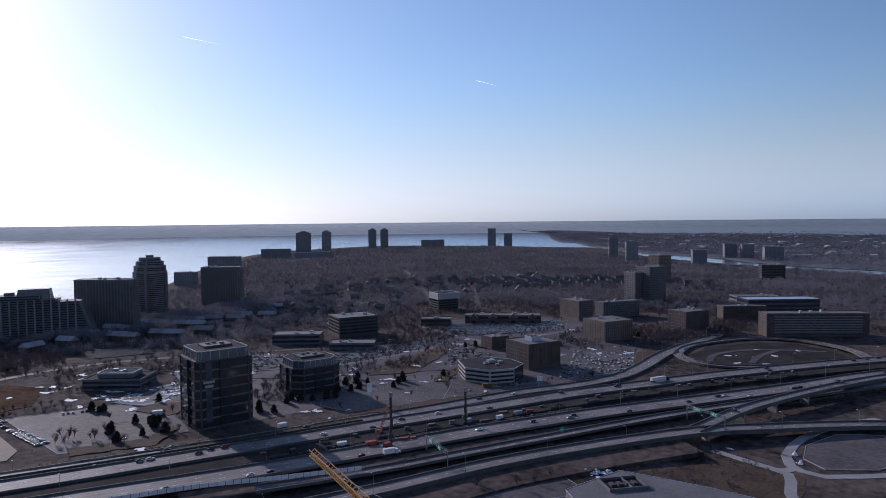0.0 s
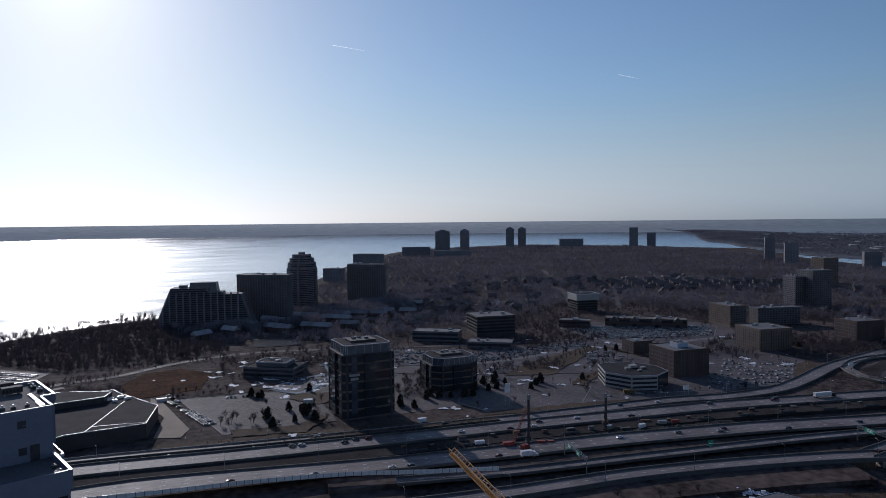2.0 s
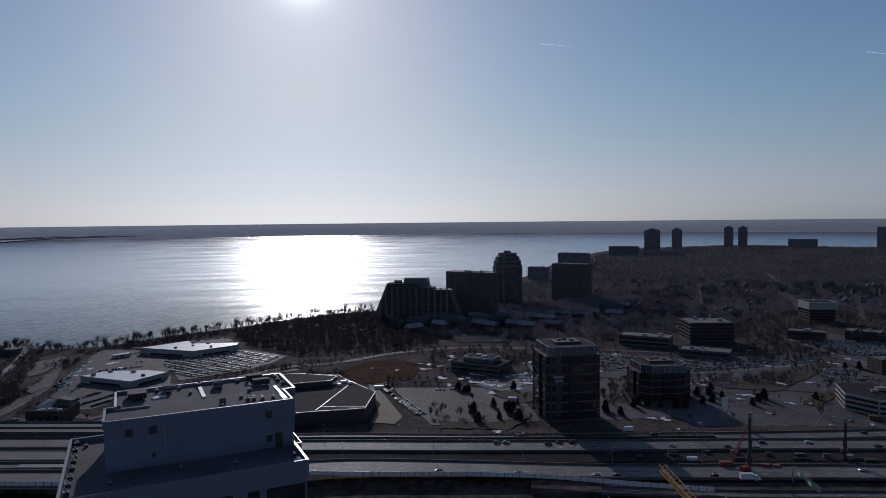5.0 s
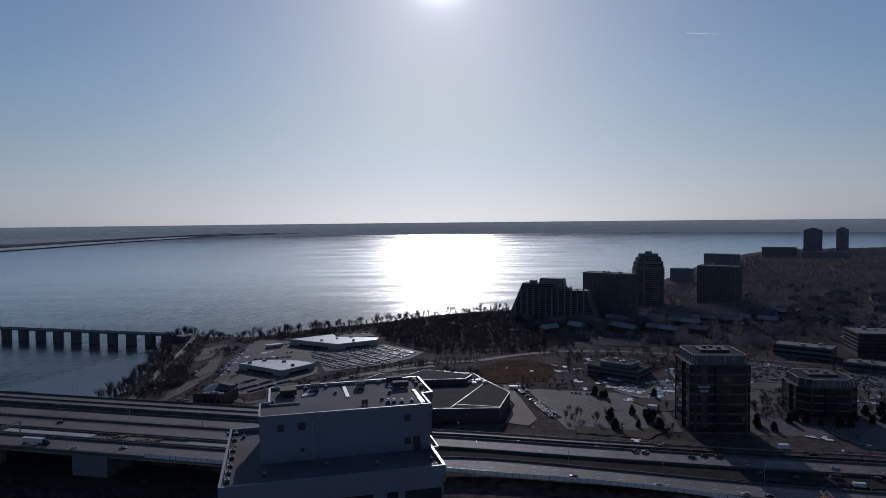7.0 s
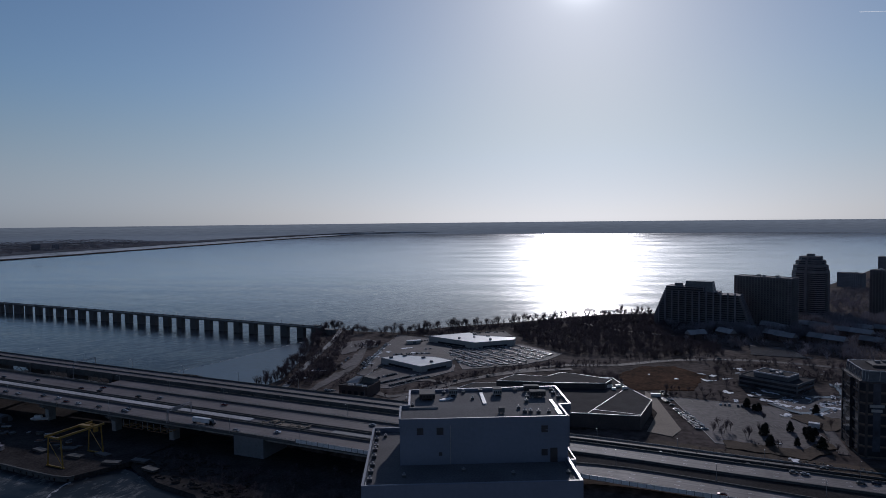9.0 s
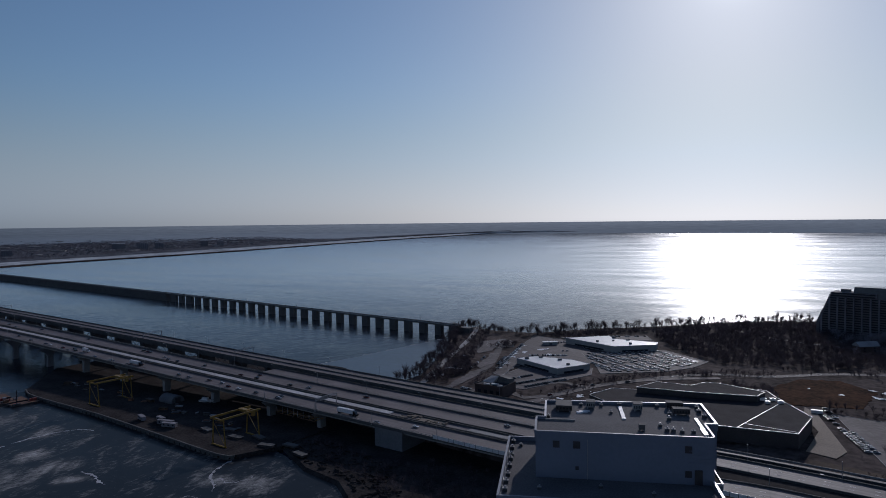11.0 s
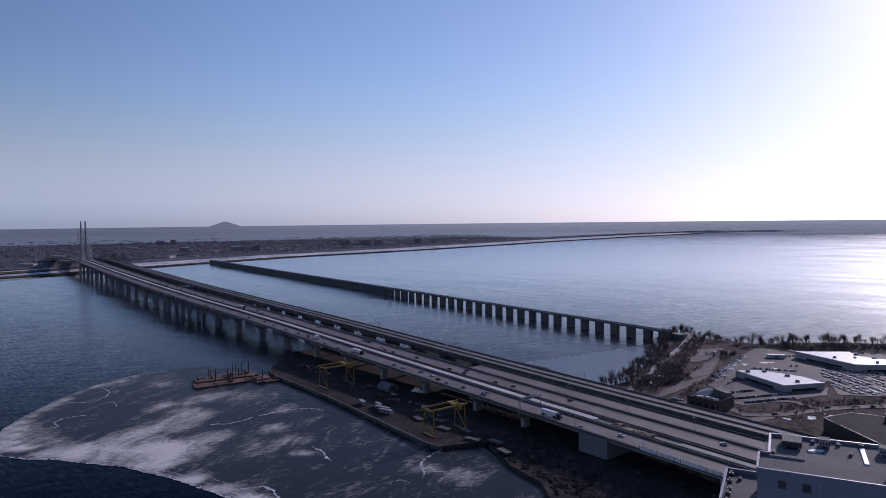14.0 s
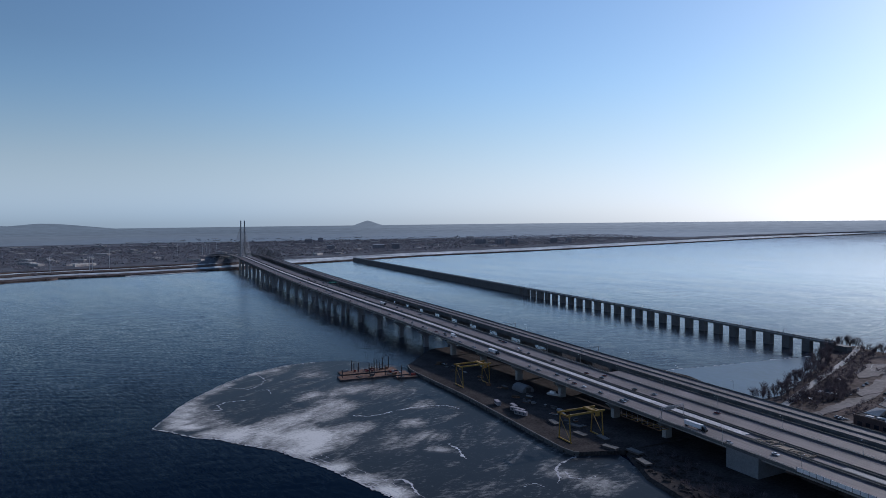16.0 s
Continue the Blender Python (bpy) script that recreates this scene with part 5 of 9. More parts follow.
prism_building("shopping_mall", [(-104, 530), (-91, 556), (-66, 560), (-59, 587), (-27, 585), (-23, 595), (26, 593), (32, 573), (52, 525), (40, 481), (-7, 481), (-39, 464)], 17, "darkwall", "darkroof", "low dark building with angled roof and pale metal edges")
prism_building("car_depot", [(-183, 790), (-138, 822), (-127, 803), (-78, 796), (-78, 781), (-121, 755)], 14, "cream", "depotroof", "low depot with a pale flat roof")
prism_building("car_depot", [(-205, 662), (-189, 678), (-150, 674), (-129, 660), (-154, 628)], 13, "cream", "depotroof", "low showroom with a pale flat roof")
# terraced apartment house: one storey slab after another, stepping in on one side and sloping on the other
ang = math.degrees(math.atan2(929 - 972, 212 - 99))
terr = thing("terraced_apartments", pose(99, 972, 7, 0, 0, ang), "large terraced dark brick apartment building with a glass penthouse", "building")
for k in range(18):
    zz = k * 3.0
    ul, ur = 0 + max(0, zz - 14) * 0.42, 124 - max(0, zz - 6) * 0.36
    if zz > 43:
        ur = min(ur, 84 if zz < 47 else 66)
    part("storey", MB().box((ul + ur) / 2, 16 - 0.08 * k, zz, zz + 3.0, ur - ul, 30 - 0.3 * k), M["shorebrick"], terr)
    tagged(part("window_panes", MB().box((ul + ur) / 2, 1 + 0.07 * k - 0.05, zz + 0.9, zz + 2.4, (ur - ul) * 0.94, 0.2), M["glass"], terr), kind="stuff")
    part("terrace_edge", MB().box(ur - 0.7, 9, zz + 2.4, zz + 3.5, 1.4, 17), M["hazeblock"], terr)
    part("balcony", MB().box((ul + ur) / 2, 0.4 + 0.07 * k, zz, zz + 1.0, (ur - ul) * 0.97, 1.6), M["grey"], terr)
for u in range(6, 112, 9):
    hz_ = min(48.0, (124 - u) / 0.36 + 4, u / 0.42 + 11)
    part("party_wall", MB().box(u, 0.5, 0, hz_, 1.6, 3.6), M["hazeblock"], terr)
part("penthouse", MB().box(58, 15, 48, 61.5, 38, 20, 0, 0.88), M["blueglass"], terr)
part("roof_box", MB().box(30, 15, 54, 57.5, 10, 8), M["grey"], terr)


# ---- parking lots, fields, snow ----
lot("yard", [(168, 448), (262, 440), (300, 402), (400, 374), (520, 356), (632, 396), (700, 520), (762, 592), (720, 680), (600, 712), (560, 700), (540, 612), (340, 604), (262, 610), (240, 560), (190, 520)], "worn asphalt ground between the offices and shops")
lot("parking_lot", [(72, 575), (152, 556), (161, 467), (136, 447), (86, 462)], "asphalt car park with a few cars")
lot("parking_lot", [(288, 483), (342, 494), (384, 431), (341, 394), (271, 413), (262, 447)], "large almost empty asphalt car park")
lot("parking_lot", [(388, 400), (448, 378), (535, 352), (614, 392), (577, 452), (520, 470), (515, 560), (473, 558), (440, 470), (384, 440)], "asphalt car park round the brick offices")
lot("parking_lot", [(557, 679), (677, 663), (740, 589), (676, 542), (557, 587)], "busy asphalt car park before the shops")
lot("parking_lot", [(362, 620), (528, 603), (501, 560), (337, 560)], "asphalt car park between the offices")
lot("parking_lot", [(-154, 740), (-100, 776), (-70, 788), (-22, 740), (-36, 706), (-60, 678), (-116, 648), (-130, 690)], "depot car park full of cars")
lot("parking_lot", [(-204, 604), (-196, 645), (-128, 668), (-124, 640), (-168, 564), (-186, 566)], "small car park full of cars")
lot("parking_lot", [(-232, 830), (-186, 815), (-150, 760), (-125, 690), (-190, 700), (-203, 650), (-202, 606), (-214, 612), (-226, 690)], "worn asphalt yard with cars and piles of snow")
lot("parking_lot", [(439, 161), (477, 156), (496, 135), (450, 112), (425, 118), (405, 138), (414, 153)], "empty fenced asphalt car park")
lot("parking_lot", [(208, 283), (292, 240), (280, 205), (200, 250)], "asphalt car park behind a hedge")
lot("field", [(33, 650), (60, 690), (92, 694), (113, 659), (95, 600), (40, 592)], "patch of rusty orange-brown grass", "rustgrass")
lot("parking_lot", [(160, 540), (215, 525), (262, 560), (240, 600), (175, 596), (150, 575)], "worn asphalt yard with wet snow")
lot("parking_lot", [(262, 600), (330, 570), (345, 640), (290, 690)], "asphalt car park beside bare trees")
lot("parking_lot", [(-278, 775), (-262, 792), (-244, 780), (-236, 750), (-250, 735), (-266, 742)], "gravel yard with thin snow", "road")
lot("parking_lot", [(-160, 850), (-100, 875), (-88, 845), (-135, 830), (-180, 812), (-200, 830)], "asphalt strip behind the depot")
lot("forecourt", [(44, 478), (60, 470), (68, 486), (60, 572), (53, 590), (50, 562), (56, 525)], "brown paved forecourt beside the low building", "paving")
lot("building_plot", [(40, 445), (95, 430), (190, 405), (300, 385), (380, 372), (345, 392), (262, 408), (130, 440), (78, 452), (44, 462)], "strip of bare ground with rubble beside the highway", "dirt")
lot("field", [(322, 205), (392, 180), (384, 140), (345, 128), (322, 150)], "patch of dead brown grass below the ramp", "dirt", 7.12)
lot("field", [(640, 350), (700, 362), (765, 335), (785, 298), (765, 255), (735, 228), (690, 248), (640, 280), (622, 318)], "bare dark ground inside the loop road", "quay", 7.12)
lot("building_plot", [(180, 365), (260, 345), (400, 305), (395, 296), (330, 312), (180, 352)], "works strip between the carriageways", "quay", 9.2)
lot("yard", [(-282, 770), (-266, 782), (-252, 722), (-260, 696), (-272, 716)], "worn asphalt yard above the bay")
lot("yard", [(-250, 704), (-240, 708), (-228, 660), (-233, 628), (-242, 640), (-243, 676)], "worn asphalt yard above the bay")
lot("yard", [(-236, 556), (-237, 612), (-226, 640), (-226, 582), (-230, 546)], "worn asphalt lane above the bay")
lot("wet_yard", [(178, 765), (236, 752), (226, 812), (188, 818)], "wet asphalt court between bare trees", "wet")
lot("wet_yard", [(206, 560), (236, 562), (232, 640), (214, 642)], "wet pale court beside the glass office", "wet")
for w_ in ([(136, 588, 7.55), (150, 586, 7.55), (166, 586, 7.55), (186, 592, 7.55), (212, 596, 7.55)], [(146, 568, 7.58), (152, 556, 7.58), (161, 543, 7.58), (172, 546, 7.58), (186, 560, 7.58)]):
    place_mesh("wet_lane", ribbon(MB(), smooth_line(w_, 4), -2.6, 2.6, -0.4, 0), M["wet"], "wet lane of melting snow shining in the sun", "lane", kind="structure")
for pts in ([(346, 505), (384, 484), (430, 512), (512, 563), (505, 572), (440, 552), (376, 526)], [(384, 436), (392, 444), (440, 470), (436, 478), (392, 460), (376, 446)], [(262, 408), (300, 396), (372, 378), (384, 384), (340, 398), (272, 414)], [(150, 528), (164, 540), (196, 526), (200, 512), (166, 500)], [(560, 352), (622, 378), (640, 400), (616, 396), (556, 362)], [(514, 470), (524, 476), (522, 560), (514, 556)], [(90, 452), (136, 438), (160, 462), (156, 476), (138, 456), (92, 468)]):
    lot("verge", pts, "verge of dead brown grass between the car parks", "dirt")
rs = random.Random(5)


def blob(cx, cy, r, z, squash=0.5, n=26, seed=0):
    q = random.Random(seed)
    a0 = q.uniform(0, 3)
    pts = []
    for i in range(n):
        a = 2 * math.pi * i / n
        k = r * (0.66 + 0.24 * math.sin(2 * a + 5 * a0) + 0.16 * math.sin(5 * a + a0) + q.uniform(-0.08, 0.08))
        x, y = k * math.cos(a), k * math.sin(a) * squash
        pts.append((cx + x * math.cos(a0) - y * math.sin(a0), cy + x * math.sin(a0) + y * math.cos(a0)))
    return MB().prism(pts, z - 0.2, z)


def tatters(cx, cy, r, z, seed):
    """Old snow that has melted to a cluster of torn flakes."""
    q = random.Random(seed)
    a0 = q.uniform(0, 3.14)
    mb = MB()
    for k in range(int(5 + 3.2 * r)):
        u, v = q.gauss(0, r * 0.5), q.gauss(0, r * 0.22)
        x, y = cx + u * math.cos(a0) - v * math.sin(a0), cy + u * math.sin(a0) + v * math.cos(a0)
        w = q.uniform(0.25, 0.5) * min(r, 5) * q.uniform(0.3, 1.0)
        pts = [(x + w * q.uniform(0.5, 1.2) * math.cos(a), y + w * q.uniform(0.5, 1.2) * math.sin(a)) for a in [6.283 * i / 7 for i in range(7)]]
        mb.prism(pts, z - 0.2, z + 0.004 * k)
    return mb


SNOW_BY_OFFICES = [(160, 560, 14), (176, 545, 12), (190, 560, 9), (150, 535, 8), (300, 213, 6), (308, 218, 5), (330, 150, 4), (322, 142, 4), (-200, 745, 9), (-186, 716, 8), (-214, 722, 7), (-178, 700, 5), (62, 655, 3), (84, 640, 4), (580, 420, 8), (608, 400, 7), (596, 440, 9), (220, 640, 12), (240, 560, 10), (270, 590, 12), (300, 560, 9), (-262, 620, 6), (-270, 680, 5)]
SNOW_BY_RAMPS = [(640, 300, 6), (668, 322, 7), (700, 290, 6), (720, 318, 5), (655, 280, 5), (745, 285, 6), (404, 151, 3), (399, 190, 4), (330, 590, 14), (420, 520, 6), (150, 690, 9), (120, 600, 7), (420, 1010, 12), (700, 1230, 15), (146, 576, 9), (163, 584, 10), (189, 571, 12)]
SNOW_BY_YARDS = [(122, 571, 6), (203, 581, 9), (-262, 765, 9), (-229, 762, 6), (-226, 736, 6), (-222, 712, 5), (-219, 694, 6), (-215, 660, 4), (-216, 640, 5), (-252, 620, 6), (-258, 590, 5), (-268, 770, 7), (-130, 545, 5), (-118, 560, 6), (-105, 575, 7), (307, 222, 7), (312, 214, 5)]
for i, (x, y, r) in enumerate(SNOW_BY_OFFICES + SNOW_BY_RAMPS + SNOW_BY_YARDS):
    place_mesh("snow_patch", tatters(x, y, r * 0.75, 7.42, i), M["snow"], "thin patch of old grey snow", "snow", "snow patches", "structure")
RAMP_STREETS = [("street", [(389, 196, 7.2), (386, 172, 7.2), (385, 159, 7.2), (383, 149, 7.2), (374, 144, 7.2), (356, 137, 7.2), (330, 118, 7.2)], 6),
    ("street", [(526, 147, 9.4), (507, 158, 8.4), (471, 167, 7.5), (437, 167, 7.2), (412, 162, 7.2), (398, 154, 7.2), (393, 146, 7.2), (394, 134, 7.2), (409, 121, 7.2), (432, 104, 7.2)], 6),
    ("street", [(395, 150, 7.2), (388, 152, 7.2), (384, 156, 7.2)], 6)]
BAY_STREETS = [("street", [(-263, 793, 7.25), (-244, 715, 7.25), (-230, 649, 7.25), (-228, 601, 7.25), (-234, 544, 7.25), (-240, 505, 7.25)], 8),
    ("street", [(-185, 560, 7.27), (-160, 537, 7.27), (-140, 552, 7.27), (-105, 606, 7.27), (-60, 645, 7.27), (-10, 668, 7.27)], 8),
    ("street", [(-228, 520, 7.28), (-180, 575, 7.28), (-140, 600, 7.28), (-119, 590, 7.28)], 7)]
LOT_STREETS = [("street", [(160, 452, 7.3), (172, 520, 7.3), (200, 560, 7.3), (240, 600, 7.3)], 7),
    ("street", [(-326, 872, 7.3), (-303, 778, 7.4), (-285, 675, 7.4), (-271, 599, 7.4), (-258, 540, 7.3), (-236, 505, 7.3)], 6),
    ("street", [(700, 830, 7.3), (830, 1010, 7.3), (1000, 1250, 7.3), (1150, 1500, 7.3)], 10),
    ("street", [(760, 790, 7.3), (930, 980, 7.3), (1130, 1220, 7.3)], 8),
    ("street", [(210, 760, 7.3), (190, 850, 7.3), (230, 900, 7.3), (330, 880, 7.3), (430, 820, 7.3)], 7),
    ("street", [(230, 600, 7.25), (300, 540, 7.25), (360, 510, 7.25), (420, 470, 7.25)], 7)]
LOOP_STREETS = [("street", [(628, 322, 7.2), (660, 334, 7.2), (705, 326, 7.2), (735, 300, 7.2), (760, 262, 7.2)], 7), ("street", [(648, 290, 7.2), (690, 300, 7.2), (735, 300, 7.2)], 6.5)]
for k_, (nm, pts, w) in enumerate(RAMP_STREETS + BAY_STREETS + LOT_STREETS + LOOP_STREETS):
    road(nm, [(x, y, z + 0.02 * k_) for x, y, z in pts], w, M["asphalt"] if w > 6 else M["concrete"], "narrow local street with worn asphalt", barrier=False, lanes=1, group="streets")

# ---- trees ----
def bare_tree(seed, h, levels=5):
    """Trunk and twigs of a leafless tree with an upswept, fan-shaped crown, as two meshes; the finest twigs are slivers."""
    q = random.Random(seed)
    trunk, twigs = MB(), MB()

    def grow(p, d, ln, r, lev):
        e = p + d * ln
        if lev < 3:
            (trunk if lev < 2 else twigs).beam(p, e, max(r, 0.05), max(r * 0.55, 0.035), 3 if lev else 5)
        else:
            w = d.cross(Vector((q.uniform(-1, 1), q.uniform(-1, 1), 0.3))).normalized() * (0.042 if lev == 3 else 0.026)
            twigs.add([p - w, p + w, e], [(0, 1, 2)])
        if lev >= levels:
            return
        for _ in range(3 if lev else 7):
            a = q.uniform(0, 2 * math.pi)
            side = Vector((math.cos(a), math.sin(a), 0))
            nd = (d * q.uniform(0.85, 1.2) + side * q.uniform(0.22, 0.62) + Vector((0, 0, 0.22))).normalized()
            grow(p + d * ln * q.uniform(0.25 if lev else 0.4, 1.0), nd, ln * q.uniform(0.7, 0.95), r * 0.52, lev + 1)
    grow(Vector((0, 0, -0.3)), Vector((q.uniform(-.08, .08), q.uniform(-.08, .08), 1)).normalized(), h * 0.25, h * 0.013, 0)
    return trunk, twigs


def conifer(seed, h):
    """A bushy pine: a broad uneven crown of needle sprays on several limbs."""
    q = random.Random(seed)
    crown = MB()
    limbs = []
    for k in range(44):
        t = (k + 0.5) / 44
        a = k * 2.4 + q.uniform(-0.5, 0.5)
        r = h * 0.34 * (1 - t) ** 0.55 * q.uniform(0.55, 1.15)
        limbs.append(Vector((math.cos(a) * r, math.sin(a) * r, h * (0.07 + 0.86 * t))))
    for c in limbs:
        size = h * q.uniform(0.08, 0.15)
        for _ in range(22):
            d = Vector((q.gauss(0, 1), q.gauss(0, 1), q.gauss(0.2, 0.8))).normalized()
            p = c + d * size * q.uniform(0.3, 1.3)
            u = Vector((q.gauss(0, 1), q.gauss(0, 1), q.gauss(0, 0.6))).normalized()
            w = d.cross(u).normalized() * size * 0.34
            e = u * size * q.uniform(0.7, 1.2)
            crown.add([p - w, p + e, p + w, p - e * 0.7], [(0, 1, 2, 3)])
    return MB().beam((0, 0, -0.3), (0, 0, h * 0.9), h * 0.022, 0.03, 5), crown


def tree_kinds(maker, name, count, h, mat_t, mat_c):
    out = []
    for i in range(count):
        a, b = maker(40 + i, h)
        out.append((a.mesh(name + "_trunk", M[mat_t]), b.mesh(name + "_crown", M[mat_c])))
    return out


BARE = tree_kinds(bare_tree, "bare", 5, 12.0, "bark", "brushtwig")
CONI = tree_kinds(conifer, "conifer", 3, 12.0, "bark", "needle")


def plant(kinds, x, y, z, s, label, group, q):
    a, b = q.choice(kinds)
    ob = thing("tree", Matrix.LocRotScale((x, y, z), Euler((0, 0, q.uniform(0, 6.28))), (s, s, s * q.uniform(0.85, 1.15))), label, "tree", group)
    part("trunk", a, None, ob)
    part("crown", b, None, ob)


q = random.Random(11)
SHORE = smooth_line([(-352, 842, 0), (-330, 862, 0), (-300, 846, 0), (-240, 844, 0), (-180, 898, 0), (-81, 962, 0), (-14, 1018, 0), (52, 1054, 0), (104, 1068, 0)], 5)
for i in range(90):
    p, _ = along(SHORE, q.uniform(0, length(SHORE)))
    plant(BARE, p.x + q.uniform(-4, 4), p.y + q.uniform(-9, 3), 6.8, q.uniform(0.85, 1.7), "tall leafless tree on the lake shore", "shore trees", q)
BAY = smooth_line([(-286, 545, 0), (-284, 590, 0), (-296, 650, 0), (-312, 723, 0), (-338, 800, 0), (-350, 838, 0)], 5)
for i in range(60):
    p, _ = along(BAY, q.uniform(0, length(BAY)))
    plant(BARE, p.x + q.uniform(-3, 12), p.y + q.uniform(-4, 4), 6.8, q.uniform(0.8, 1.5), "leafless tree on the steep bay shore", "bay trees", q)
for x, y in ((117, 460), (135, 466), (146, 476), (149, 462), (122, 466), (128, 548), (173, 545), (195, 632), (190, 625), (320, 488), (313, 469), (326, 480), (358, 467), (338, 456), (350, 462), (513, 536), (505, 545), (219, 461), (222, 470), (228, 455), (288, 483), (296, 478), (304, 470), (310, 490), (265, 465), (258, 472), (252, 480), (246, 470),
             (128, 552), (132, 546), (121, 486), (124, 490), (143, 497), (152, 486), (148, 492), (156, 490), (215, 520), (210, 512), (285, 462), (275, 460), (330, 500), (395, 455), (440, 440), (450, 450), (700, 450), (590, 480)):
    plant(CONI, x + q.uniform(-2, 2), y + q.uniform(-2, 2), 6.9, q.uniform(0.4, 0.72), "dark brownish conifer by a car park", "conifers", q)
LOT_TREES = [(68, 582), (76, 588), (84, 592), (90, 592), (98, 590), (106, 586), (114, 582), (94, 497), (99, 490), (110, 478), (89, 485), (95, 478), (109, 479), (118, 490), (100, 492), (170, 470), (176, 485), (165, 500), (420, 480), (440, 495), (460, 510), (340, 520), (350, 530), (360, 540), (375, 552), (395, 560), (410, 570), (425, 580), (-210, 640)]
RAMP_TREES = [(-215, 650), (-160, 530), (-140, 560), (-125, 600), (-80, 640), (-60, 655), (-40, 662), (-20, 668), (10, 676), (-100, 615), (620, 420), (640, 410), (600, 430), (700, 430), (720, 420), (730, 440), (700, 410), (820, 380), (850, 370), (880, 350), (900, 330), (810, 400), (690, 390), (280, 232), (260, 240), (240, 252), (270, 236), (380, 190), (372, 196), (440, 185)]
for x, y in LOT_TREES + RAMP_TREES:
    plant(BARE, x + q.uniform(-3, 3), y + q.uniform(-3, 3), 7, q.uniform(0.6, 1.0), "small leafless street tree", "street trees", q)



def grove(name, spots, q, label, lo, hi, z=7.0):
    """Many small leafless trees joined into one object."""
    kinds = []
    for sd in range(5):
        a, b = bare_tree(90 + sd, 12.0, 4)
        k = len(a.v)
        kinds.append((np.array([tuple(p) for p in a.v + b.v]), a.f + [tuple(i + k for i in f) for f in b.f]))
    vs, fs, n = [], [], 0
    for x, y in spots:
        v, f = q.choice(kinds)
        t, k = q.uniform(0, 6.28), q.uniform(lo, hi) / 12
        c, s_ = math.cos(t) * k, math.sin(t) * k
        vs.append(np.stack([v[:, 0] * c - v[:, 1] * s_ + x, v[:, 0] * s_ + v[:, 1] * c + y, v[:, 2] * k + z], 1))
        fs += [tuple(i + n for i in g) for g in f]
        n += len(v)
    me = bpy.data.meshes.new(name)
    me.from_pydata(np.concatenate(vs).tolist(), [], fs)
    me.materials.append(M["brushtwig"])
    return tagged(new(name, me), label, "trees", kind="stuff")


spots = []
for i in range(80):
    p, h_ = along(CITY, q.uniform(20, 420))
    n_ = Vector((-math.sin(radians(h_)), math.cos(radians(h_)), 0)) * q.choice((-9, -7, 7, 10, 14))
    spots.append((p.x + n_.x, p.y + n_.y))
grove("street_grove", spots, q, "small leafless trees along the street", 5, 8)
spots = []
for i in range(190):
    p, _ = along(SHORE, q.uniform(0, length(SHORE)))
    spots.append((p.x + q.uniform(-4, 4), p.y + q.uniform(-10, 2)))
for i in range(60):
    p, _ = along(BAY, q.uniform(0, length(BAY)))
    spots.append((p.x + q.uniform(-4, 10), p.y + q.uniform(-4, 4)))
grove("shore_grove", spots, q, "crowded leafless trees along the shore", 8, 18, 6.6)

# woods: thousands of leafless crowns in one object
KEEP = [(cx, cy, 0.62 * math.hypot(w, d)) for _, cx, cy, w, d, *_ in OFFICES]
for (x0, y0), (x1, y1), n_ in (((700, 830), (1150, 1500), 60), ((770, 800), (1130, 1220), 40), ((480, 800), (760, 1180), 24), ((860, 560), (1120, 1000), 30), ((210, 760), (190, 850), 8)):
    KEEP += [(x0 + (x1 - x0) * k / n_, y0 + (y1 - y0) * k / n_, 7) for k in range(n_ + 1)]   # streets stay open
KEEP += [(232, 846, 24), (276, 836, 24), (174, 858, 16), (136, 842, 14), (200, 790, 24), (242, 918, 20), (294, 936, 20), (324, 888, 20), (360, 918, 20), (400, 908, 16), (443, 892, 16), (494, 970, 16)]   # clearings round the terraces


def scatter(poly, count, q, near=None):
    xs, ys = [p[0] for p in poly], [p[1] for p in poly]
    out = []
    while len(out) < count:
        x, y = q.uniform(min(xs), max(xs)), q.uniform(min(ys), max(ys))
        if not inside(x, y, poly):
            continue
        if near and q.random() > near / max(near, math.hypot(x, y)):
            continue
        if any(abs(x - a) < r and abs(y - b) < r for a, b, r in KEEP):
            continue
        out.append((x, y))
    return out


def clump(q, n=64, thin=1.0):
    """Offsets of one leafless crown: fine twigs that fan up and out from a short trunk."""
    tris = []
    for _ in range(n):
        a, low = q.uniform(0, 6.283), q.uniform(0.12, 0.6)
        lean, ln = q.uniform(0.15, 1.15), q.uniform(0.22, 0.46)
        dx, dy, dz = math.cos(a) * math.sin(lean), math.sin(a) * math.sin(lean), math.cos(lean)
        r0 = q.uniform(0.0, 0.26) * (1 - abs(low - 0.4))
        w = q.uniform(0.010, 0.026) * thin
        bx, by, bz = math.cos(a) * r0, math.sin(a) * r0, low
        t = q.uniform(0, 3.14)
        wx, wy, wz = w * math.cos(t), w * math.sin(t), w * 0.5
        tris += [(bx - wx, by - wy, bz - wz), (bx + wx, by + wy, bz + wz), (bx + dx * ln, by + dy * ln, bz + dz * ln)]
    tris += [(-0.025, 0, 0), (0.025, 0, 0), (0, 0, 0.7), (0, -0.025, 0), (0, 0.025, 0), (0, 0, 0.7)]
    return np.array(tris)


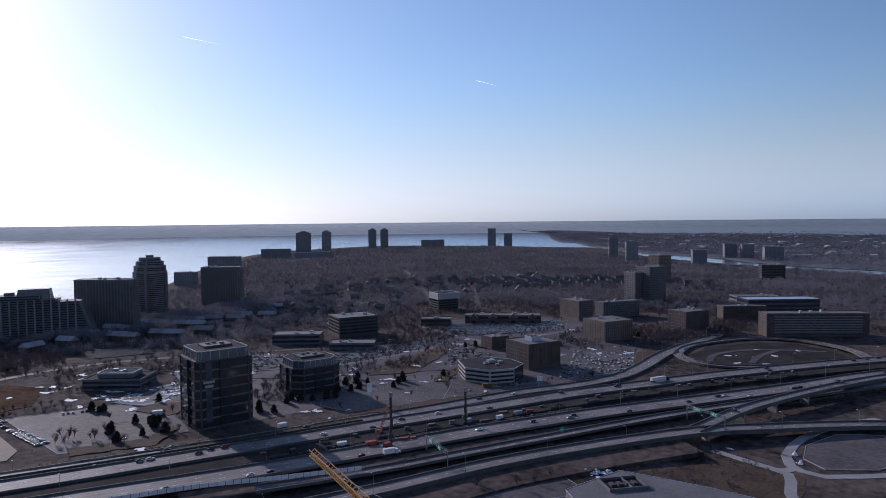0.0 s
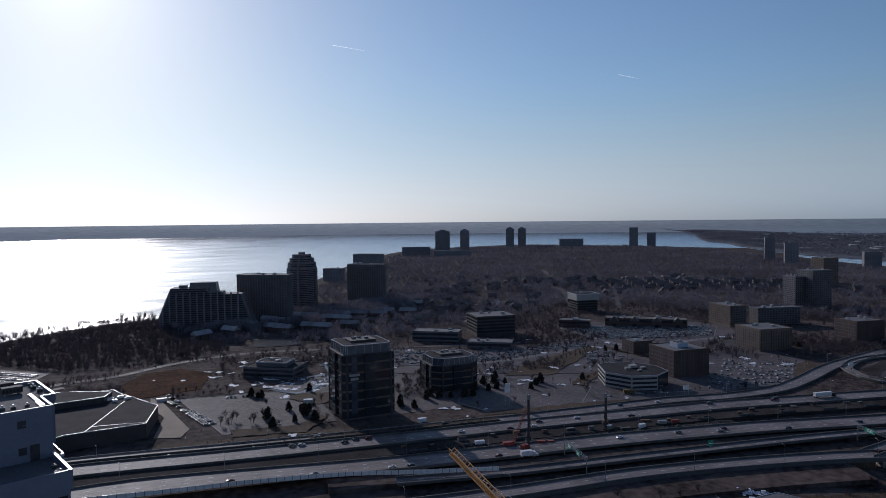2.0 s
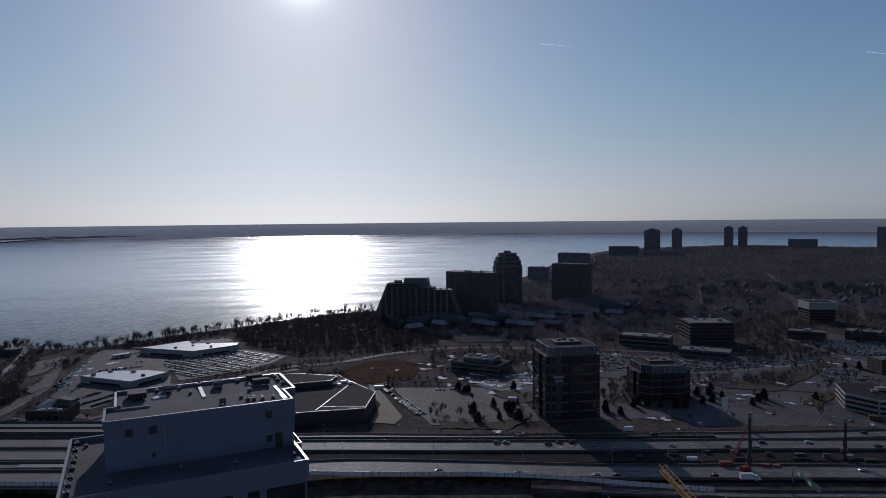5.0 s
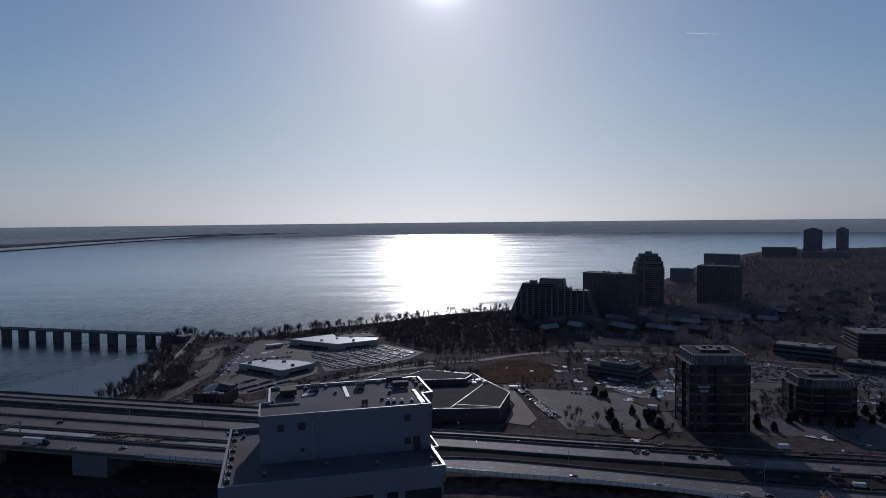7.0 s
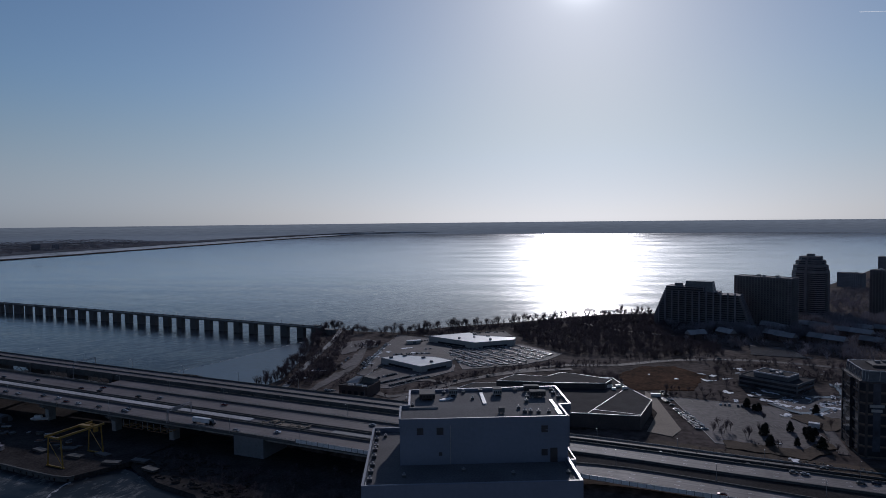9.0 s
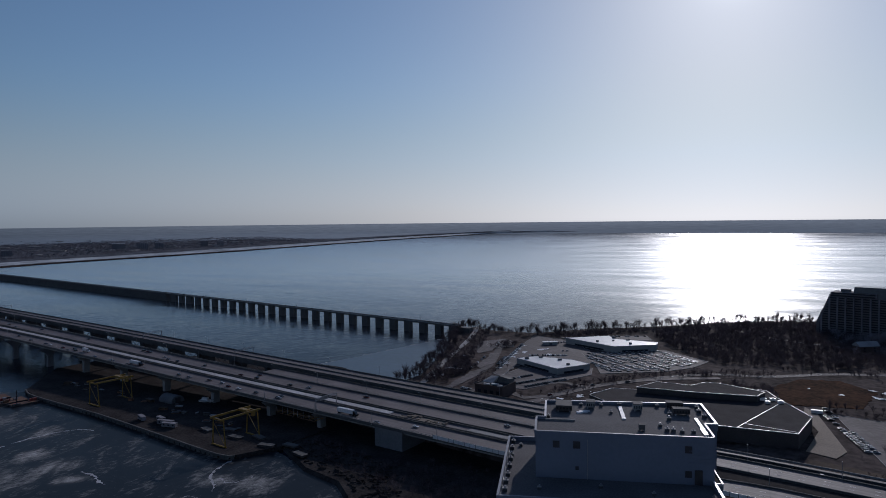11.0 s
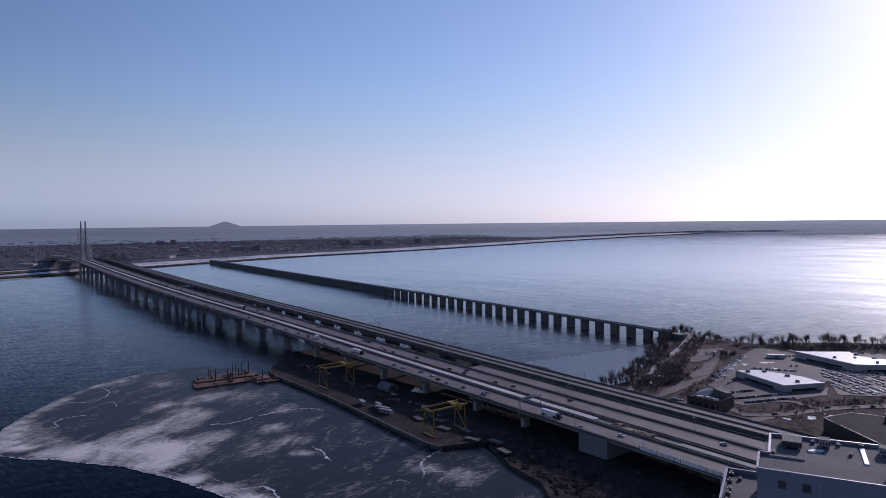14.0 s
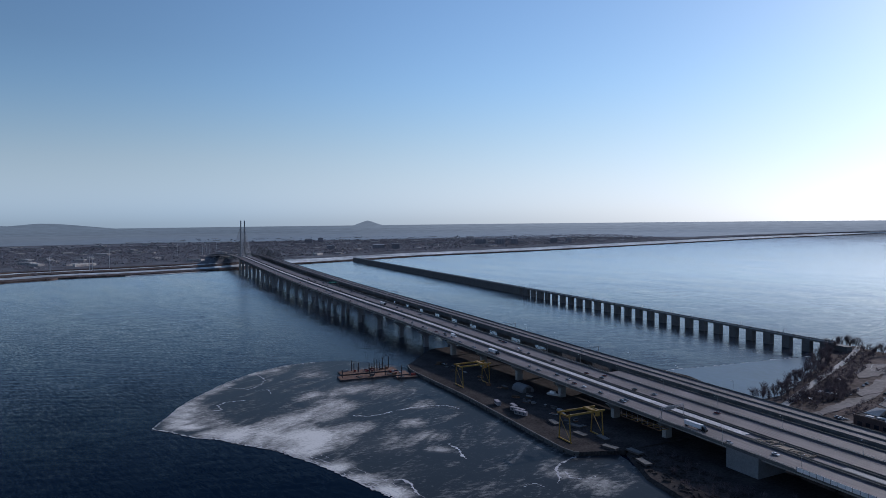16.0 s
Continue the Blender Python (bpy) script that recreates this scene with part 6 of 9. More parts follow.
def woods(name, spots, q, label, hmin=8, hmax=14, material="twig", z=7.0, spread=1.0, twigs=64, thin=0.8):
    kinds = [clump(q, twigs, thin) for _ in range(12)]
    blocks = []
    for x, y in spots:
        k = q.choice(kinds)
        h, a = q.uniform(hmin, hmax), q.uniform(0, 6.283)
        c, s = math.cos(a), math.sin(a)
        b = k * (h * spread, h * spread, h)
        b = np.stack([b[:, 0] * c - b[:, 1] * s + x, b[:, 0] * s + b[:, 1] * c + y, b[:, 2] + z], 1)
        blocks.append(b)
    v = np.concatenate(blocks)
    r = np.hypot(v[:, 0], v[:, 1])
    if r.max() > R_FLAT:
        k = np.where(r > R_FLAT, (R_FLAT + R_RIM * (1 - np.exp(-(r - R_FLAT) / R_RIM))) / np.maximum(r, 1), 1)
        v = np.stack([v[:, 0] * k, v[:, 1] * k, EYE_Z + (v[:, 2] - EYE_Z) * k], 1)
    me = bpy.data.meshes.new(name)
    n = len(v)
    me.vertices.add(n)
    me.vertices.foreach_set("co", v.ravel())
    me.loops.add(n)
    me.loops.foreach_set("vertex_index", np.arange(n))
    me.polygons.add(n // 3)
    me.polygons.foreach_set("loop_start", np.arange(0, n, 3))
    me.materials.append(M[material])
    me.update()
    return tagged(new(name, me), label, "woods", kind="stuff")


MAIN_WOOD = [(120, 830), (200, 770), (300, 730), (420, 770), (600, 790), (680, 850), (760, 840), (820, 700), (900, 600), (880, 480), (1000, 400), (1250, 480), (1500, 560), (1750, 700), (2000, 1250), (2450, 1950), (2450, 2450), (2200, 2800), (1500, 2850), (1250, 2600), (760, 1880), (520, 1480), (400, 1280), (300, 1180), (230, 1090), (150, 1050), (110, 1010)]
woods("woods", scatter(MAIN_WOOD, 15500, q, 900), q, "leafless brown woodland among the houses", 8, 15, spread=1.15, twigs=52, thin=0.75)
woods("channel_woods", scatter([(1000, 300), (1130, 150), (1650, 200), (1800, 480), (1880, 740), (1500, 640), (1180, 430), (990, 400)], 2300, q), q, "dense leafless brown woods beside the channel", 8, 15, spread=1.2, twigs=52, thin=0.75)
woods("tower_woods", scatter([(130, 900), (200, 850), (330, 900), (480, 960), (560, 1050), (520, 1080), (420, 1040), (300, 985), (200, 935)], 800, q), q, "tall leafless trees at the foot of the apartment towers", 12, 21, spread=1.0, twigs=70, thin=0.7)
woods("thicket", scatter([(-70, 815), (-95, 905), (-60, 960), (-20, 1000), (60, 1050), (130, 1060), (160, 900), (150, 760), (90, 740), (-5, 735), (-30, 760)], 2000, q), q, "dense dark leafless thicket", 5, 11, twigs=120, thin=0.45, material="brushtwig")
woods("thicket", scatter([(-290, 560), (-262, 560), (-285, 690), (-320, 840), (-345, 840), (-305, 720)], 160, q), q, "leafless scrub on the bank", 3, 6, material="brushtwig")
woods("thicket", scatter([(-10, 600), (36, 600), (30, 640), (-10, 640)], 60, q), q, "leafless saplings behind the low building", 6, 10, material="brushtwig")
woods("thicket", scatter([(-290, 400), (-230, 352), (-170, 320), (-120, 300), (-100, 350), (-200, 372)], 200, q), q, "leafless scrub beneath the bridge end", 3, 7, thin=0.5, z=2.2, material="brushtwig")
woods("thicket", scatter([(560, 470), (700, 400), (800, 390), (900, 300), (960, 330), (900, 420), (760, 480), (680, 540)], 260, q), q, "leafless trees round the offices", 6, 10, material="brushtwig")
grove("office_grove", scatter([(430, 480), (470, 560), (560, 560), (700, 540), (780, 500), (900, 430), (960, 380), (880, 300), (800, 390), (660, 400), (600, 470), (530, 480)], 150, q) + scatter([(330, 540), (420, 500), (560, 600), (560, 700), (480, 770), (360, 730), (300, 640)], 110, q) + scatter([(700, 640), (850, 500), (1000, 440), (1060, 520), (900, 700), (780, 760)], 110, q), q, "leafless trees between offices and shops", 7, 13)
woods("thicket", scatter([(640, 355), (760, 345), (785, 300), (740, 240), (660, 270), (620, 320)], 60, q), q, "scrub inside the loop road", 1, 2, material="brushtwig")
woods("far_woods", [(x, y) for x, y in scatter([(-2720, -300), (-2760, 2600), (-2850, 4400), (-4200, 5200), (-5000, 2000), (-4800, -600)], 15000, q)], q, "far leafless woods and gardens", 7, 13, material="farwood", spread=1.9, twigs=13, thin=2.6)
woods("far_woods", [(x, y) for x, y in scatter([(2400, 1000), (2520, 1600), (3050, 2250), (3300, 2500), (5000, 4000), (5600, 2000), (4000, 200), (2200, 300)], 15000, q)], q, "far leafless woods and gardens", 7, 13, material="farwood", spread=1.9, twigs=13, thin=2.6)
SB = smooth_line(shore_b, 60)
bank_spots = []
for i in range(2600):
    p, h_ = along(SB, q.uniform(1500, length(SB) - 700))
    o_ = q.uniform(8, 170) + (q.random() ** 3) * 300
    bank_spots.append((p.x - math.sin(radians(h_)) * o_, p.y + math.cos(radians(h_)) * o_))
woods("bank_woods", bank_spots, q, "dense leafless woods on the bank past the channel", 9, 16, spread=1.4, twigs=26, thin=1.3)
woods("dyke_scrub", [(x + q.uniform(-25, 25), y + q.uniform(-20, 20)) for x, y in [(p.x - off, p.y) for off in (250, 445, 470) for p in smooth_line([(*d, 0) for d in DYKE[:14]], 14) if off > 400 or p.y < 1000]], q, "leafless trees on the dykes between the canals", 4, 9, z=3.0, spread=1.6)
woods("dyke_scrub", [(x + q.uniform(-5, 45), y + q.uniform(-20, 20)) for x, y in [(p.x - 20, p.y) for p in smooth_line([(*d, 0) for d in DYKE[:8]], 16)]], q, "leafless scrub along the dyke", 3, 6, z=3.0, spread=1.6)

# ---- far towns ----
def town(name, poly, count, q, label, lo=6, hi=11):
    pale, dark = MB(), MB()
    for x, y in scatter(poly, count, q):
        r = q.choice((20, 110, 35)) + q.uniform(-6, 6)
        if q.random() < 0.2:
            b = MB().box(x, y, 5, 6 + q.uniform(5, 10), q.uniform(25, 90), q.uniform(14, 30), r)
            pale.add([bent(*v) for v in b.v], b.f)
        else:
            b = MB().box(x, y, 5, 6 + q.uniform(lo, hi) * 0.7, q.uniform(8, 20), q.uniform(8, 13), r, 0.55)
            dark.add([bent(*v) for v in b.v], b.f)
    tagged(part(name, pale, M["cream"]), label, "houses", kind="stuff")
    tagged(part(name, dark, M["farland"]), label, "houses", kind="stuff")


town("far_town", [(-2760, -300), (-2800, 2600), (-2950, 4400), (-4600, 5200), (-6500, 2000), (-4800, -600)], 1000, q, "far low houses and sheds in haze")
town("far_town", [(2420, 1000), (2560, 1600), (3100, 2250), (3400, 2500), (5600, 4000), (6500, 2000), (4000, 200), (2250, 300)], 1000, q, "far low houses and sheds past the channel")
for x, y, w, h, c in ((-3245, 2786, 90, 42, "grey"), (-3066, 2913, 60, 46, "darkwall"), (-3130, 2850, 80, 44, "grey"), (-2998, 3200, 60, 46, "grey"), (-2950, 3290, 50, 40, "cream"), (-3117, 2053, 60, 38, "darkwall"), (-3196, 1991, 90, 30, "grey"), (-3400, 1800, 60, 26, "grey"), (-4600, 2250, 70, 34, "cream"), (-4700, 2400, 50, 40, "grey")):
    px, py, pz = bent(x, y, 5)
    k = math.hypot(px, py) / math.hypot(x, y)
    building("far_block", px, py, w * k * 0.75, 20 * k, math.degrees(math.atan2(y, x)) + 90, pz + h * k * 0.8, "hazeblock", glass="grey", roof="whiteroof", label= "far-off apartment block above the flat shore", z0=pz, sh=3.4 * k, kind="grid", col=9 * k, units=0, parapet=False, group="far blocks")

# ---- houses among the woods ----
def house_meshes(w, d, h, tiles="shingle"):
    body = MB().box(0, 0, -0.4, h, w, d)
    roof = MB()
    e = 0.5
    vs = [(-w / 2 - e, -d / 2 - e, h - 0.2), (w / 2 + e, -d / 2 - e, h - 0.2), (w / 2 + e, d / 2 + e, h - 0.2), (-w / 2 - e, d / 2 + e, h - 0.2), (-w / 2 - e, 0, h + d * 0.42), (w / 2 + e, 0, h + d * 0.42)]
    roof.add(vs, [(0, 1, 5, 4), (2, 3, 4, 5), (0, 4, 3), (1, 2, 5), (3, 2, 1, 0)])
    win = [MB().box(x, s * (d / 2 + 0.03), z, z + 1.4, 1.6, 0.08) for s in (-1, 1) for x in (-w / 4, w / 4) for z in (1.0, 3.8)]
    chim = MB().box(w * 0.28, 0.6, h, h + d * 0.42 + 1.2, 1.0, 0.8)
    return body.mesh("house_wall", M["brick"]), roof.mesh("house_roof", M[tiles]), [x.mesh("house_window", M["glass"]) for x in win], chim.mesh("house_chimney", M["brick"])


HOUSES = [house_meshes(14, 9, 6), house_meshes(22, 10, 6.5), house_meshes(22, 10, 6.5, "terrace")]


def house(x, y, rot, k, s=1.0):
    """A gabled brick house; kind 2 is a terrace under slate paled by painted sheen."""
    body, roof, win, chim = HOUSES[k]
    ob = thing("house", Matrix.LocRotScale((x, y, 7), Euler((0, 0, radians(rot))), (s, s, s)), "brick house with a dark shingled gable roof among bare trees", "house", "houses in the woods")
    part("wall", body, None, ob)
    r = part("roof", roof, None, ob)
    part("chimney", chim, None, r)
    for w in win[:4]:
        part("window", w, None, ob)
    return ob


for row in range(5):
    for k in range(13):
        house(930 + 34 * k - row * 12 + q.uniform(-4, 4), 1010 - 26 * k + row * 62 + q.uniform(-4, 4), -38 + q.uniform(-5, 5), q.choice((0, 1)), 1.1)
for k in range(34):
    x, y = scatter([(330, 800), (480, 790), (640, 900), (800, 1100), (700, 1400), (500, 1150), (400, 980)], 1, q)[0]
    house(x, y, q.choice((-40, 50, 20)), q.choice((0, 1)))
TERRACES = [(174, 872, -60), (136, 856, 30), (228, 868, -50), (236, 852, -50), (246, 918, -50), (240, 934, -50), (272, 850, -45), (284, 836, -45), (288, 952, -40), (300, 938, -40), (318, 905, -45), (332, 890, -45), (346, 930, -40), (371, 924, -40), (395, 908, -40), (416, 929, -40), (443, 907, -40), (494, 985, -40), (205, 905, -50), (322, 835, -45)]
for x, y, r in TERRACES:
    ob = house(x, y, r, 2, 1.1)
    # the glint of the roof lights is put into their pale colour
    for k in range(5):
        for sy in (-1, 1):
            part("skylight", MB().add([(-9 + 4 * k, sy * 4.2, 7.0), (-7.6 + 4 * k, sy * 4.2, 7.0), (-7.6 + 4 * k, sy * 2.2, 8.75), (-9 + 4 * k, sy * 2.2, 8.75)], [(0, 1, 2, 3)]), M["palecon"], ob, "pale roof light")

# far houses and garden sheds between the trees, too many and too small to tell apart
mbw, mbr = MB(), MB()
for x, y in scatter([(330, 800), (480, 790), (700, 860), (900, 900), (1150, 850), (1300, 1100), (900, 1350), (700, 1400), (500, 1150), (400, 980)], 120, q, 700):
    w, d, h, r = q.uniform(9, 20), q.uniform(8, 11), q.uniform(5, 7), q.choice((-40, 50)) + q.uniform(-6, 6)
    mbw.box(x, y, 6.8, 7 + h, w, d, r)
    c, s_ = math.cos(radians(r)), math.sin(radians(r))
    e = 0.5
    vs = [(-w / 2 - e, -d / 2 - e, h), (w / 2 + e, -d / 2 - e, h), (w / 2 + e, d / 2 + e, h), (-w / 2 - e, d / 2 + e, h), (-w / 2 - e, 0, h + d * 0.4), (w / 2 + e, 0, h + d * 0.4)]
    mbr.add([(x + a * c - b * s_, y + a * s_ + b * c, 7 + z) for a, b, z in vs], [(0, 1, 5, 4), (2, 3, 4, 5), (0, 4, 3), (1, 2, 5), (3, 2, 1, 0)])
tagged(part("house_rows", mbw, M["brick"]), "small brick houses between bare trees", "houses", kind="stuff")
tagged(part("house_roofs", mbr, M["shingle"]), "grey gable roofs between bare trees", "roofs", kind="stuff")
# local streets through the woods
for k_, (nm, pts, w) in enumerate((("street", [(300, 610, 7.26), (360, 560, 7.26), (470, 565, 7.26), (560, 545, 7.26), (680, 530, 7.26), (760, 500, 7.26)], 9), ("street", [(520, 475, 7.26), (540, 540, 7.26), (545, 600, 7.26), (560, 690, 7.26)], 8), ("street", [(860, 560, 7.3), (960, 760, 7.3), (1120, 1000, 7.3), (1350, 1300, 7.3)], 9), ("street", [(480, 800, 7.3), (640, 960, 7.3), (760, 1180, 7.3), (980, 1520, 7.3)], 8), ("street", [(400, 900, 7.32), (640, 960, 7.32), (900, 930, 7.32), (1150, 830, 7.32)], 8), ("street", [(150, 860, 7.3), (60, 900, 7.3), (0, 960, 7.3)], 6), ("street", [(1000, 560, 7.3), (1250, 700, 7.3), (1500, 900, 7.3)], 9))):
    road(nm, [(x, y, z + 0.02 * k_) for x, y, z in pts], w, M["road"], "narrow pale street between bare trees", barrier=False, lanes=1, group="streets")

# ---- vehicles ----
def car_meshes():
    """A car in parts, along +x, wheels on z=0."""
    prof = [(-2.25, 0.35), (2.2, 0.35), (2.28, 0.62), (2.1, 0.82), (1.0, 0.98), (-1.6, 1.0), (-2.2, 0.95), (-2.3, 0.6)]
    body = MB()
    n = len(prof)
    body.add([(x, s * (0.88 if z > 0.9 else 0.92), z) for s in (-1, 1) for x, z in prof], [tuple(range(n)), tuple(range(2 * n - 1, n - 1, -1))] + [(i + n, (i + 1) % n + n, (i + 1) % n, i) for i in range(n)])
    cab = [(0.95, 0.96, 0.84), (-1.65, 0.98, 0.84), (-1.25, 1.42, 0.66), (0.3, 1.43, 0.66)]
    glass = MB().add([(x, s * w, z) for s in (-1, 1) for x, z, w in cab], [(0, 1, 2, 3), (7, 6, 5, 4), (4, 5, 1, 0), (5, 6, 2, 1), (6, 7, 3, 2), (7, 4, 0, 3)])
    roof = MB().box(-0.48, 0, 1.42, 1.47, 1.6, 1.3)
    wheel = MB().beam((0, -0.1, 0), (0, 0.1, 0), 0.33, sides=10)
    rim = MB().beam((0, -0.115, 0), (0, 0.115, 0), 0.2, sides=8)
    lamp = MB().box(0, 0, -0.07, 0.07, 0.12, 0.35)
    return body, glass, roof, wheel, rim, lamp


cb, cg, cr, cw, cri, cl = car_meshes()
BODY = [cb.mesh("car_body", m) for m in CARS]
TOP = [cr.mesh("car_roof", m) for m in CARS]
GLASS, WHEEL, LAMP, TAIL = cg.mesh("car_glass", M["glass"]), cw.mesh("car_wheel", M["rubber"]), cl.mesh("car_lamp", M["lamp"]), cl.mesh("car_tail", M["tail"])


def car(x, y, z, rot, k, where, group, slope=0.0, full=True, wheels=True):
    s = 1.0 if k % 2 else 1.08
    ob = thing("car", Matrix.LocRotScale((x, y, z), Euler((0, slope, radians(rot))), (s, s, s * (1.0 if k % 3 else 1.12))), f"{CAR_NAMES[k % 6]} car {where}", "car", group)
    part("body", BODY[k % 6], None, ob)
    part("window_glass", GLASS, None, ob)
    part("roof_panel", TOP[k % 6], None, ob)
    for wx in (-1.4, 1.4) if wheels else ():
        for wy in (-0.82, 0.82):
            part("wheel", WHEEL, None, ob, m=Matrix.Translation((wx, wy, 0.33)))
    if full:
        for wy in (-0.6, 0.6):
            part("headlight", LAMP, None, ob, m=Matrix.Translation((2.2, wy, 0.68)))
            part("tail_light", TAIL, None, ob, m=Matrix.Translation((-2.22, wy, 0.78)))
    return ob


def drive(line, spots, where, group, flip=False):
    for s, o, k in spots:
        p, h = along(line, s)
        d = Vector((math.cos(radians(h)), math.sin(radians(h)), 0))
        pt = p + Vector((-d.y, d.x, 0)) * o
        p2, _ = along(line, s + 3)
        car(pt.x, pt.y, pt.z + 0.02, h + (180 if flip else 0), k, where, group, full=False)


def lanes(line, n, os_, q, s_min=0, s_max=None):
    L = s_max or length(line)
    return [(q.uniform(s_min, L), q.choice(os_), q.randrange(6)) for _ in range(n)]


drive(FARWAY, lanes(FARWAY, 26, (-5, -1, 3, 6), q, 60), "driving on the pale concrete highway", "highway cars")
drive(NEARWAY, lanes(NEARWAY, 24, (-6, -2, 2), q, 60), "driving on the pale concrete highway", "highway cars", True)
drive(RAMP, lanes(RAMP, 3, (-2, 2), q), "driving on the raised slip road", "highway cars")
drive(RAMP2, lanes(RAMP2, 4, (-2, 2), q), "driving on the flyover ramp", "highway cars")
drive(EXIT, lanes(EXIT, 4, (-2, 2), q), "driving on the curving exit road", "highway cars")
drive(W, lanes(W, 40, (-4, -8, -12), q, 0, 1300), "driving across the new bridge", "bridge cars", True)
drive(W, lanes(W, 34, (-40, -44, -49), q, 0, 1300), "driving across the new bridge", "bridge cars")
drive(CITY, lanes(CITY, 9, (-2, 2), q), "driving on the street behind the lots", "street cars")


def truck(x, y, z, rot, label, long=True):
    ob = thing("truck", pose(x, y, z, 0, 0, rot), label, "truck", "trucks")
    L = 15.0 if long else 7.0
    part("trailer", MB().box(-L / 2 - 1.2, 0, 1.2, 4.1, L, 2.6), M["whiteroof"], ob)
    part("chassis", MB().box(-L / 2 - 0.8, 0, 0.75, 1.15, L, 1.1), M["rubber"], ob)
    cabm = MB()
    cabm.add([(2.6, -1.2, 0.6), (2.6, 1.2, 0.6), (2.6, 1.2, 1.6), (2.6, -1.2, 1.6), (1.5, -1.2, 1.9), (1.5, 1.2, 1.9), (0.9, -1.2, 3.3), (0.9, 1.2, 3.3), (-0.9, -1.2, 3.4), (-0.9, 1.2, 3.4), (-0.9, -1.2, 0.6), (-0.9, 1.2, 0.6)],
             [(0, 1, 2, 3), (3, 2, 5, 4), (4, 5, 7, 6), (6, 7, 9, 8), (8, 9, 11, 10), (10, 11, 1, 0), (0, 3, 4, 6, 8, 10), (11, 9, 7, 5, 2, 1)])
    cabo = part("cab", cabm, CARS[0] if long else CARS[1], ob)
    part("windscreen", MB().add([(1.53, -1.05, 1.98), (1.53, 1.05, 1.98), (0.98, 1.05, 3.15), (0.98, -1.05, 3.15), (1.45, -1.05, 1.98), (1.45, 1.05, 1.98), (0.9, 1.05, 3.15), (0.9, -1.05, 3.15)], [(0, 1, 2, 3), (7, 6, 5, 4), (0, 3, 7, 4), (1, 5, 6, 2)]), M["glass"], cabo)
    for wx in ((1.5, -0.2, -L + 1.2, -L + 0.0) if long else (1.5, -L + 0.8)):
        for wy in (-1.05, 1.05):
            part("wheel", MB().beam((wx, wy - 0.15, 0.5), (wx, wy + 0.15, 0.5), 0.5, sides=10), M["rubber"], ob)
    return ob


for x, y, off, lab, lg in ((-250, 0, 8, "white semi-trailer with a dark cab on the bridge", True), (-520, 0, 9, "white semi-trailer on the bridge", True), (-620, 0, 12, "white box truck on the bridge", False), (-900, 0, 40, "white semi-trailer on the bridge", True)):
    p, h = at_offset(s_at_x(x), off)
    truck(p.x, p.y, p.z + 0.02, h + 180, lab, lg)
truck(236, 314, 10.6, -14, "white box truck on the highway beside the works", False)
p, h = along(FARWAY, 640)
truck(p.x, p.y + 3, p.z + 0.02, h, "white semi-trailer on the far carriageway")


def parked(poly, rot, pitch, row, q, fill, where, group, single=False):
    """Rows of parked cars inside an outline; few: cars of their own, many: one joined object."""
    c, s = math.cos(radians(rot)), math.sin(radians(rot))
    cx, cy = sum(p[0] for p in poly) / len(poly), sum(p[1] for p in poly) / len(poly)
    R = max(math.hypot(x - cx, y - cy) for x, y in poly)
    spots = []
    v = -R
    j = 0
    while v < R:
        u = -R
        while u < R:
            x, y = cx + u * c - v * s, cy + u * s + v * c
            if inside(x, y, poly) and q.random() < fill:
                spots.append((x + q.uniform(-0.3, 0.3), y + q.uniform(-0.5, 0.5), rot + 90 + q.uniform(-6, 6)))
            u += pitch
        v += row[j % len(row)]
        j += 1
    if single:
        for x, y, r in spots:
            car(x, y, 6.9, r, q.choice((0, 0, 1, 2, 3, 3, 5)), where, group, full=False, wheels=False)
        return
    mb = MB()
    for x, y, r in spots:
        cc, ss = math.cos(radians(r)), math.sin(radians(r))
        for src in (cb, cg):
            mb.add([(x + a * cc - b * ss, y + a * ss + b * cc, 6.85 + h) for a, b, h in src.v], src.f)
    tagged(part("parked_cars", mb, PARKED), where, "cars", kind="stuff")


parked([(-150, 740), (-100, 772), (-72, 782), (-28, 738), (-40, 712), (-62, 684), (-112, 655), (-128, 680)], -45, 2.8, (5.2, 9.0), q, 0.72, "rows of parked cars packed into the depot yard", "")
parked([(557, 679), (677, 663), (735, 592), (676, 545), (560, 590)], -40, 2.7, (5.3, 8.0), q, 0.85, "rows of parked cars before the shops", "")
parked([(345, 612), (520, 600), (500, 565), (345, 565)], -40, 2.8, (5.5, 9.0), q, 0.6, "parked cars between the offices", "")
def car_row(a, b, pitch, turn, where, fill=0.95):
    """One row of parked cars from a to b, each turned by the angle against the row."""
    a, b = Vector((*a, 7.2)), Vector((*b, 7.2))
    n = int((b - a).length / pitch)
    h = math.degrees(math.atan2(b.y - a.y, b.x - a.x))
    for i in range(n):
        if q.random() < fill:
            p = a.lerp(b, (i + 0.5) / n)
            car(p.x, p.y, p.z - 0.3, h + turn + q.uniform(-4, 4), q.choice((0, 0, 1, 2, 2, 3, 3, 5)), where, "parked cars", full=False, wheels=False)


car_row((71, 540), (81, 486), 2.9, 70, "parked in the car park by the low building", 0.8)
car_row((77, 532), (86, 484), 2.9, 70, "parked in the car park by the low building", 0.6)
car_row((64, 575), (70, 548), 2.9, 70, "parked in the car park by the low building", 0.6)
car_row((67, 590), (72, 562), 2.9, 70, "parked in the car park by the low building", 0.6)
car_row((100, 560), (140, 551), 3.0, 90, "parked at the far edge of the lot", 0.35)
car_row((-230, 768), (-216, 640), 3.8, 75, "parked on the snowy yard edge", 0.8)
car_row((-194, 590), (-176, 619), 2.9, 70, "parked beside the showroom")
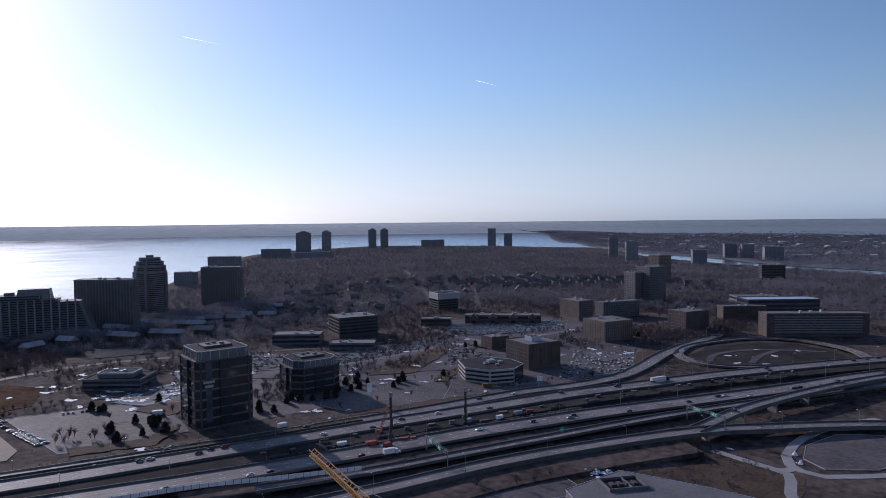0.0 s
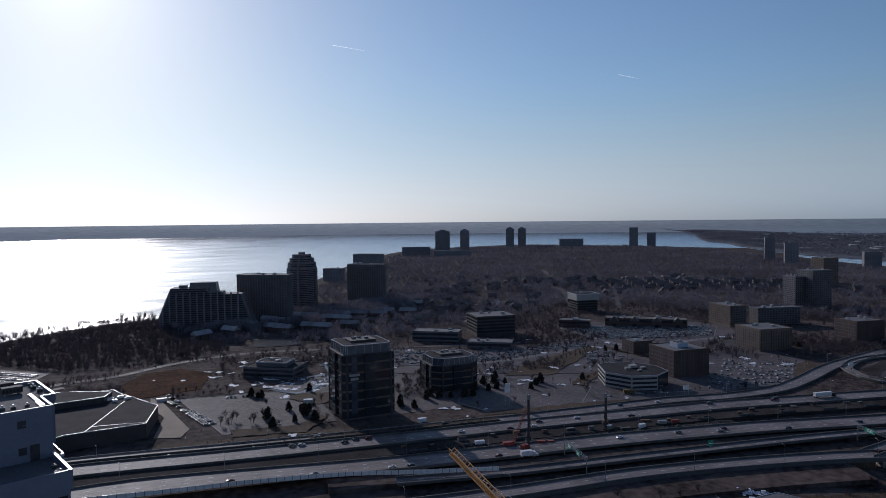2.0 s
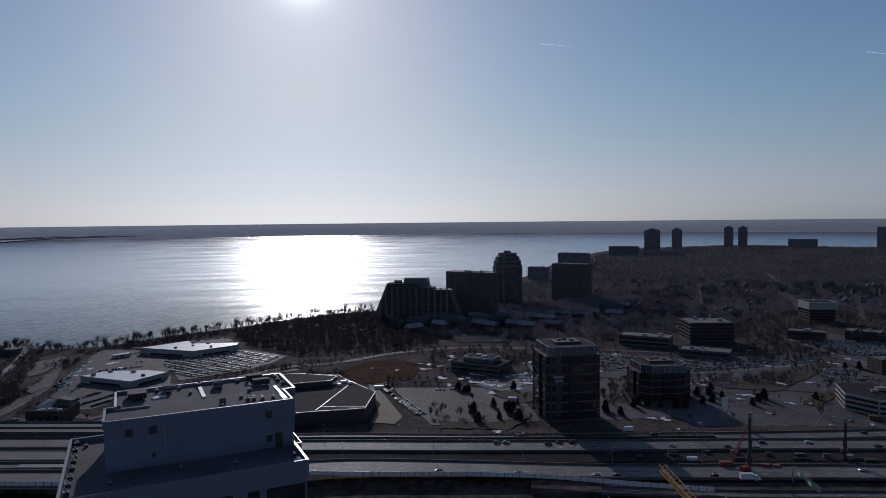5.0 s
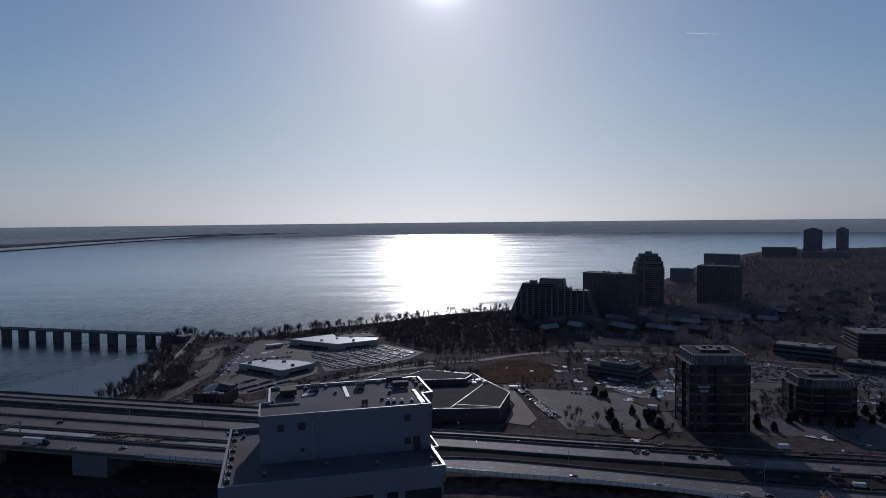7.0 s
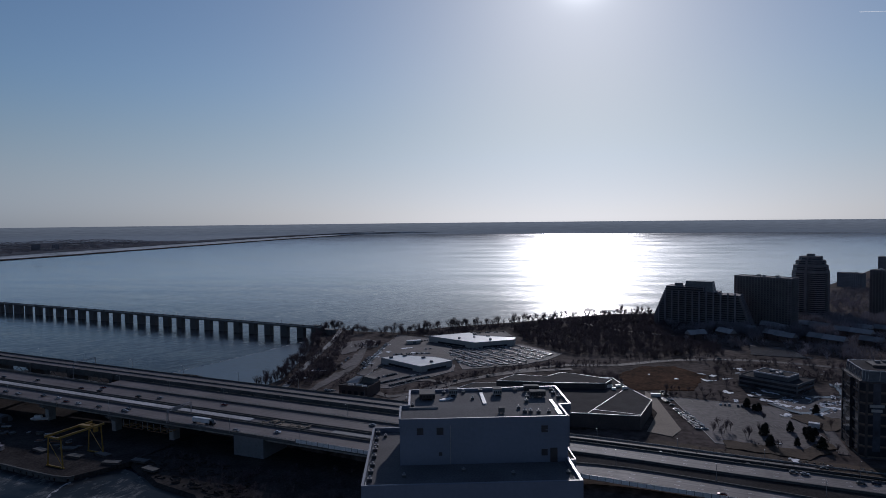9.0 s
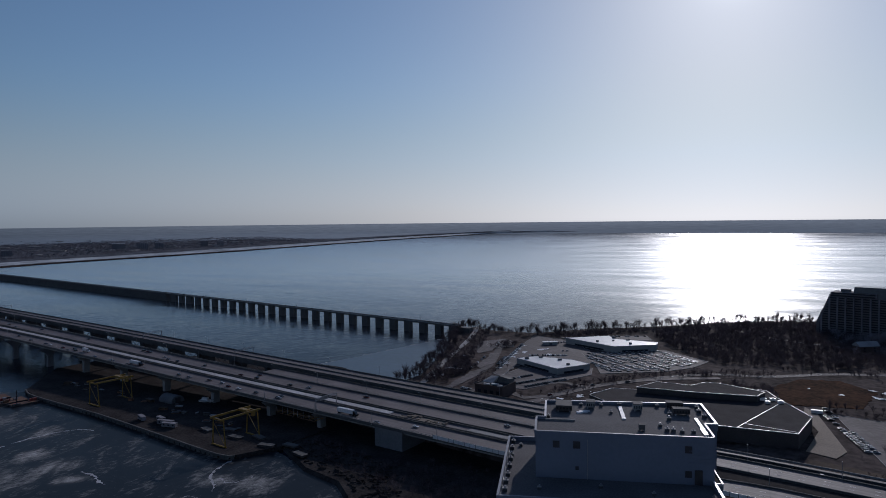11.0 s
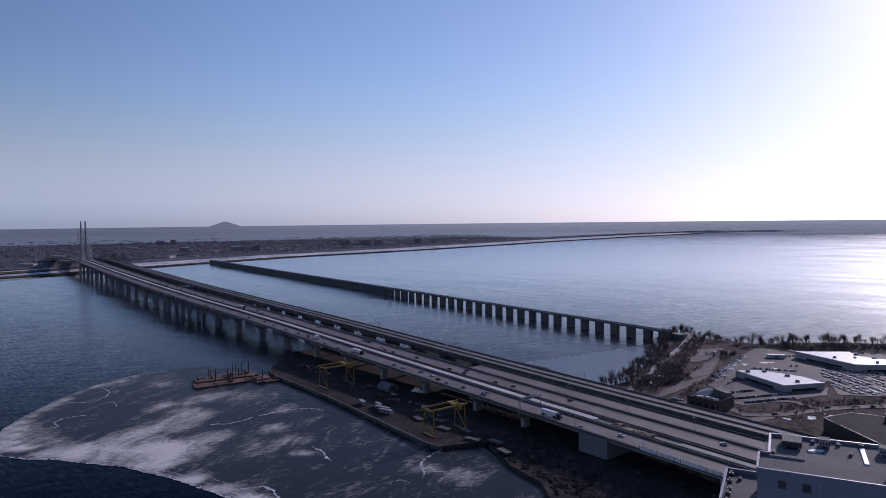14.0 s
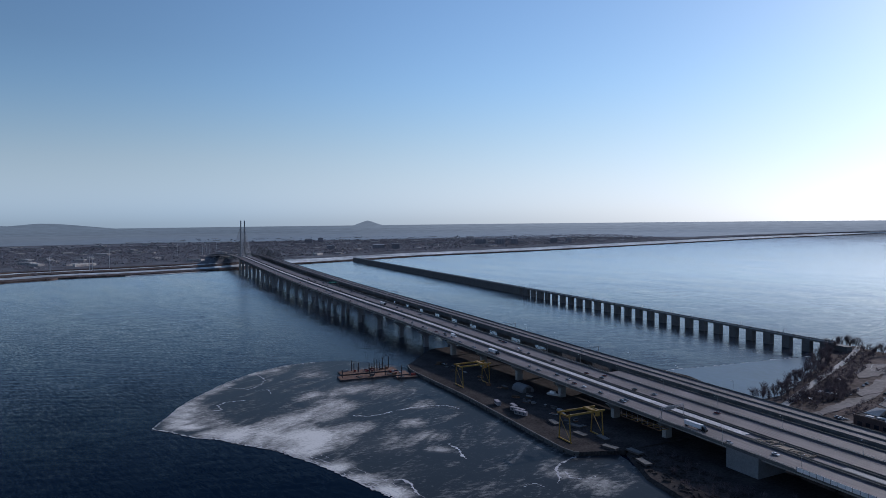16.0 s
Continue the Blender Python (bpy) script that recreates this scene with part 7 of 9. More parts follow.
car_row((-184, 574), (-153, 621), 2.9, 70, "parked beside the showroom")
car_row((-170, 572), (-142, 613), 2.9, 70, "parked beside the showroom")
car_row((-208, 706), (-163, 722), 2.8, 90, "parked in a row behind the showroom")
car_row((-200, 780), (-185, 800), 4.5, 60, "parked on the worn yard", 0.6)
car_row((-178, 742), (-160, 752), 4.5, 60, "parked on the worn yard", 0.7)
car_row((-250, 700), (-240, 610), 4.0, 20, "parked beside the bay road", 0.4)
car_row((-226, 690), (-222, 650), 3.2, 60, "parked on the yard above the bay", 0.7)
car_row((-262, 640), (-258, 620), 4.0, 40, "parked beside the bay lane", 0.8)
car_row((-228, 552), (-212, 546), 3.4, 70, "parked beside the pavilion", 0.9)
car_row((-165, 846), (-100, 872), 2.9, 90, "parked behind the depot", 0.5)
parked([(395, 405), (430, 392), (425, 388), (390, 398)], -20, 2.8, (6.0,), q, 0.7, "cars parked before the many-sided office", "")
parked([(372, 436), (380, 442), (384, 400), (376, 400)], 110, 2.9, (30,), q, 0.9, "cars parked along the edge of the car park", "")
parked([(455, 376), (540, 356), (608, 392), (572, 448), (530, 420)], -30, 2.8, (5.6, 10.0), q, 0.32, "cars parked behind the brick offices", "")
parked([(425, 480), (470, 545), (505, 545), (500, 480)], -35, 2.8, (6, 12.0), q, 0.4, "cars parked beside the brick offices", "")
parked([(300, 480), (340, 488), (376, 436), (345, 402)], -35, 3.0, (6, 14.0), q, 0.05, "parked alone in the wide lot", "parked cars", True)
parked([(262, 602), (326, 574), (342, 638), (292, 685)], -40, 2.8, (5.6, 11), q, 0.5, "parked cars among bare trees", "")
parked([(165, 545), (214, 530), (258, 560), (238, 595), (178, 590)], -30, 3.0, (8, 14), q, 0.22, "parked cars on the wet yard", "")
# stall lines in the wider lots
mb = MB()
for poly, rot, row in (([(76, 570), (148, 552), (156, 470), (136, 452), (90, 466)], 8, 17), ([(292, 480), (338, 488), (378, 432), (341, 400), (275, 416), (268, 446)], -38, 17), ([(395, 405), (448, 382), (535, 356), (608, 394), (575, 448), (522, 466)], -30, 17)):
    c, s_ = math.cos(radians(rot)), math.sin(radians(rot))
    cx, cy = sum(p[0] for p in poly) / len(poly), sum(p[1] for p in poly) / len(poly)
    for i in range(-40, 41):
        for j in range(-6, 7):
            x, y = cx + i * 2.8 * c - j * row * s_, cy + i * 2.8 * s_ + j * row * c
            if inside(x, y, poly) and q.random() < 0.2:
                mb.box(x, y, 7.3, 7.42, 0.12, 9.5, rot)
tagged(part("stall_lines", mb, M["concrete"]), "worn pale stall lines on the asphalt", "road marking", kind="stuff")

# ---- the pale tower under the camera ----
tower = thing("white_tower", pose(-14.5, 99, 7, 0, 0, 14.0), "pale metal-clad high-rise with a set-back plant storey and gravel roofs", "building")


def tw(name, mb, material, parent=None, label=""):
    return part(name, mb, M[material], parent or tower, label)


FOOT = [(-12.6, -8.3), (10.8, -8.3), (10.8, -2.2), (12.45, -2.2), (12.45, 8.2), (-11.35, 7.4), (-11.35, -1.5), (-12.6, -1.5)]
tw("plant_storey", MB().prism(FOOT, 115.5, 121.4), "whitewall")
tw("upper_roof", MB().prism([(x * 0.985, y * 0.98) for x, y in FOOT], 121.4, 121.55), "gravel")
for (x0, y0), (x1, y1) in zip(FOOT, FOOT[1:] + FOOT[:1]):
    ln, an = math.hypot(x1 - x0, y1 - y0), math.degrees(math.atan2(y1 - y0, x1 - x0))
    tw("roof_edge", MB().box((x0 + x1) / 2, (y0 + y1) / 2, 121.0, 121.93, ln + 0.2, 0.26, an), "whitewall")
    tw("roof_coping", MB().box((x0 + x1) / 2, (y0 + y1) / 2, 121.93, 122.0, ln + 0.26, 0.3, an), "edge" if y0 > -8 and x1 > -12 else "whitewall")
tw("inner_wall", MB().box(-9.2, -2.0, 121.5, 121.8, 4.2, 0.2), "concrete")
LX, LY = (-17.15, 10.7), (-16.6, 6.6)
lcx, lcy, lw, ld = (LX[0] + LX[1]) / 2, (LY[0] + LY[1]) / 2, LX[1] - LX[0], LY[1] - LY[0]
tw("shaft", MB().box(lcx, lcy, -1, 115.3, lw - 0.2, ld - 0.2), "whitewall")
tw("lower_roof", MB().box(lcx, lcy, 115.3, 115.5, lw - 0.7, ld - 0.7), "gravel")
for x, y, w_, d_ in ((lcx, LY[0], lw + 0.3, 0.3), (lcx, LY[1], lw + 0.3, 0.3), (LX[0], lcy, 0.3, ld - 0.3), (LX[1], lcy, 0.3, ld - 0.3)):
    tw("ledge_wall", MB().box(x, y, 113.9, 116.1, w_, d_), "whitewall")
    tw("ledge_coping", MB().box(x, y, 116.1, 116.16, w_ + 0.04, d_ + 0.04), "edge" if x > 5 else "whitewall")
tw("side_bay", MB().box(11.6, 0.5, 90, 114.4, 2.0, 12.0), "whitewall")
tw("bay_roof", MB().box(11.6, 0.5, 114.4, 114.5, 1.7, 11.7), "darkroof")
for x, y, w_, d_ in ((12.55, 0.5, 0.14, 12.0), (11.6, -5.45, 1.8, 0.14)):
    tw("bay_coping", MB().box(x, y, 114.4, 114.75, w_, d_), "edge")
# windows: dark glazing in tall bays under the ledge, small panes in the plant storey
for s in range(20):
    zz = 109.0 - 5.2 * s
    for x, w in ((-10.4, 5.4), (-2.2, 7.2), (3.9, 1.4), (7.9, 4.8)):
        tw("window", MB().box(x, -16.5, zz, zz + 4.2, w, 0.24), "glass")
    for y in (-12.0, -5.0, 2.0):
        tw("window", MB().box(10.62, y, zz, zz + 3.6, 0.24, 4.6), "glass")
        tw("window", MB().box(-17.07, y, zz, zz + 3.6, 0.24, 4.6), "glass")
for x, z, w in ((-9.8, 120.2, 0.95), (-7.05, 120.2, 1.0), (-7.0, 117.0, 0.5), (7.5, 120.2, 0.95), (7.5, 116.9, 0.9)):
    tw("window", MB().box(x, -8.32, z - w / 2, z + w / 2, w * 0.95, 0.12), "dimglass")
tw("door", MB().box(8.8, -8.33, 115.5, 117.5, 1.0, 0.14), "darkwall", label="dark steel roof door")
tw("wall_seam", MB().box(-5.6, -8.33, 115.5, 121.9, 0.1, 0.1), "steel")
for z in (118.4, 118.9, 119.4, 120.0):
    tw("louvre", MB().box(9.0, -8.33, z, z + 0.12, 2.9, 0.1), "whitewall")


def roof_unit(x, y, z, w, d, h, label, rows=0, material="steel"):
    """A cased air unit on skids, with a fan grille on top."""
    m = tower.matrix_basis @ Matrix.Translation((x, y, z))
    ob = thing("rooftop_unit", m, label, "air unit", "roof plant")
    for sx in (-1, 1):
        part("skid", MB().box(sx * w * 0.36, 0, 0, 0.3, 0.18, d), M["steel"], ob)
    part("casing", MB().box(0, 0, 0.3, h, w, d), M[material], ob)
    part("cap", MB().box(0, 0, h, h + 0.1, w + 0.06, d + 0.06), M["darkcon"], ob)
    for k in range(rows):
        part("fin", MB().box(-w / 2 + (k + 0.5) * w / rows, -d / 2 - 0.03, 0.5, h - 0.2, w / rows * 0.5, 0.06), M["rubber"], ob)
    return ob


roof_unit(-8.6, 3.9, 121.5, 2.4, 3.2, 1.0, "dark louvred air unit on a gravel roof", 5, "darkwall")
roof_unit(-4.5, 5.4, 121.5, 1.3, 1.6, 1.1, "pale ribbed air unit on a gravel roof", 4, "concrete")
roof_unit(2.5, 4.9, 121.5, 1.3, 1.6, 1.1, "pale ribbed air unit on a gravel roof", 4, "concrete")
roof_unit(8.6, 3.2, 121.5, 2.4, 1.2, 1.0, "wide dark air unit with a pale cap", 6, "darkwall")
roof_unit(8.2, 6.6, 121.5, 2.4, 1.2, 1.0, "wide dark air unit with a pale cap", 6, "darkwall")
roof_unit(1.9, -5.2, 121.5, 0.8, 0.8, 0.9, "small boxed fan near the roof edge", 0, "darkcon")
q = random.Random(21)


def vent(x, y, z, s=1.0):
    ob = thing("roof_vent", tower.matrix_basis @ Matrix.Translation((x, y, z)), "small pale roof vent with a square curb", "vent", "roof vents")
    part("curb", MB().box(0, 0, 0, 0.4 * s, 0.62 * s, 0.62 * s), M["darkcon"], ob)
    part("lid", MB().box(0, 0, 0.4 * s, 0.5 * s, 0.7 * s, 0.6 * s), M["concrete"], ob)
    part("pipe", MB().beam((0, 0, 0.5 * s), (0, 0, 0.72 * s), 0.1 * s, sides=8), M["steel"], ob)
    part("cowl", MB().beam((0, 0, 0.72 * s), (0, 0, 0.8 * s), 0.2 * s, 0.12 * s, sides=8), M["steel"], ob)


for x, y in ((4.7, -3.0), (5.3, -5.0), (6.1, -5.2), (7.2, -5.5), (8.7, -5.4), (11.7, 2.2), (11.4, 4.6), (11.5, 6.8), (5.7, 6.9), (-2.8, 6.3), (-1.6, 2.6), (6.9, 2.9), (6.4, 0.3), (-10.9, -0.6), (0.0, 6.9), (-5.9, 6.2)):
    vent(x, y, 121.55, q.uniform(0.7, 0.95))
for y in (5.3, 2.3, -0.7, -2.4, -5.2, -8.5, -11.0, -13.7):
    vent(-16.4 + q.uniform(-0.05, 0.05), y, 115.5, 0.95)
for x, y in ((-15.2, 3.9), (9.8, -12.8), (9.3, -15.7), (9.9, -15.4), (-12.0, -12.5), (-4.0, -11.0), (2.5, -12.6)):
    vent(x, y, 115.5, 0.75)
for x, y, w, d in ((0.0, 2.9, 0.55, 6.6), (10.25, -2.6, 0.45, 7.6), (10.0, -5.2, 0.3, 2.8)):
    ob = place_mesh("walkway_board", MB().box(0, 0, 0, 0.18, w, d), M["whiteroof"], "long pale duct cover lying on the gravel roof", "duct", "roof boards")
    ob.matrix_basis = tower.matrix_basis @ Matrix.Translation((x, y, 121.55))
ob = place_mesh("roof_snow", blob(0, 0, 1.6, 0.12, 0.35, seed=77), M["snow"], "small strip of snow on the gravel roof", "snow", kind="structure")
ob.matrix_basis = tower.matrix_basis @ Matrix.Translation((-5.85, 2.6, 121.62)) @ Matrix.Rotation(radians(60), 4, "Z")
ladder = thing("roof_ladder", tower.matrix_basis @ Matrix.Translation((-11.75, 0.5, 115.5)), "steel ladder on the plant storey wall", "ladder")
for s in (-0.25, 0.25):
    part("stile", MB().box(0, s, 0, 7.2, 0.06, 0.06), M["steel"], ladder)
for k in range(22):
    part("rung", MB().box(0, 0, 0.3 * k + 0.3, 0.3 * k + 0.34, 0.05, 0.5), M["steel"], ladder)

# raised roofs, wall steps and plant of the low dark building
for poly, z0, z1 in (([(-70, 549), (-57, 573), (-30, 570), (-19, 586), (-8, 585), (8, 577), (24, 568), (18, 553), (-26, 549)], 17.2, 21.6),):
    cx, cy = sum(p[0] for p in poly) / len(poly), sum(p[1] for p in poly) / len(poly)
    ob = thing("raised_roof", pose(cx, cy, z0), "raised dark roof block with a pale metal edge", "roof block", "raised roofs")
    r = [(x - cx, y - cy) for x, y in poly]
    part("wall", MB().prism(r, 0, z1 - z0), M["darkwall"], ob)
    part("roof", MB().prism([(x * 0.97, y * 0.97) for x, y in r], z1 - z0, z1 - z0 + 0.2), M["darkroof"], ob)
    for (x0, y0), (x1, y1) in zip(r, r[1:] + r[:1]):
        part("roof_edge", MB().box((x0 + x1) / 2, (y0 + y1) / 2, z1 - z0 - 0.1, z1 - z0 + 0.35, math.hypot(x1 - x0, y1 - y0), 0.24, math.degrees(math.atan2(y1 - y0, x1 - x0))), M["edge"], ob)
for (x0, y0), (x1, y1) in (((4, 482), (34, 556)), ((8, 492), (40, 484))):
    place_mesh("roof_divider", MB().box((x0 + x1) / 2, (y0 + y1) / 2, 17.1, 17.4, math.hypot(x1 - x0, y1 - y0), 0.25, math.degrees(math.atan2(y1 - y0, x1 - x0))), M["edge"], "pale metal upstand across the dark roof", "roof edge", "roof dividers")
for x, y, w, d in ((22, 560, 5, 3), (29, 562, 4, 3), (25, 552, 3, 3), (34, 556, 4, 2), (-45, 570, 5, 4)):
    ob = thing("rooftop_unit", pose(x, y, 17.2, 0, 0, 20), "pale air unit on the dark flat roof", "air unit", "mall roof plant")
    part("casing", MB().box(0, 0, 0, 1.8, w, d), M["whiteroof"], ob)
    part("fan", MB().beam((0, 0, 1.8), (0, 0, 2.1), 0.8, sides=10), M["steel"], ob)

# ---- near building corner with a grey roof, and its plant well ----
gb = prism_building("low_building", [(258, 204), (299, 201), (312, 160), (320, 120), (262, 140), (240, 175)], 16, "grey", "greyroof", "low grey-roofed building with a sunken plant well")
part("plant_well", MB().box(2, 22, 9.1, 9.3, 20, 14, -30), M["darkroof"], gb)
for dx, dy, w_, d_ in ((0, 7, 20.6, 0.6), (0, -7, 20.6, 0.6), (10, 0, 0.6, 13.4), (-10, 0, 0.6, 13.4), (2, 0, 0.5, 13.4)):
    c_, s_ = math.cos(radians(-30)), math.sin(radians(-30))
    part("well_wall", MB().box(2 + dx * c_ - dy * s_, 22 + dx * s_ + dy * c_, 9.1, 10.7, w_, d_, -30), M["greyroof"], gb)
for k in range(4):
    part("rooftop_unit", MB().box(-3 + 3.4 * k, 25 - 2.0 * k, 9.3, 10.5, 2.2, 4, -30), M["darkwall"], gb)

# ---- works beside the highway ----
def lattice(mb, a, b, w, n, r=0.09):
    a, b = Vector(a), Vector(b)
    d = (b - a).normalized()
    u = d.cross(Vector((0, 0, 1))).normalized() if abs(d.z) < 0.95 else Vector((1, 0, 0))
    v = d.cross(u)
    cs = [(u * i + v * j) * w / 2 for i, j in ((-1, -1), (1, -1), (1, 1), (-1, 1))]
    for c in cs:
        mb.beam(a + c, b + c, r * 1.5)
    for k in range(n):
        p, s = a.lerp(b, k / n), a.lerp(b, (k + 1) / n)
        for i in range(4):
            mb.beam(p + cs[i], s + cs[(i + 1) % 4], r)
    return mb


tc = thing("tower_crane", pose(99, 112, 7), "orange lattice tower crane with a long jib", "crane")
part("mast", lattice(MB(), (0, 0, 0), (0, 0, 61), 2.0, 24, 0.1), M["orange"], tc)
part("base", MB().box(0, 0, -0.3, 1.2, 6, 6), M["concrete"], tc)
jib = part("jib", lattice(MB(), (0, 0, 61.8), (18, 91, 61.8), 2.0, 34, 0.11), M["orange"], tc)
part("jib_deck", MB().beam((0, 0, 60.9), (18, 91, 60.9), 0.65), M["orange"], tc)
part("counter_jib", lattice(MB(), (0, 0, 61.8), (-5, -25, 61.8), 2.0, 10, 0.11), M["orange"], tc)
part("pendant", MB().beam((12, 62, 62.6), (0, 0, 72), 0.08), M["steel"], tc)
part("apex", MB().beam((0, 0, 62), (0, 0, 72), 0.5, 0.15), M["orange"], tc)


def pile_rig(x, y, z, h, rot, red):
    ob = thing("pile_rig", pose(x, y, z, 0, 0, rot), "tall dark pile-driving mast on a tracked base" + (" beside a red crane" if red else ""), "pile driver", "pile drivers")
    part("mast", MB().box(0, 0, 1, h, 1.1, 1.1), M["darkwall"], ob)
    part("head", MB().box(0.2, 0, h - 2.2, h + 0.6, 1.6, 1.4), M["steel"], ob)
    part("hammer", MB().box(0.9, 0, h * 0.35, h * 0.55, 0.9, 0.9), M["darkwall"], ob)
    for s in (-1, 1):
        part("track", MB().box(-3.0, s * 1.7, 0, 1.1, 6.0, 0.9), M["rubber"], ob)
    part("house", MB().box(-3.6, 0, 1.1, 3.4, 4.6, 2.9), M["red"] if red else M["steel"], ob)
    part("stay", MB().beam((-3.0, 0, 3.4), (0, 0, h * 0.6), 0.16), M["steel"], ob)


pile_rig(244, 330, 9.2, 33, 10, True)
pile_rig(308, 331, 9.2, 25, 190, False)
cr = thing("mobile_crane", pose(236, 338, 9.2, 0, 0, -20), "red crawler crane with a raised lattice boom", "crane")
part("chassis", MB().box(0, 0, 0.2, 1.3, 7, 3.4), M["rubber"], cr)
part("house", MB().box(-0.8, 0, 1.3, 3.4, 5.2, 3.0), M["red"], cr)
part("boom", lattice(MB(), (1.5, 0, 2.2), (12, 4, 24), 1.1, 16, 0.08), M["red"], cr)
part("counterweight", MB().box(-4.0, 0, 1.4, 3.2, 1.6, 3.2), M["red"], cr)
q = random.Random(31)
for x, y, w, d, h, mt, lab in ((256, 333, 5, 2.4, 2.2, "red", "red steel container at the works"), (262, 331, 4, 2.4, 1.8, "red", "red generator box at the works"), (222, 352, 6, 2.4, 2.4, "whiteroof", "white flatbed load at the works"), (335, 325, 5, 2.4, 2.4, "whiteroof", "white site cabin at the works"), (352, 323, 6, 2.5, 2.6, "steel", "grey site container at the works"), (362, 321, 5, 2.4, 2.0, "red", "red machine parked at the works"), (322, 327, 7, 2.5, 1.5, "darkwall", "dark stack of sheet piles"), (215, 418, 6, 3, 3, "whiteroof", "small white kiosk by the road"), (160, 508, 7, 4, 3.4, "whiteroof", "small white cabin in the car park"), (60, 575, 8, 3, 2.6, "whiteroof", "white delivery van body beside the lot")):
    ob = thing("site_container", pose(x, y, 9.2 if 300 < y < 360 and x > 200 else 7.1, 0, 0, q.uniform(-25, 5)), lab, "container", "site boxes")
    part("box", MB().box(0, 0, 0.15, h, w, d), M[mt], ob)
    part("door", MB().box(w / 2 + 0.03, 0, 0.3, h - 0.2, 0.06, d * 0.8), M["steel"], ob)
    for k in range(int(w)):
        part("rib", MB().box(-w / 2 + 0.5 + k, -d / 2 - 0.03, 0.3, h - 0.1, 0.2, 0.06), M[mt], ob)
bus = thing("school_bus", pose(397, 400, 7.15, 0, 0, -35), "yellow bus parked beside the many-sided office", "bus")
part("body", MB().box(0, 0, 0.6, 2.9, 9, 2.4), M["yellow"], bus)
part("hood", MB().box(5.2, 0, 0.6, 1.8, 1.6, 2.2), M["yellow"], bus)
for s in (-1, 1):
    part("window_band", MB().box(0, s * 1.21, 1.8, 2.5, 8.4, 0.06), M["glass"], bus)
    for x in (-3, 4.2):
        part("wheel", MB().beam((x, s * 1.0 - 0.15, 0.5), (x, s * 1.0 + 0.15, 0.5), 0.5, sides=10), M["rubber"], bus)


def sign_gantry(x0, y0, x1, y1, z, h, panels, label, back=False):
    ob = thing("sign_gantry", Matrix(), label, "road sign", "sign gantries")
    a, b = Vector((x0, y0, z)), Vector((x1, y1, z))
    up = Vector((0, 0, h))
    for p in (a, b):
        d = (b - a).normalized() * 0.7
        for k in (-1, 1):
            part("post", MB().beam(p + d * k * 0.5, p + d * k * 0.5 + up, 0.16), M["steel"], ob)
        mb = MB()
        for j in range(5):
            mb.beam(p - d * 0.5 + up * (j / 5), p + d * 0.5 + up * ((j + 1) / 5), 0.07)
        part("bracing", mb, M["steel"], ob)
    part("truss", lattice(MB(), a + up * 0.93, b + up * 0.93, 1.4, 12, 0.07), M["steel"], ob)
    rot = math.degrees(math.atan2(y1 - y0, x1 - x0))
    for t, w in panels:
        c = a.lerp(b, t)
        pn = part("sign_panel", MB().box(0, 0, h * 0.78, h * 1.05, w, 0.25), M["steel"] if back else M["green"], ob, "plain grey back of a direction sign" if back else "green direction sign", pose(c.x, c.y, z, 0, 0, rot) @ Matrix.Translation((0, -0.9, 0)))
        for j, (u, ww) in enumerate(() if back else ((0.97, 0.7), (0.9, 0.55), (0.84, 0.62))):
            part("writing_bar", MB().box(0, -0.14, h * u, h * u + 0.32, w * ww, 0.03), M["paint"], pn)
    return ob


sign_gantry(255, 309, 246, 279, 9.8, 9, ((0.3, 6), (0.7, 5)), "steel sign gantry with green boards over the slip road")
sign_gantry(418, 229, 411, 199, 13, 10, ((0.3, 7), (0.75, 6)), "steel sign gantry with green boards over the ramp")
p0, _ = at_offset(s_at_x(-280), -0.5)
p1, _ = at_offset(s_at_x(-280), 21)
sign_gantry(p0.x, p0.y, p1.x, p1.y, p0.z, 9.5, ((0.35, 8),), "steel sign gantry across the near bridge deck", True)
p0, _ = at_offset(s_at_x(-1180), 35)
p1, _ = at_offset(s_at_x(-1180), 57)
sign_gantry(p0.x, p0.y, p1.x, p1.y, p0.z, 9.5, ((0.5, 14),), "sign gantry with a wide green board on the bridge")
for xx in (-480, -640, -1000):
    p0, _ = at_offset(s_at_x(xx), 87)
    p1, _ = at_offset(s_at_x(xx), 110)
    sign_gantry(p0.x, p0.y, p1.x, p1.y, p0.z - 0.4, 7, (), "empty steel gantry on the old bridge")
sb = thing("roadside_sign", pose(336, 270, 9.5, 0, 0, -15), "green exit sign on a post beside the slip road", "road sign")
part("post", MB().box(0, 0, 0, 4, 0.2, 0.2), M["steel"], sb)
pn = part("sign_panel", MB().box(0, -0.15, 3, 6.2, 3.4, 0.15), M["green"], sb, "green sign board")
part("writing_bar", MB().box(0, -0.24, 4.3, 4.8, 2.4, 0.03), M["paint"], pn)
# tall roadside advertising sign, drawn plain
for x, y, z, w, h in ((290, 420, 7, 4.0, 18), (430, 370, 7, 4.5, 9), (628, 352, 8, 5, 7)):
    ob = thing("pole_sign", pose(x, y, z, 0, 0, -30), "plain pale sign board on tall posts by the road", "sign", "pole signs")
    for s in (-1, 1):
        part("post", MB().box(s * w * 0.35, 0, 0, h, 0.3, 0.3), M["steel"], ob)
    part("board", MB().box(0, 0, h * 0.6, h, w, 0.4), M["whiteroof"], ob)


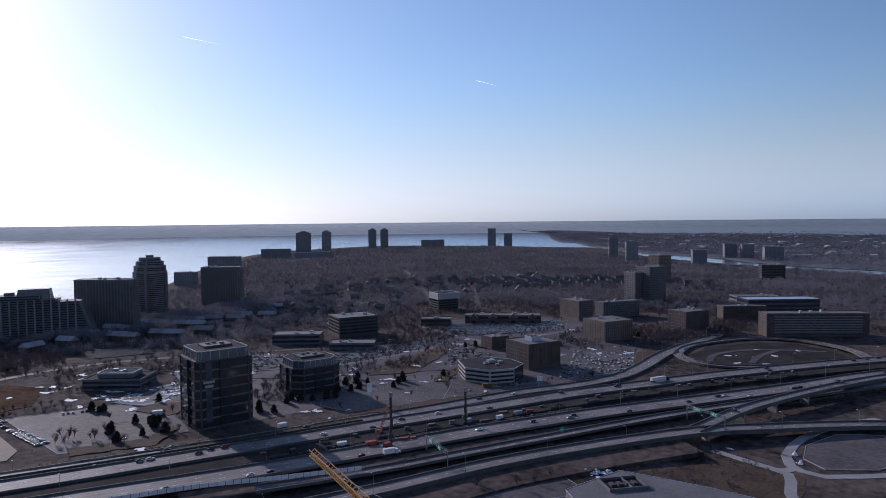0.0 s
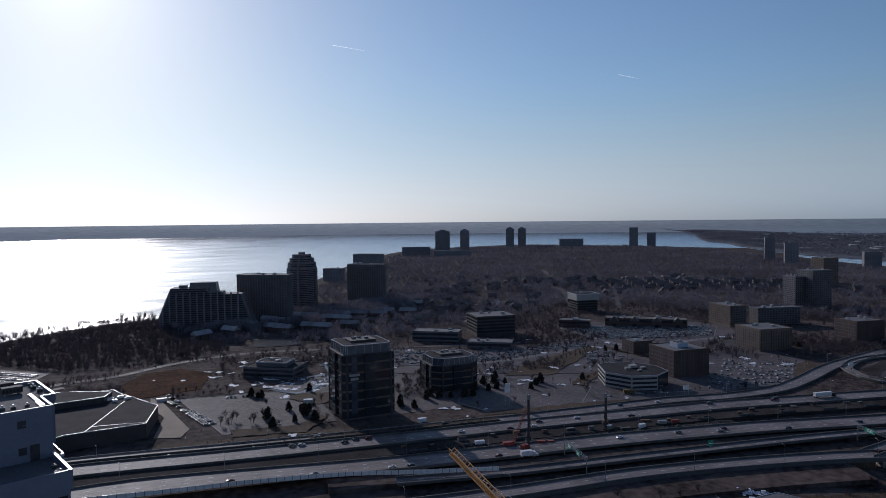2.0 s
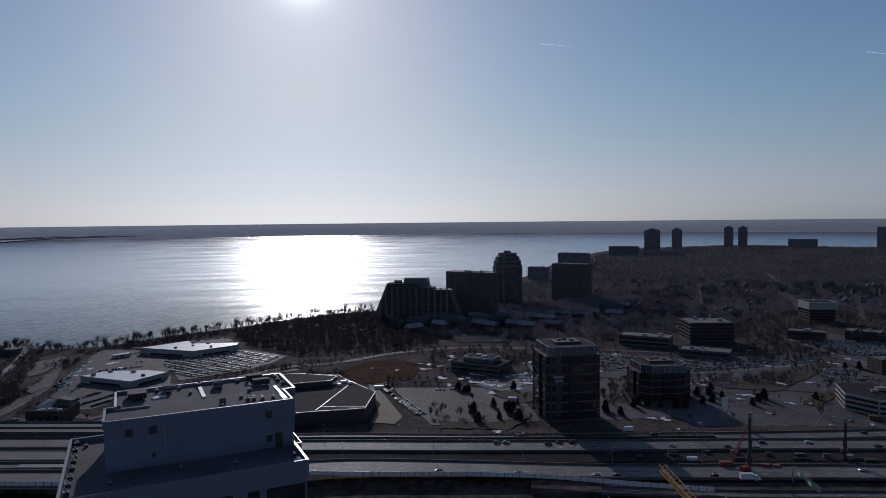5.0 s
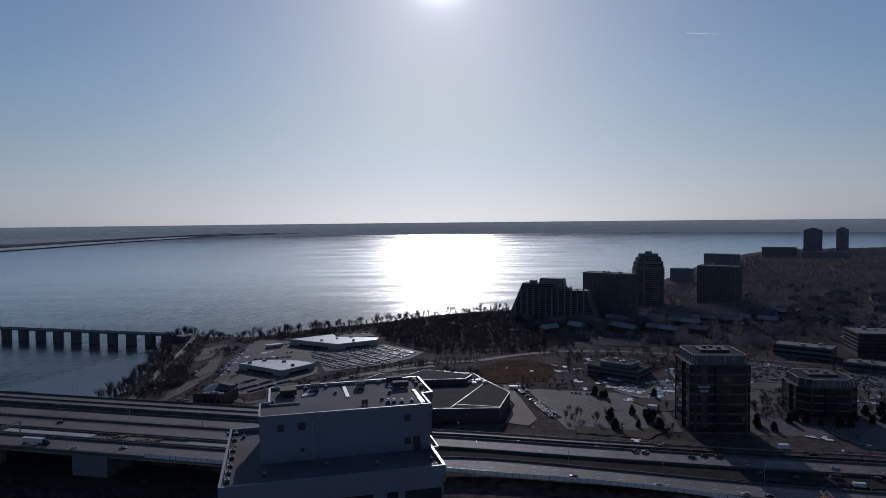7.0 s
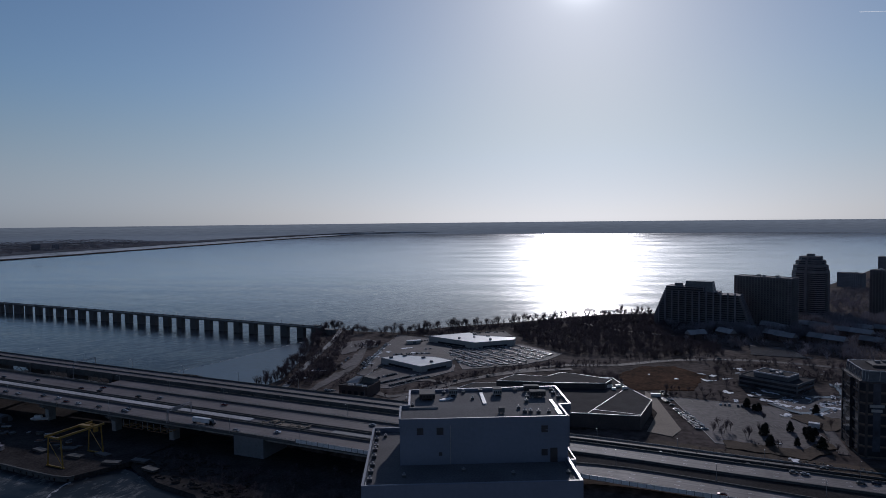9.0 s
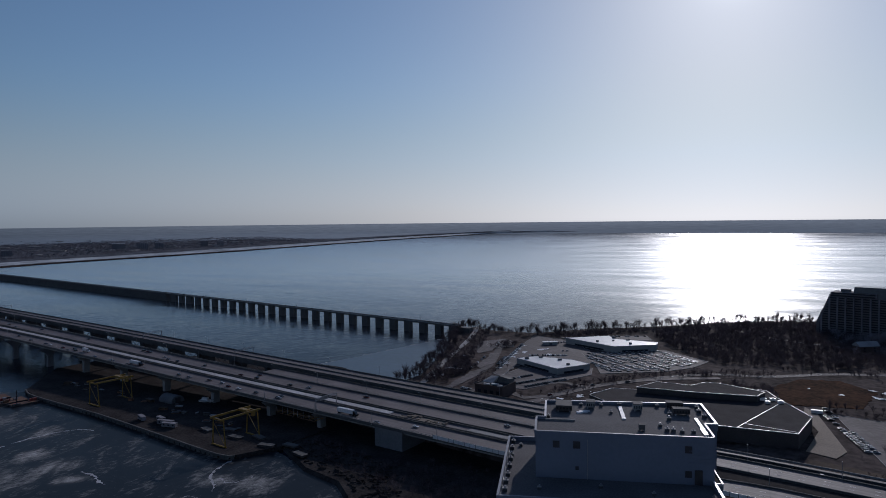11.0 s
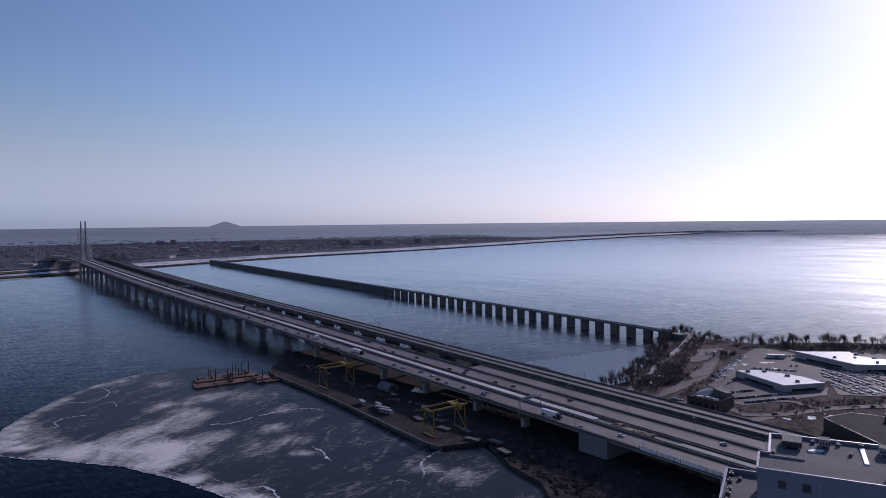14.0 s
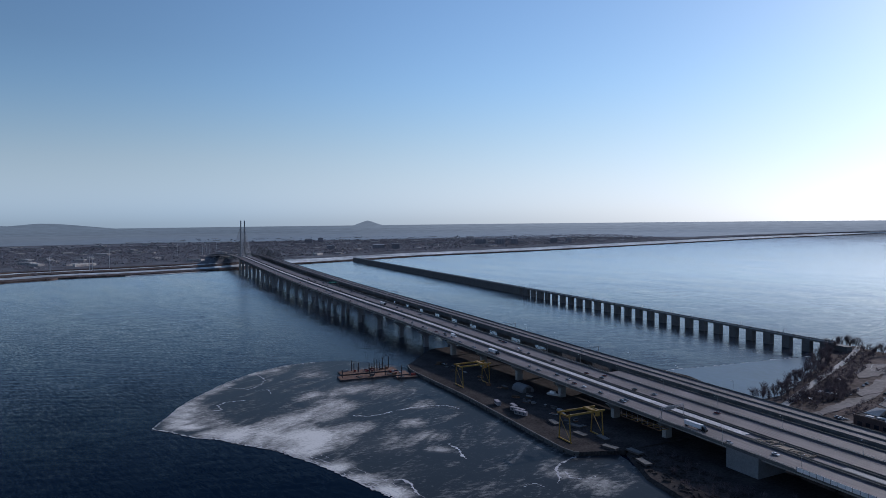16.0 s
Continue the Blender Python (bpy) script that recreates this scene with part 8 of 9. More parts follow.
def street_lamp(x, y, z, rot, h=11.0, two=False):
    ob = thing("street_lamp", pose(x, y, z, 0, 0, rot), "slim steel highway lamp with a curved arm", "street lamp", "highway lamps")
    part("pole", MB().beam((0, 0, -0.3), (0, 0, h), 0.16, 0.09, 6), M["steel"], ob)
    for s in ((-1, 1) if two else (1,)):
        part("arm", MB().beam((0, 0, h - 0.1), (0, s * 2.2, h + 0.5), 0.07), M["steel"], ob)
        part("lamp_head", MB().box(0, s * 2.5, h + 0.38, h + 0.6, 0.35, 0.9), M["whiteroof"], ob)


for line, off, step in ((FARWAY, 10.2, 48), (NEARWAY, 10.8, 52), (RAMP, -6, 55), (EXIT, 6, 60)):
    s = 20.0
    while s < length(line):
        p, h = along(line, s)
        d = Vector((math.cos(radians(h)), math.sin(radians(h)), 0))
        o = p + Vector((-d.y, d.x, 0)) * off
        street_lamp(o.x, o.y, o.z - 0.4, h + 180 if off > 0 else h)
        s += step
s = 15.0
while s < 1500:
    for off, r in ((-0.5, 180), (57.0, 0)):
        p, h = at_offset(s, off)
        street_lamp(p.x, p.y, p.z, h + r, 10)
    s += 55
for k in range(9):
    p, h = at_offset(25 + 62 * k, 110.4)
    street_lamp(p.x, p.y, p.z - 0.4, h, 9)
# pale noise fence on the near edge of the highway
fence = thing("fence", Matrix(), "pale panel fence with dark posts along the highway edge", "fence")
FL = smooth_line([(-176, 385.5, 17.0), (-120, 375, 15.9), (-60, 368, 14.9), (-13, 370, 13.7), (33, 361, 13.0), (80, 351, 12.6), (127, 338, 11.8), (165, 322, 11.0), (206, 306, 10.2)], 4.0)
for a, b in zip(FL, FL[1:]):
    h = math.degrees(math.atan2(b.y - a.y, b.x - a.x))
    c = (a + b) / 2
    part("fence_panel", MB().box(0, 0, 0.4, 2.8, (b - a).length - 0.25, 0.12), M["whiteroof"], fence, m=pose(c.x, c.y, c.z, 0, 0, h))
    part("fence_post", MB().box(0, 0, 0, 3.0, 0.2, 0.25), M["darkwall"], fence, m=pose(a.x, a.y, a.z, 0, 0, h))

# abutment and pillars under the highway
ab = thing("abutment", Matrix(), "broad grey concrete bridge abutment wall", "abutment")
p0, h = at_offset(s_at_x(-205), -1)
part("wall", MB().box(p0.x - 4, p0.y + 30, 0, p0.z - 1.4, 24, 52, h), M["pier"], ab)
part("end_wall", MB().box(-128, 412, 0, 14.2, 8, 60, 11), M["concrete"], ab)
for k, xx in enumerate((-285, -340, -410, -480, -550, -620)):
    for off in (10, 46):
        p, h = at_offset(s_at_x(xx), off)
        pr = thing("bridge_pillar", pose(p.x, p.y, 0, 0, 0, h), "concrete bridge pillar standing on the quay", "pillar", "quay pillars")
        part("shaft", MB().box(0, 0, 0, p.z - 8, 3.8, 6), M["concrete"], pr)
        part("head", MB().add([(x, y * k2, z) for z, k2 in ((p.z - 8, 1), (p.z - 3.6, 3.0)) for x, y in ((-1.9, -3), (1.9, -3), (1.9, 3), (-1.9, 3))], [(3, 2, 1, 0), (4, 5, 6, 7), (0, 1, 5, 4), (1, 2, 6, 5), (2, 3, 7, 6), (3, 0, 4, 7)]), M["concrete"], pr)
for line, xs in ((RAMP, (60, 100, 140, 180, 220, 260, 300)), (RAMP2, (20, 60, 100, 140, 180))):
    for s in xs:
        p, h = along(line, s)
        pr = thing("bridge_pillar", pose(p.x, p.y, 7, 0, 0, h), "short concrete pillar under the raised ramp", "pillar", "ramp pillars")
        part("shaft", MB().box(0, 0, -0.5, p.z - 8.4, 1.5, 7), M["concrete"], pr)

# ---- the works quay ----
def gantry_crane(x, y, z, rot, w, d, h):
    ob = thing("gantry_crane", pose(x, y, z, 0, 0, rot), "tall yellow steel gantry crane on the quay", "crane", "gantry cranes")
    for sx in (-1, 1):
        for sy in (-1, 1):
            part("leg", MB().beam((sx * w / 2, sy * d / 2, 0), (sx * w / 2, sy * d / 2 * 0.8, h), 0.5, 0.42), M["yellow"], ob)
        part("foot_beam", MB().box(sx * w / 2, 0, 0, 0.8, 0.9, d + 2), M["yellow"], ob)
        part("end_beam", MB().box(sx * w / 2, 0, h - 1.0, h, 1.0, d * 0.8), M["yellow"], ob)
        part("brace", MB().beam((sx * w / 2, -d / 2, 1), (sx * w / 2, d / 2 * 0.85, h - 3), 0.22), M["yellow"], ob)
    for sy in (-1, 1):
        part("girder", MB().box(0, sy * d * 0.4, h - 0.2, h + 1.1, w + 5, 0.8), M["yellow"], ob)
    part("trolley", MB().box(w * 0.25, 0, h + 0.2, h + 1.8, 3, d * 0.7), M["yellow"], ob)
    part("cab", MB().box(w * 0.4, -d * 0.3, h - 3.6, h - 0.6, 2.4, 2.2), M["yellow"], ob)


gantry_crane(-322, 370, 3, 78, 29, 14, 19)
gantry_crane(-494, 411, 3, 78, 29, 16, 19.5)
q = random.Random(41)
# blue-grey walls and roofs: the trailers' shade is put into their colour
for k, (x, y, r, w) in enumerate(((-425, 381, -25, 10), (-408, 384, -18, 9), (-398, 379, 5, 14), (-390, 375, 8, 12))):
    ob = thing("site_trailer", pose(x, y, 3, 0, 0, r), "pale office trailer on the quay, its shade painted blue-grey", "trailer", "quay trailers")
    part("box", MB().box(0, 0, 0.6, 3.4, w, 3.0), M["hazeblock"], ob)
    part("roof", MB().box(0, 0, 3.4, 3.6, w + 0.3, 3.3), M["hazeblock"], ob)
    for j in range(3):
        part("window", MB().box(-w / 3 + j * w / 3, -1.53, 1.6, 2.6, 1.4, 0.08), M["glass"], ob)
    for s in (-1, 1):
        part("support", MB().box(s * w * 0.35, 0, 0, 0.6, 0.5, 2.4), M["darkcon"], ob)
sh = thing("boat_shelter", pose(-446, 432, 3, 0, 0, -10), "arched pale fabric storage shelter on the quay", "shelter")
mb = MB()
n = 12
for x in (-9, 9):
    for i in range(n + 1):
        a = math.pi * i / n
        mb.v.append((x, 6.5 * math.cos(a), 6.0 * math.sin(a)))
mb.f += [(i, i + 1, n + 2 + i, n + 1 + i) for i in range(n)] + [tuple(range(n + 1))[::-1], tuple(range(n + 1, 2 * n + 2))]
part("canopy", mb, M["grey"], sh)
part("door", MB().box(9.05, 0, 0, 4.2, 0.1, 5), M["darkwall"], sh)
bt = thing("work_boat", pose(-414, 440, 3, 0, 0, 12), "white covered boat stored ashore", "boat")
part("hull", MB().add([(-7, -2, 2.0), (5, -2, 2.0), (8, 0, 2.4), (5, 2, 2.0), (-7, 2, 2.0), (-6.5, -1.2, 0.4), (4, -1.0, 0.4), (6, 0, 0.5), (4, 1.0, 0.4), (-6.5, 1.2, 0.4)], [(0, 1, 2, 3, 4), (9, 8, 7, 6, 5), (0, 5, 6, 1), (1, 6, 7, 2), (2, 7, 8, 3), (3, 8, 9, 4), (4, 9, 5, 0)]), M["whiteroof"], bt)
part("cabin", MB().box(-1.5, 0, 2.0, 4.2, 6, 3, 0, 0.8), M["whiteroof"], bt)
part("cradle", MB().box(0, 0, 0, 0.6, 8, 1.6), M["rust"], bt)
for k in range(34):
    x, y = scatter([(-300, 372), (-330, 400), (-470, 430), (-640, 460), (-600, 440), (-420, 405)], 1, q)[0]
    w, d, h = q.uniform(2, 9), q.uniform(1.5, 3.5), q.uniform(0.6, 2.8)
    ob = thing("material_stack", pose(x, y, 3, 0, 0, q.uniform(-30, 30)), "stack of timber and steel on the quay", "stack", "quay stacks")
    for j in range(3):
        part("layer", MB().box(q.uniform(-0.4, 0.4), 0, h * j / 3 + 0.02, h * (j + 1) / 3 - 0.04, w * q.uniform(0.7, 1), d), M[q.choice(("rust", "darkcon", "steel", "darkwall", "dirt"))], ob)
for k in range(7):
    ob = thing("barge_deck", pose(-262 - 16 * k, 362 + 9 * (k % 2) + 3 * k, 3.0, 0, 0, -20 + 12 * (k % 3)), "flat steel pontoon laid on the bank", "pontoon", "pontoons")
    part("hull", MB().box(0, 0, 0, 1.2, 12, 5), M["darkwall"], ob)
    part("deck", MB().box(0, 0, 1.2, 1.35, 11.6, 4.8), M["darkcon"], ob)
qw = thing("quay_wall", Matrix(), "dark steel sheet-pile quay wall", "quay wall", kind="structure")
QL = smooth_line([(-302, 345, 0), (-314, 342.6, 0), (-390, 360.6, 0), (-471, 379.6, 0), (-574, 398.6, 0), (-606, 411.4, 0)], 6)
part("cap_beam", ribbon(MB(), QL, -0.5, 0.6, 2.2, 3.5), M["darkcon"], qw)
for a, b in zip(QL, QL[1:]):
    part("sheet_pile", MB().box(0, 0, -3, 2.4, (b - a).length * 0.8, 0.5), M["darkcon"], qw, m=pose((a.x + b.x) / 2, (a.y + b.y) / 2 - 0.2, 0, 0, 0, math.degrees(math.atan2(b.y - a.y, b.x - a.x))))
for bx, by, r, L, w in ((-594, 360, 73, 74, 17), (-616, 366, 73, 62, 17), (-568, 384, 73, 22, 9)):
    ob = thing("work_barge", pose(bx, by, 0, 0, 0, r), "rusty flat work barge with upright spud piles", "barge", "barges")
    part("hull", MB().box(0, 0, -1, 1.6, L, w), M["darkwall"], ob)
    part("deck", MB().box(0, 0, 1.6, 1.8, L - 0.8, w - 0.8), M["rust"], ob)
    for k in range(8 if L > 30 else 1):
        part("spud_leg", MB().box(q.uniform(-0.45, 0.45) * L, q.uniform(-0.42, 0.42) * w, 1.8, q.uniform(8, 17), 0.8, 0.8), M["darkwall"], ob)
    for k in range(9 if L > 30 else 3):
        part("deck_load", MB().box(q.uniform(-0.4, 0.4) * L, q.uniform(-0.35, 0.35) * w, 1.8, 1.8 + q.uniform(0.6, 2.4), q.uniform(2, 6), q.uniform(1.5, 3)), M[q.choice(("rust", "red", "steel", "darkcon"))], ob)

# ---- steel truss of the old bridge, near the pylon ----
for off in (88, 109):
    mb = MB()
    pts = []
    n = 26
    for k in range(n + 1):
        p, h = at_offset(s_at_x(-1930) + 17 * k, off)
        t = k / n
        hh = 6 + 26 * abs(math.sin(math.pi * (t * 2))) ** 1.5 * 0.9
        pts.append((p, p + Vector((0, 0, hh))))
    for (a, b), (c, d) in zip(pts, pts[1:]):
        mb.beam(b, d, 0.7)
        mb.beam(a, d, 0.4)
        mb.beam(c, d, 0.4)
    tagged(part("truss", mb, M["darkcon"], old_bridge, "dark steel truss"), kind="stuff")

# ---- power pylons and masts on the far bank ----
for x, y, h in ((-2510, 303, 56), (-2545, 425, 52), (-2537, 432, 52), (-2651, 508, 74), (-3050, 860, 66), (-3253, 1032, 56), (-3345, 1082, 54), (-3333, 1092, 54), (-3820, 1292, 50)):
    bx, by, bz = bent(x, y, 4)
    k = math.hypot(bx, by) / math.hypot(x, y)
    ob = thing("power_mast", pose(bx, by, bz), "pale steel power mast on the far bank", "mast", "power masts")
    part("mast", MB().beam((0, 0, 0), (0, 0, h * k), 1.5, 0.7), M["palecon"], ob)
    part("cross_arm", MB().box(0, 0, h * k * 0.9, h * k * 0.92, 1, 14), M["palecon"], ob)
land("sand_bar", [(-2216, 470), (-2228, 560), (-2240, 720), (-2262, 722), (-2262, 600), (-2246, 470)], 1.2, M["palecon"], "pale snowy shoal before the dyke", depth=3, slope=4)

# ---- small square house with a pitched skylight by the bridge end ----
ch = thing("pavilion", pose(-188, 544, 7, 0, 0, -10), "low brown brick pavilion with pale sloping roof lights", "building")
part("wall", MB().box(0, 0, -0.4, 8.6, 27, 24), M["brick"], ch)
part("roof", MB().box(0, 0, 8.6, 8.8, 26, 23), M["darkroof"], ch)
for x, y, a, b in ((0, -12, 27.4, 0.4), (0, 12, 27.4, 0.4), (-13.5, 0, 0.4, 23.6), (13.5, 0, 0.4, 23.6)):
    part("parapet", MB().box(x, y, 8.4, 9.5, a, b), M["brick"], ch)
part("gable_block", MB().add([(0, 2, 8.8), (13, 2, 8.8), (13, 11.8, 8.8), (0, 11.8, 8.8), (2, 3, 14.5), (12, 3, 13.0), (12, 11, 12.0), (2, 11, 14.0)], [(3, 2, 1, 0), (4, 5, 6, 7), (0, 1, 5, 4), (1, 2, 6, 5), (2, 3, 7, 6), (3, 0, 4, 7)]), M["darkcon"], ch)
part("roof_light", MB().add([(-12, -2, 8.9), (-1, -3, 8.9), (-1, 9, 8.9), (-12, 9, 8.9), (-12, -2, 9.2), (-1, -3, 9.2), (-1, 8, 13.2), (-9, 9, 12.4)], [(3, 2, 1, 0), (4, 5, 6, 7), (0, 1, 5, 4), (1, 2, 6, 5), (2, 3, 7, 6), (3, 0, 4, 7)]), M["cream"], ch)
for x, y, w in ((3, -6, 6), (9, -8, 4), (-4, -8, 5)):
    part("roof_hatch", MB().box(x, y, 8.8, 9.8, w, 2.5, 12), M["palecon"], ch)
for x in (-9, -3, 3, 9):
    part("window", MB().box(x, -12.03, 2.2, 5.0, 3.2, 0.14), M["glass"], ch)
wb = thing("storage_shed", pose(-199, 777, 7, 0, 0, 30), "long white storage shed in the worn yard", "shed")
part("wall", MB().box(0, 0, -0.3, 3.6, 17, 6), M["cream"], wb)
part("roof", MB().box(0, 0, 3.6, 3.9, 17.6, 6.6), M["depotroof"], wb)
part("door", MB().box(0, -3.05, 0, 2.8, 3.5, 0.12), M["grey"], wb)

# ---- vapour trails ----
# emission stands in for sunlight scattered through the trails
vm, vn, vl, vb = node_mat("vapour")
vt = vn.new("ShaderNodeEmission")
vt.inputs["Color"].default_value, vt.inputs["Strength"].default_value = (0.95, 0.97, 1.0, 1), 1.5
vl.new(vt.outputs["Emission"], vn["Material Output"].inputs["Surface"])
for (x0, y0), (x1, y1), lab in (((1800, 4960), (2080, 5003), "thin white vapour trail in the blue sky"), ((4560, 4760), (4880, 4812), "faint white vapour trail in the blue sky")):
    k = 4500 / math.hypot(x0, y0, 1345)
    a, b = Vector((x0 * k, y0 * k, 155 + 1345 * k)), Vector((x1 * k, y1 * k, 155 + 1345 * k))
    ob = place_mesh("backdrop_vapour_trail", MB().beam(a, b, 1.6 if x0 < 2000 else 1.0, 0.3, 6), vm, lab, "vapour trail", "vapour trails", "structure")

# ---- scrub, hedges and rubble that break up the bare ground ----
q = random.Random(51)
BAY_BRUSH = [
    ([(-262, 740), (-240, 730), (-238, 770), (-256, 775)], 60, 3, 7, "leafless bushes between the yards"),
    ([(-224, 560), (-206, 560), (-214, 640), (-222, 650)], 60, 2, 5, "leafless bushes beside the yards"),
    ([(-262, 556), (-240, 545), (-242, 612), (-262, 690), (-270, 640)], 130, 2, 7, "leafless bushes above the bay lane"),
    ([(-246, 590), (-238, 600), (-240, 640), (-250, 640)], 40, 3, 7, "leafless bushes between the yards"),
    ([(-266, 560), (-246, 556), (-250, 640), (-262, 690), (-280, 780), (-300, 850), (-312, 840), (-292, 700)], 300, 2.5, 7.0, "leafless scrub and young trees by the bay road")]
SHORE_BRUSH = [
    ([(-330, 850), (-240, 838), (-185, 820), (-150, 840), (-85, 930), (-60, 950), (-140, 915), (-240, 850)], 240, 3, 9, "leafless brush along the lake shore"),
    ([(-140, 560), (-118, 600), (-60, 655), (20, 682), (40, 700), (-30, 690), (-100, 640), (-150, 570)], 170, 2, 6, "leafless brush along the street"),
    ([(60, 440), (160, 412), (300, 384), (300, 390), (160, 424), (70, 452)], 120, 1, 3, "low scrub beside the highway"),
    ([(430, 720), (560, 700), (640, 760), (720, 700), (760, 600), (900, 600), (870, 740), (780, 840), (680, 870), (560, 800)], 520, 4, 9, "leafless trees behind the shops and blocks")]
OFFICE_BRUSH = [
    ([(860, 480), (960, 420), (1100, 420), (1250, 500), (1000, 620), (900, 600)], 300, 4, 9, "leafless trees round the brick blocks"),
    ([(120, 600), (240, 560), (330, 620), (330, 700), (200, 740), (120, 720)], 240, 3, 9, "leafless trees round the low offices"),
    ([(230, 480), (262, 470), (300, 520), (420, 500), (440, 540), (330, 545), (240, 520)], 160, 3, 8, "leafless trees between the offices"),
    ([(430, 580), (560, 590), (560, 700), (640, 760), (500, 740), (420, 660)], 220, 3, 9, "leafless trees behind the shops"),
    ([(610, 300), (640, 350), (600, 352), (520, 338), (560, 310)], 90, 1, 3, "low scrub beside the exit road")]
RAMP_BRUSH = [
    ([(290, 240), (400, 200), (380, 150), (330, 160), (310, 210)], 150, 1, 4, "low scrub on the embankment"),
    ([(430, 225), (640, 160), (640, 100), (520, 150), (450, 180)], 160, 1, 3, "low scrub under the flyover"),
    ([(-80, 300), (60, 330), (150, 290), (200, 260), (120, 200), (-70, 240)], 200, 2, 6, "leafless scrub below the highway"),
    ([(-185, 320), (-90, 305), (-95, 380), (-150, 392), (-200, 372), (-210, 345)], 110, 2.2, 6, "leafless bushes on the low bank")]
for poly, n, lo, hi, lab in BAY_BRUSH + SHORE_BRUSH + OFFICE_BRUSH + RAMP_BRUSH:
    woods("brush", scatter(poly, n, q), q, lab, lo, hi, spread=1.3, twigs=90, thin=0.5, material="brushtwig", z=2.2 if lab.endswith("low bank") else 7.0)
mb = MB()
for x, y in scatter([(60, 446), (150, 422), (300, 390), (372, 374), (300, 400), (130, 436)], 420, q) + scatter([(190, 360), (395, 306), (392, 298), (190, 350)], 300, q):
    s = q.uniform(0.3, 1.4)
    mb.box(x, y, 7.0 if y > 0.9 * (440 - 0.2 * x) - 10 and y > 365 else 9.0, (7.2 if y > 365 else 9.2) + s * 0.6, s, s * q.uniform(0.5, 1.5), q.uniform(0, 90), 0.6)
tagged(part("rubble", mb, M["darkcon"]), "scattered rubble and broken concrete at the works", "rubble", kind="stuff")

# ground between the carriageways, a little below the roads
md = thing("median", Matrix(), "bare brown strip between the carriageways", "ground", kind="structure")
part("strip", ribbon(MB(), FARWAY, -27, -9.8, -3.5, -0.45), M["quay"], md)
part("strip", ribbon(MB(), [p for p in NEARWAY if p.x > 120], -26, -10.3, -4.5, -1.6), M["ground"], md)
part("strip", ribbon(MB(), [p for p in RAMP if p.x < 390], -30, -6.4, -4.5, -1.7), M["ground"], md)
part("strip", ribbon(MB(), [p for p in RAMP if p.x < 390], 6.4, 11, -4.5, -1.7), M["ground"], md)

# work platforms hung under the edge of the bridge
for xx in (-306, -284):
    p, h = at_offset(s_at_x(xx), -2.5)
    ob = thing("work_platform", pose(p.x, p.y, p.z - 5.2, 0, 0, h), "yellow steel work platform hung beneath the deck", "platform", "work platforms")
    for y in (-4, 0, 4):
        part("side_beam", MB().box(0, y, 0, 0.4, 18, 0.3), M["rust"], ob)
    for x in (-9, -3, 3, 9):
        part("cross_beam", MB().box(x, 0, 0.4, 0.7, 0.3, 8.4), M["yellow"], ob)
        part("hanger", MB().box(x, 4, 0.9, 5.4, 0.25, 0.25), M["steel"], ob)
# timber, pipes and broken pontoons on the low bank
q = random.Random(61)
mb = MB()
for x, y in scatter([(-300, 378), (-247, 352), (-215, 340), (-190, 318), (-170, 330), (-205, 372), (-270, 396)], 260, q):
    mb.box(x, y, 2.1, 2.3 + q.uniform(0.1, 1.0), q.uniform(0.6, 6), q.uniform(0.3, 1.2), q.uniform(-40, 40), 0.9)
tagged(part("bank_debris", mb, M["quay"]), "scattered timber, pipes and rubble on the river bank", "debris", kind="stuff")

# clutter of the works between the carriageways: pallets, pipes, barriers, small machines
FM = [p for p in FARWAY if 170 < p.x < 640]
LM = length(FM)
for k in range(26):
    p, h = along(FM, LM * (k + 0.5) / 26 + q.uniform(-6, 6))
    d = Vector((math.cos(radians(h)), math.sin(radians(h)), 0))
    pt = p + Vector((-d.y, d.x, 0)) * q.uniform(-22, -13)
    w, dd, hh = q.uniform(2, 7), q.uniform(1.2, 2.6), q.uniform(0.5, 2.4)
    ob = thing("site_stack", pose(pt.x, pt.y, pt.z - 0.45, 0, 0, h + q.uniform(-20, 20)), "stack of pipes and boards between the carriageways", "stack", "site stacks")
    for j in range(3):
        part("layer", MB().box(q.uniform(-0.3, 0.3), 0, hh * j / 3, hh * (j + 1) / 3 - 0.03, w * q.uniform(0.7, 1), dd), M[q.choice(("rust", "darkcon", "darkcon", "grey", "quay", "darkwall"))], ob)
for k in range(14):
    p, h = along(FM, LM * (k + 0.5) / 14)
    d = Vector((math.cos(radians(h)), math.sin(radians(h)), 0))
    pt = p + Vector((-d.y, d.x, 0)) * -24.5
    ob = place_mesh("barrier_block", MB().add([(x, y * kk, z) for z, kk in ((0, 1), (1.0, 0.4)) for x, y in ((-6, -0.4), (6, -0.4), (6, 0.4), (-6, 0.4))], [(3, 2, 1, 0), (4, 5, 6, 7), (0, 1, 5, 4), (1, 2, 6, 5), (2, 3, 7, 6), (3, 0, 4, 7)]), M["darkcon"], "long dusty concrete barrier block at the works", "barrier", "barrier blocks")
    ob.matrix_basis = pose(pt.x, pt.y, pt.z - 0.45, 0, 0, h)
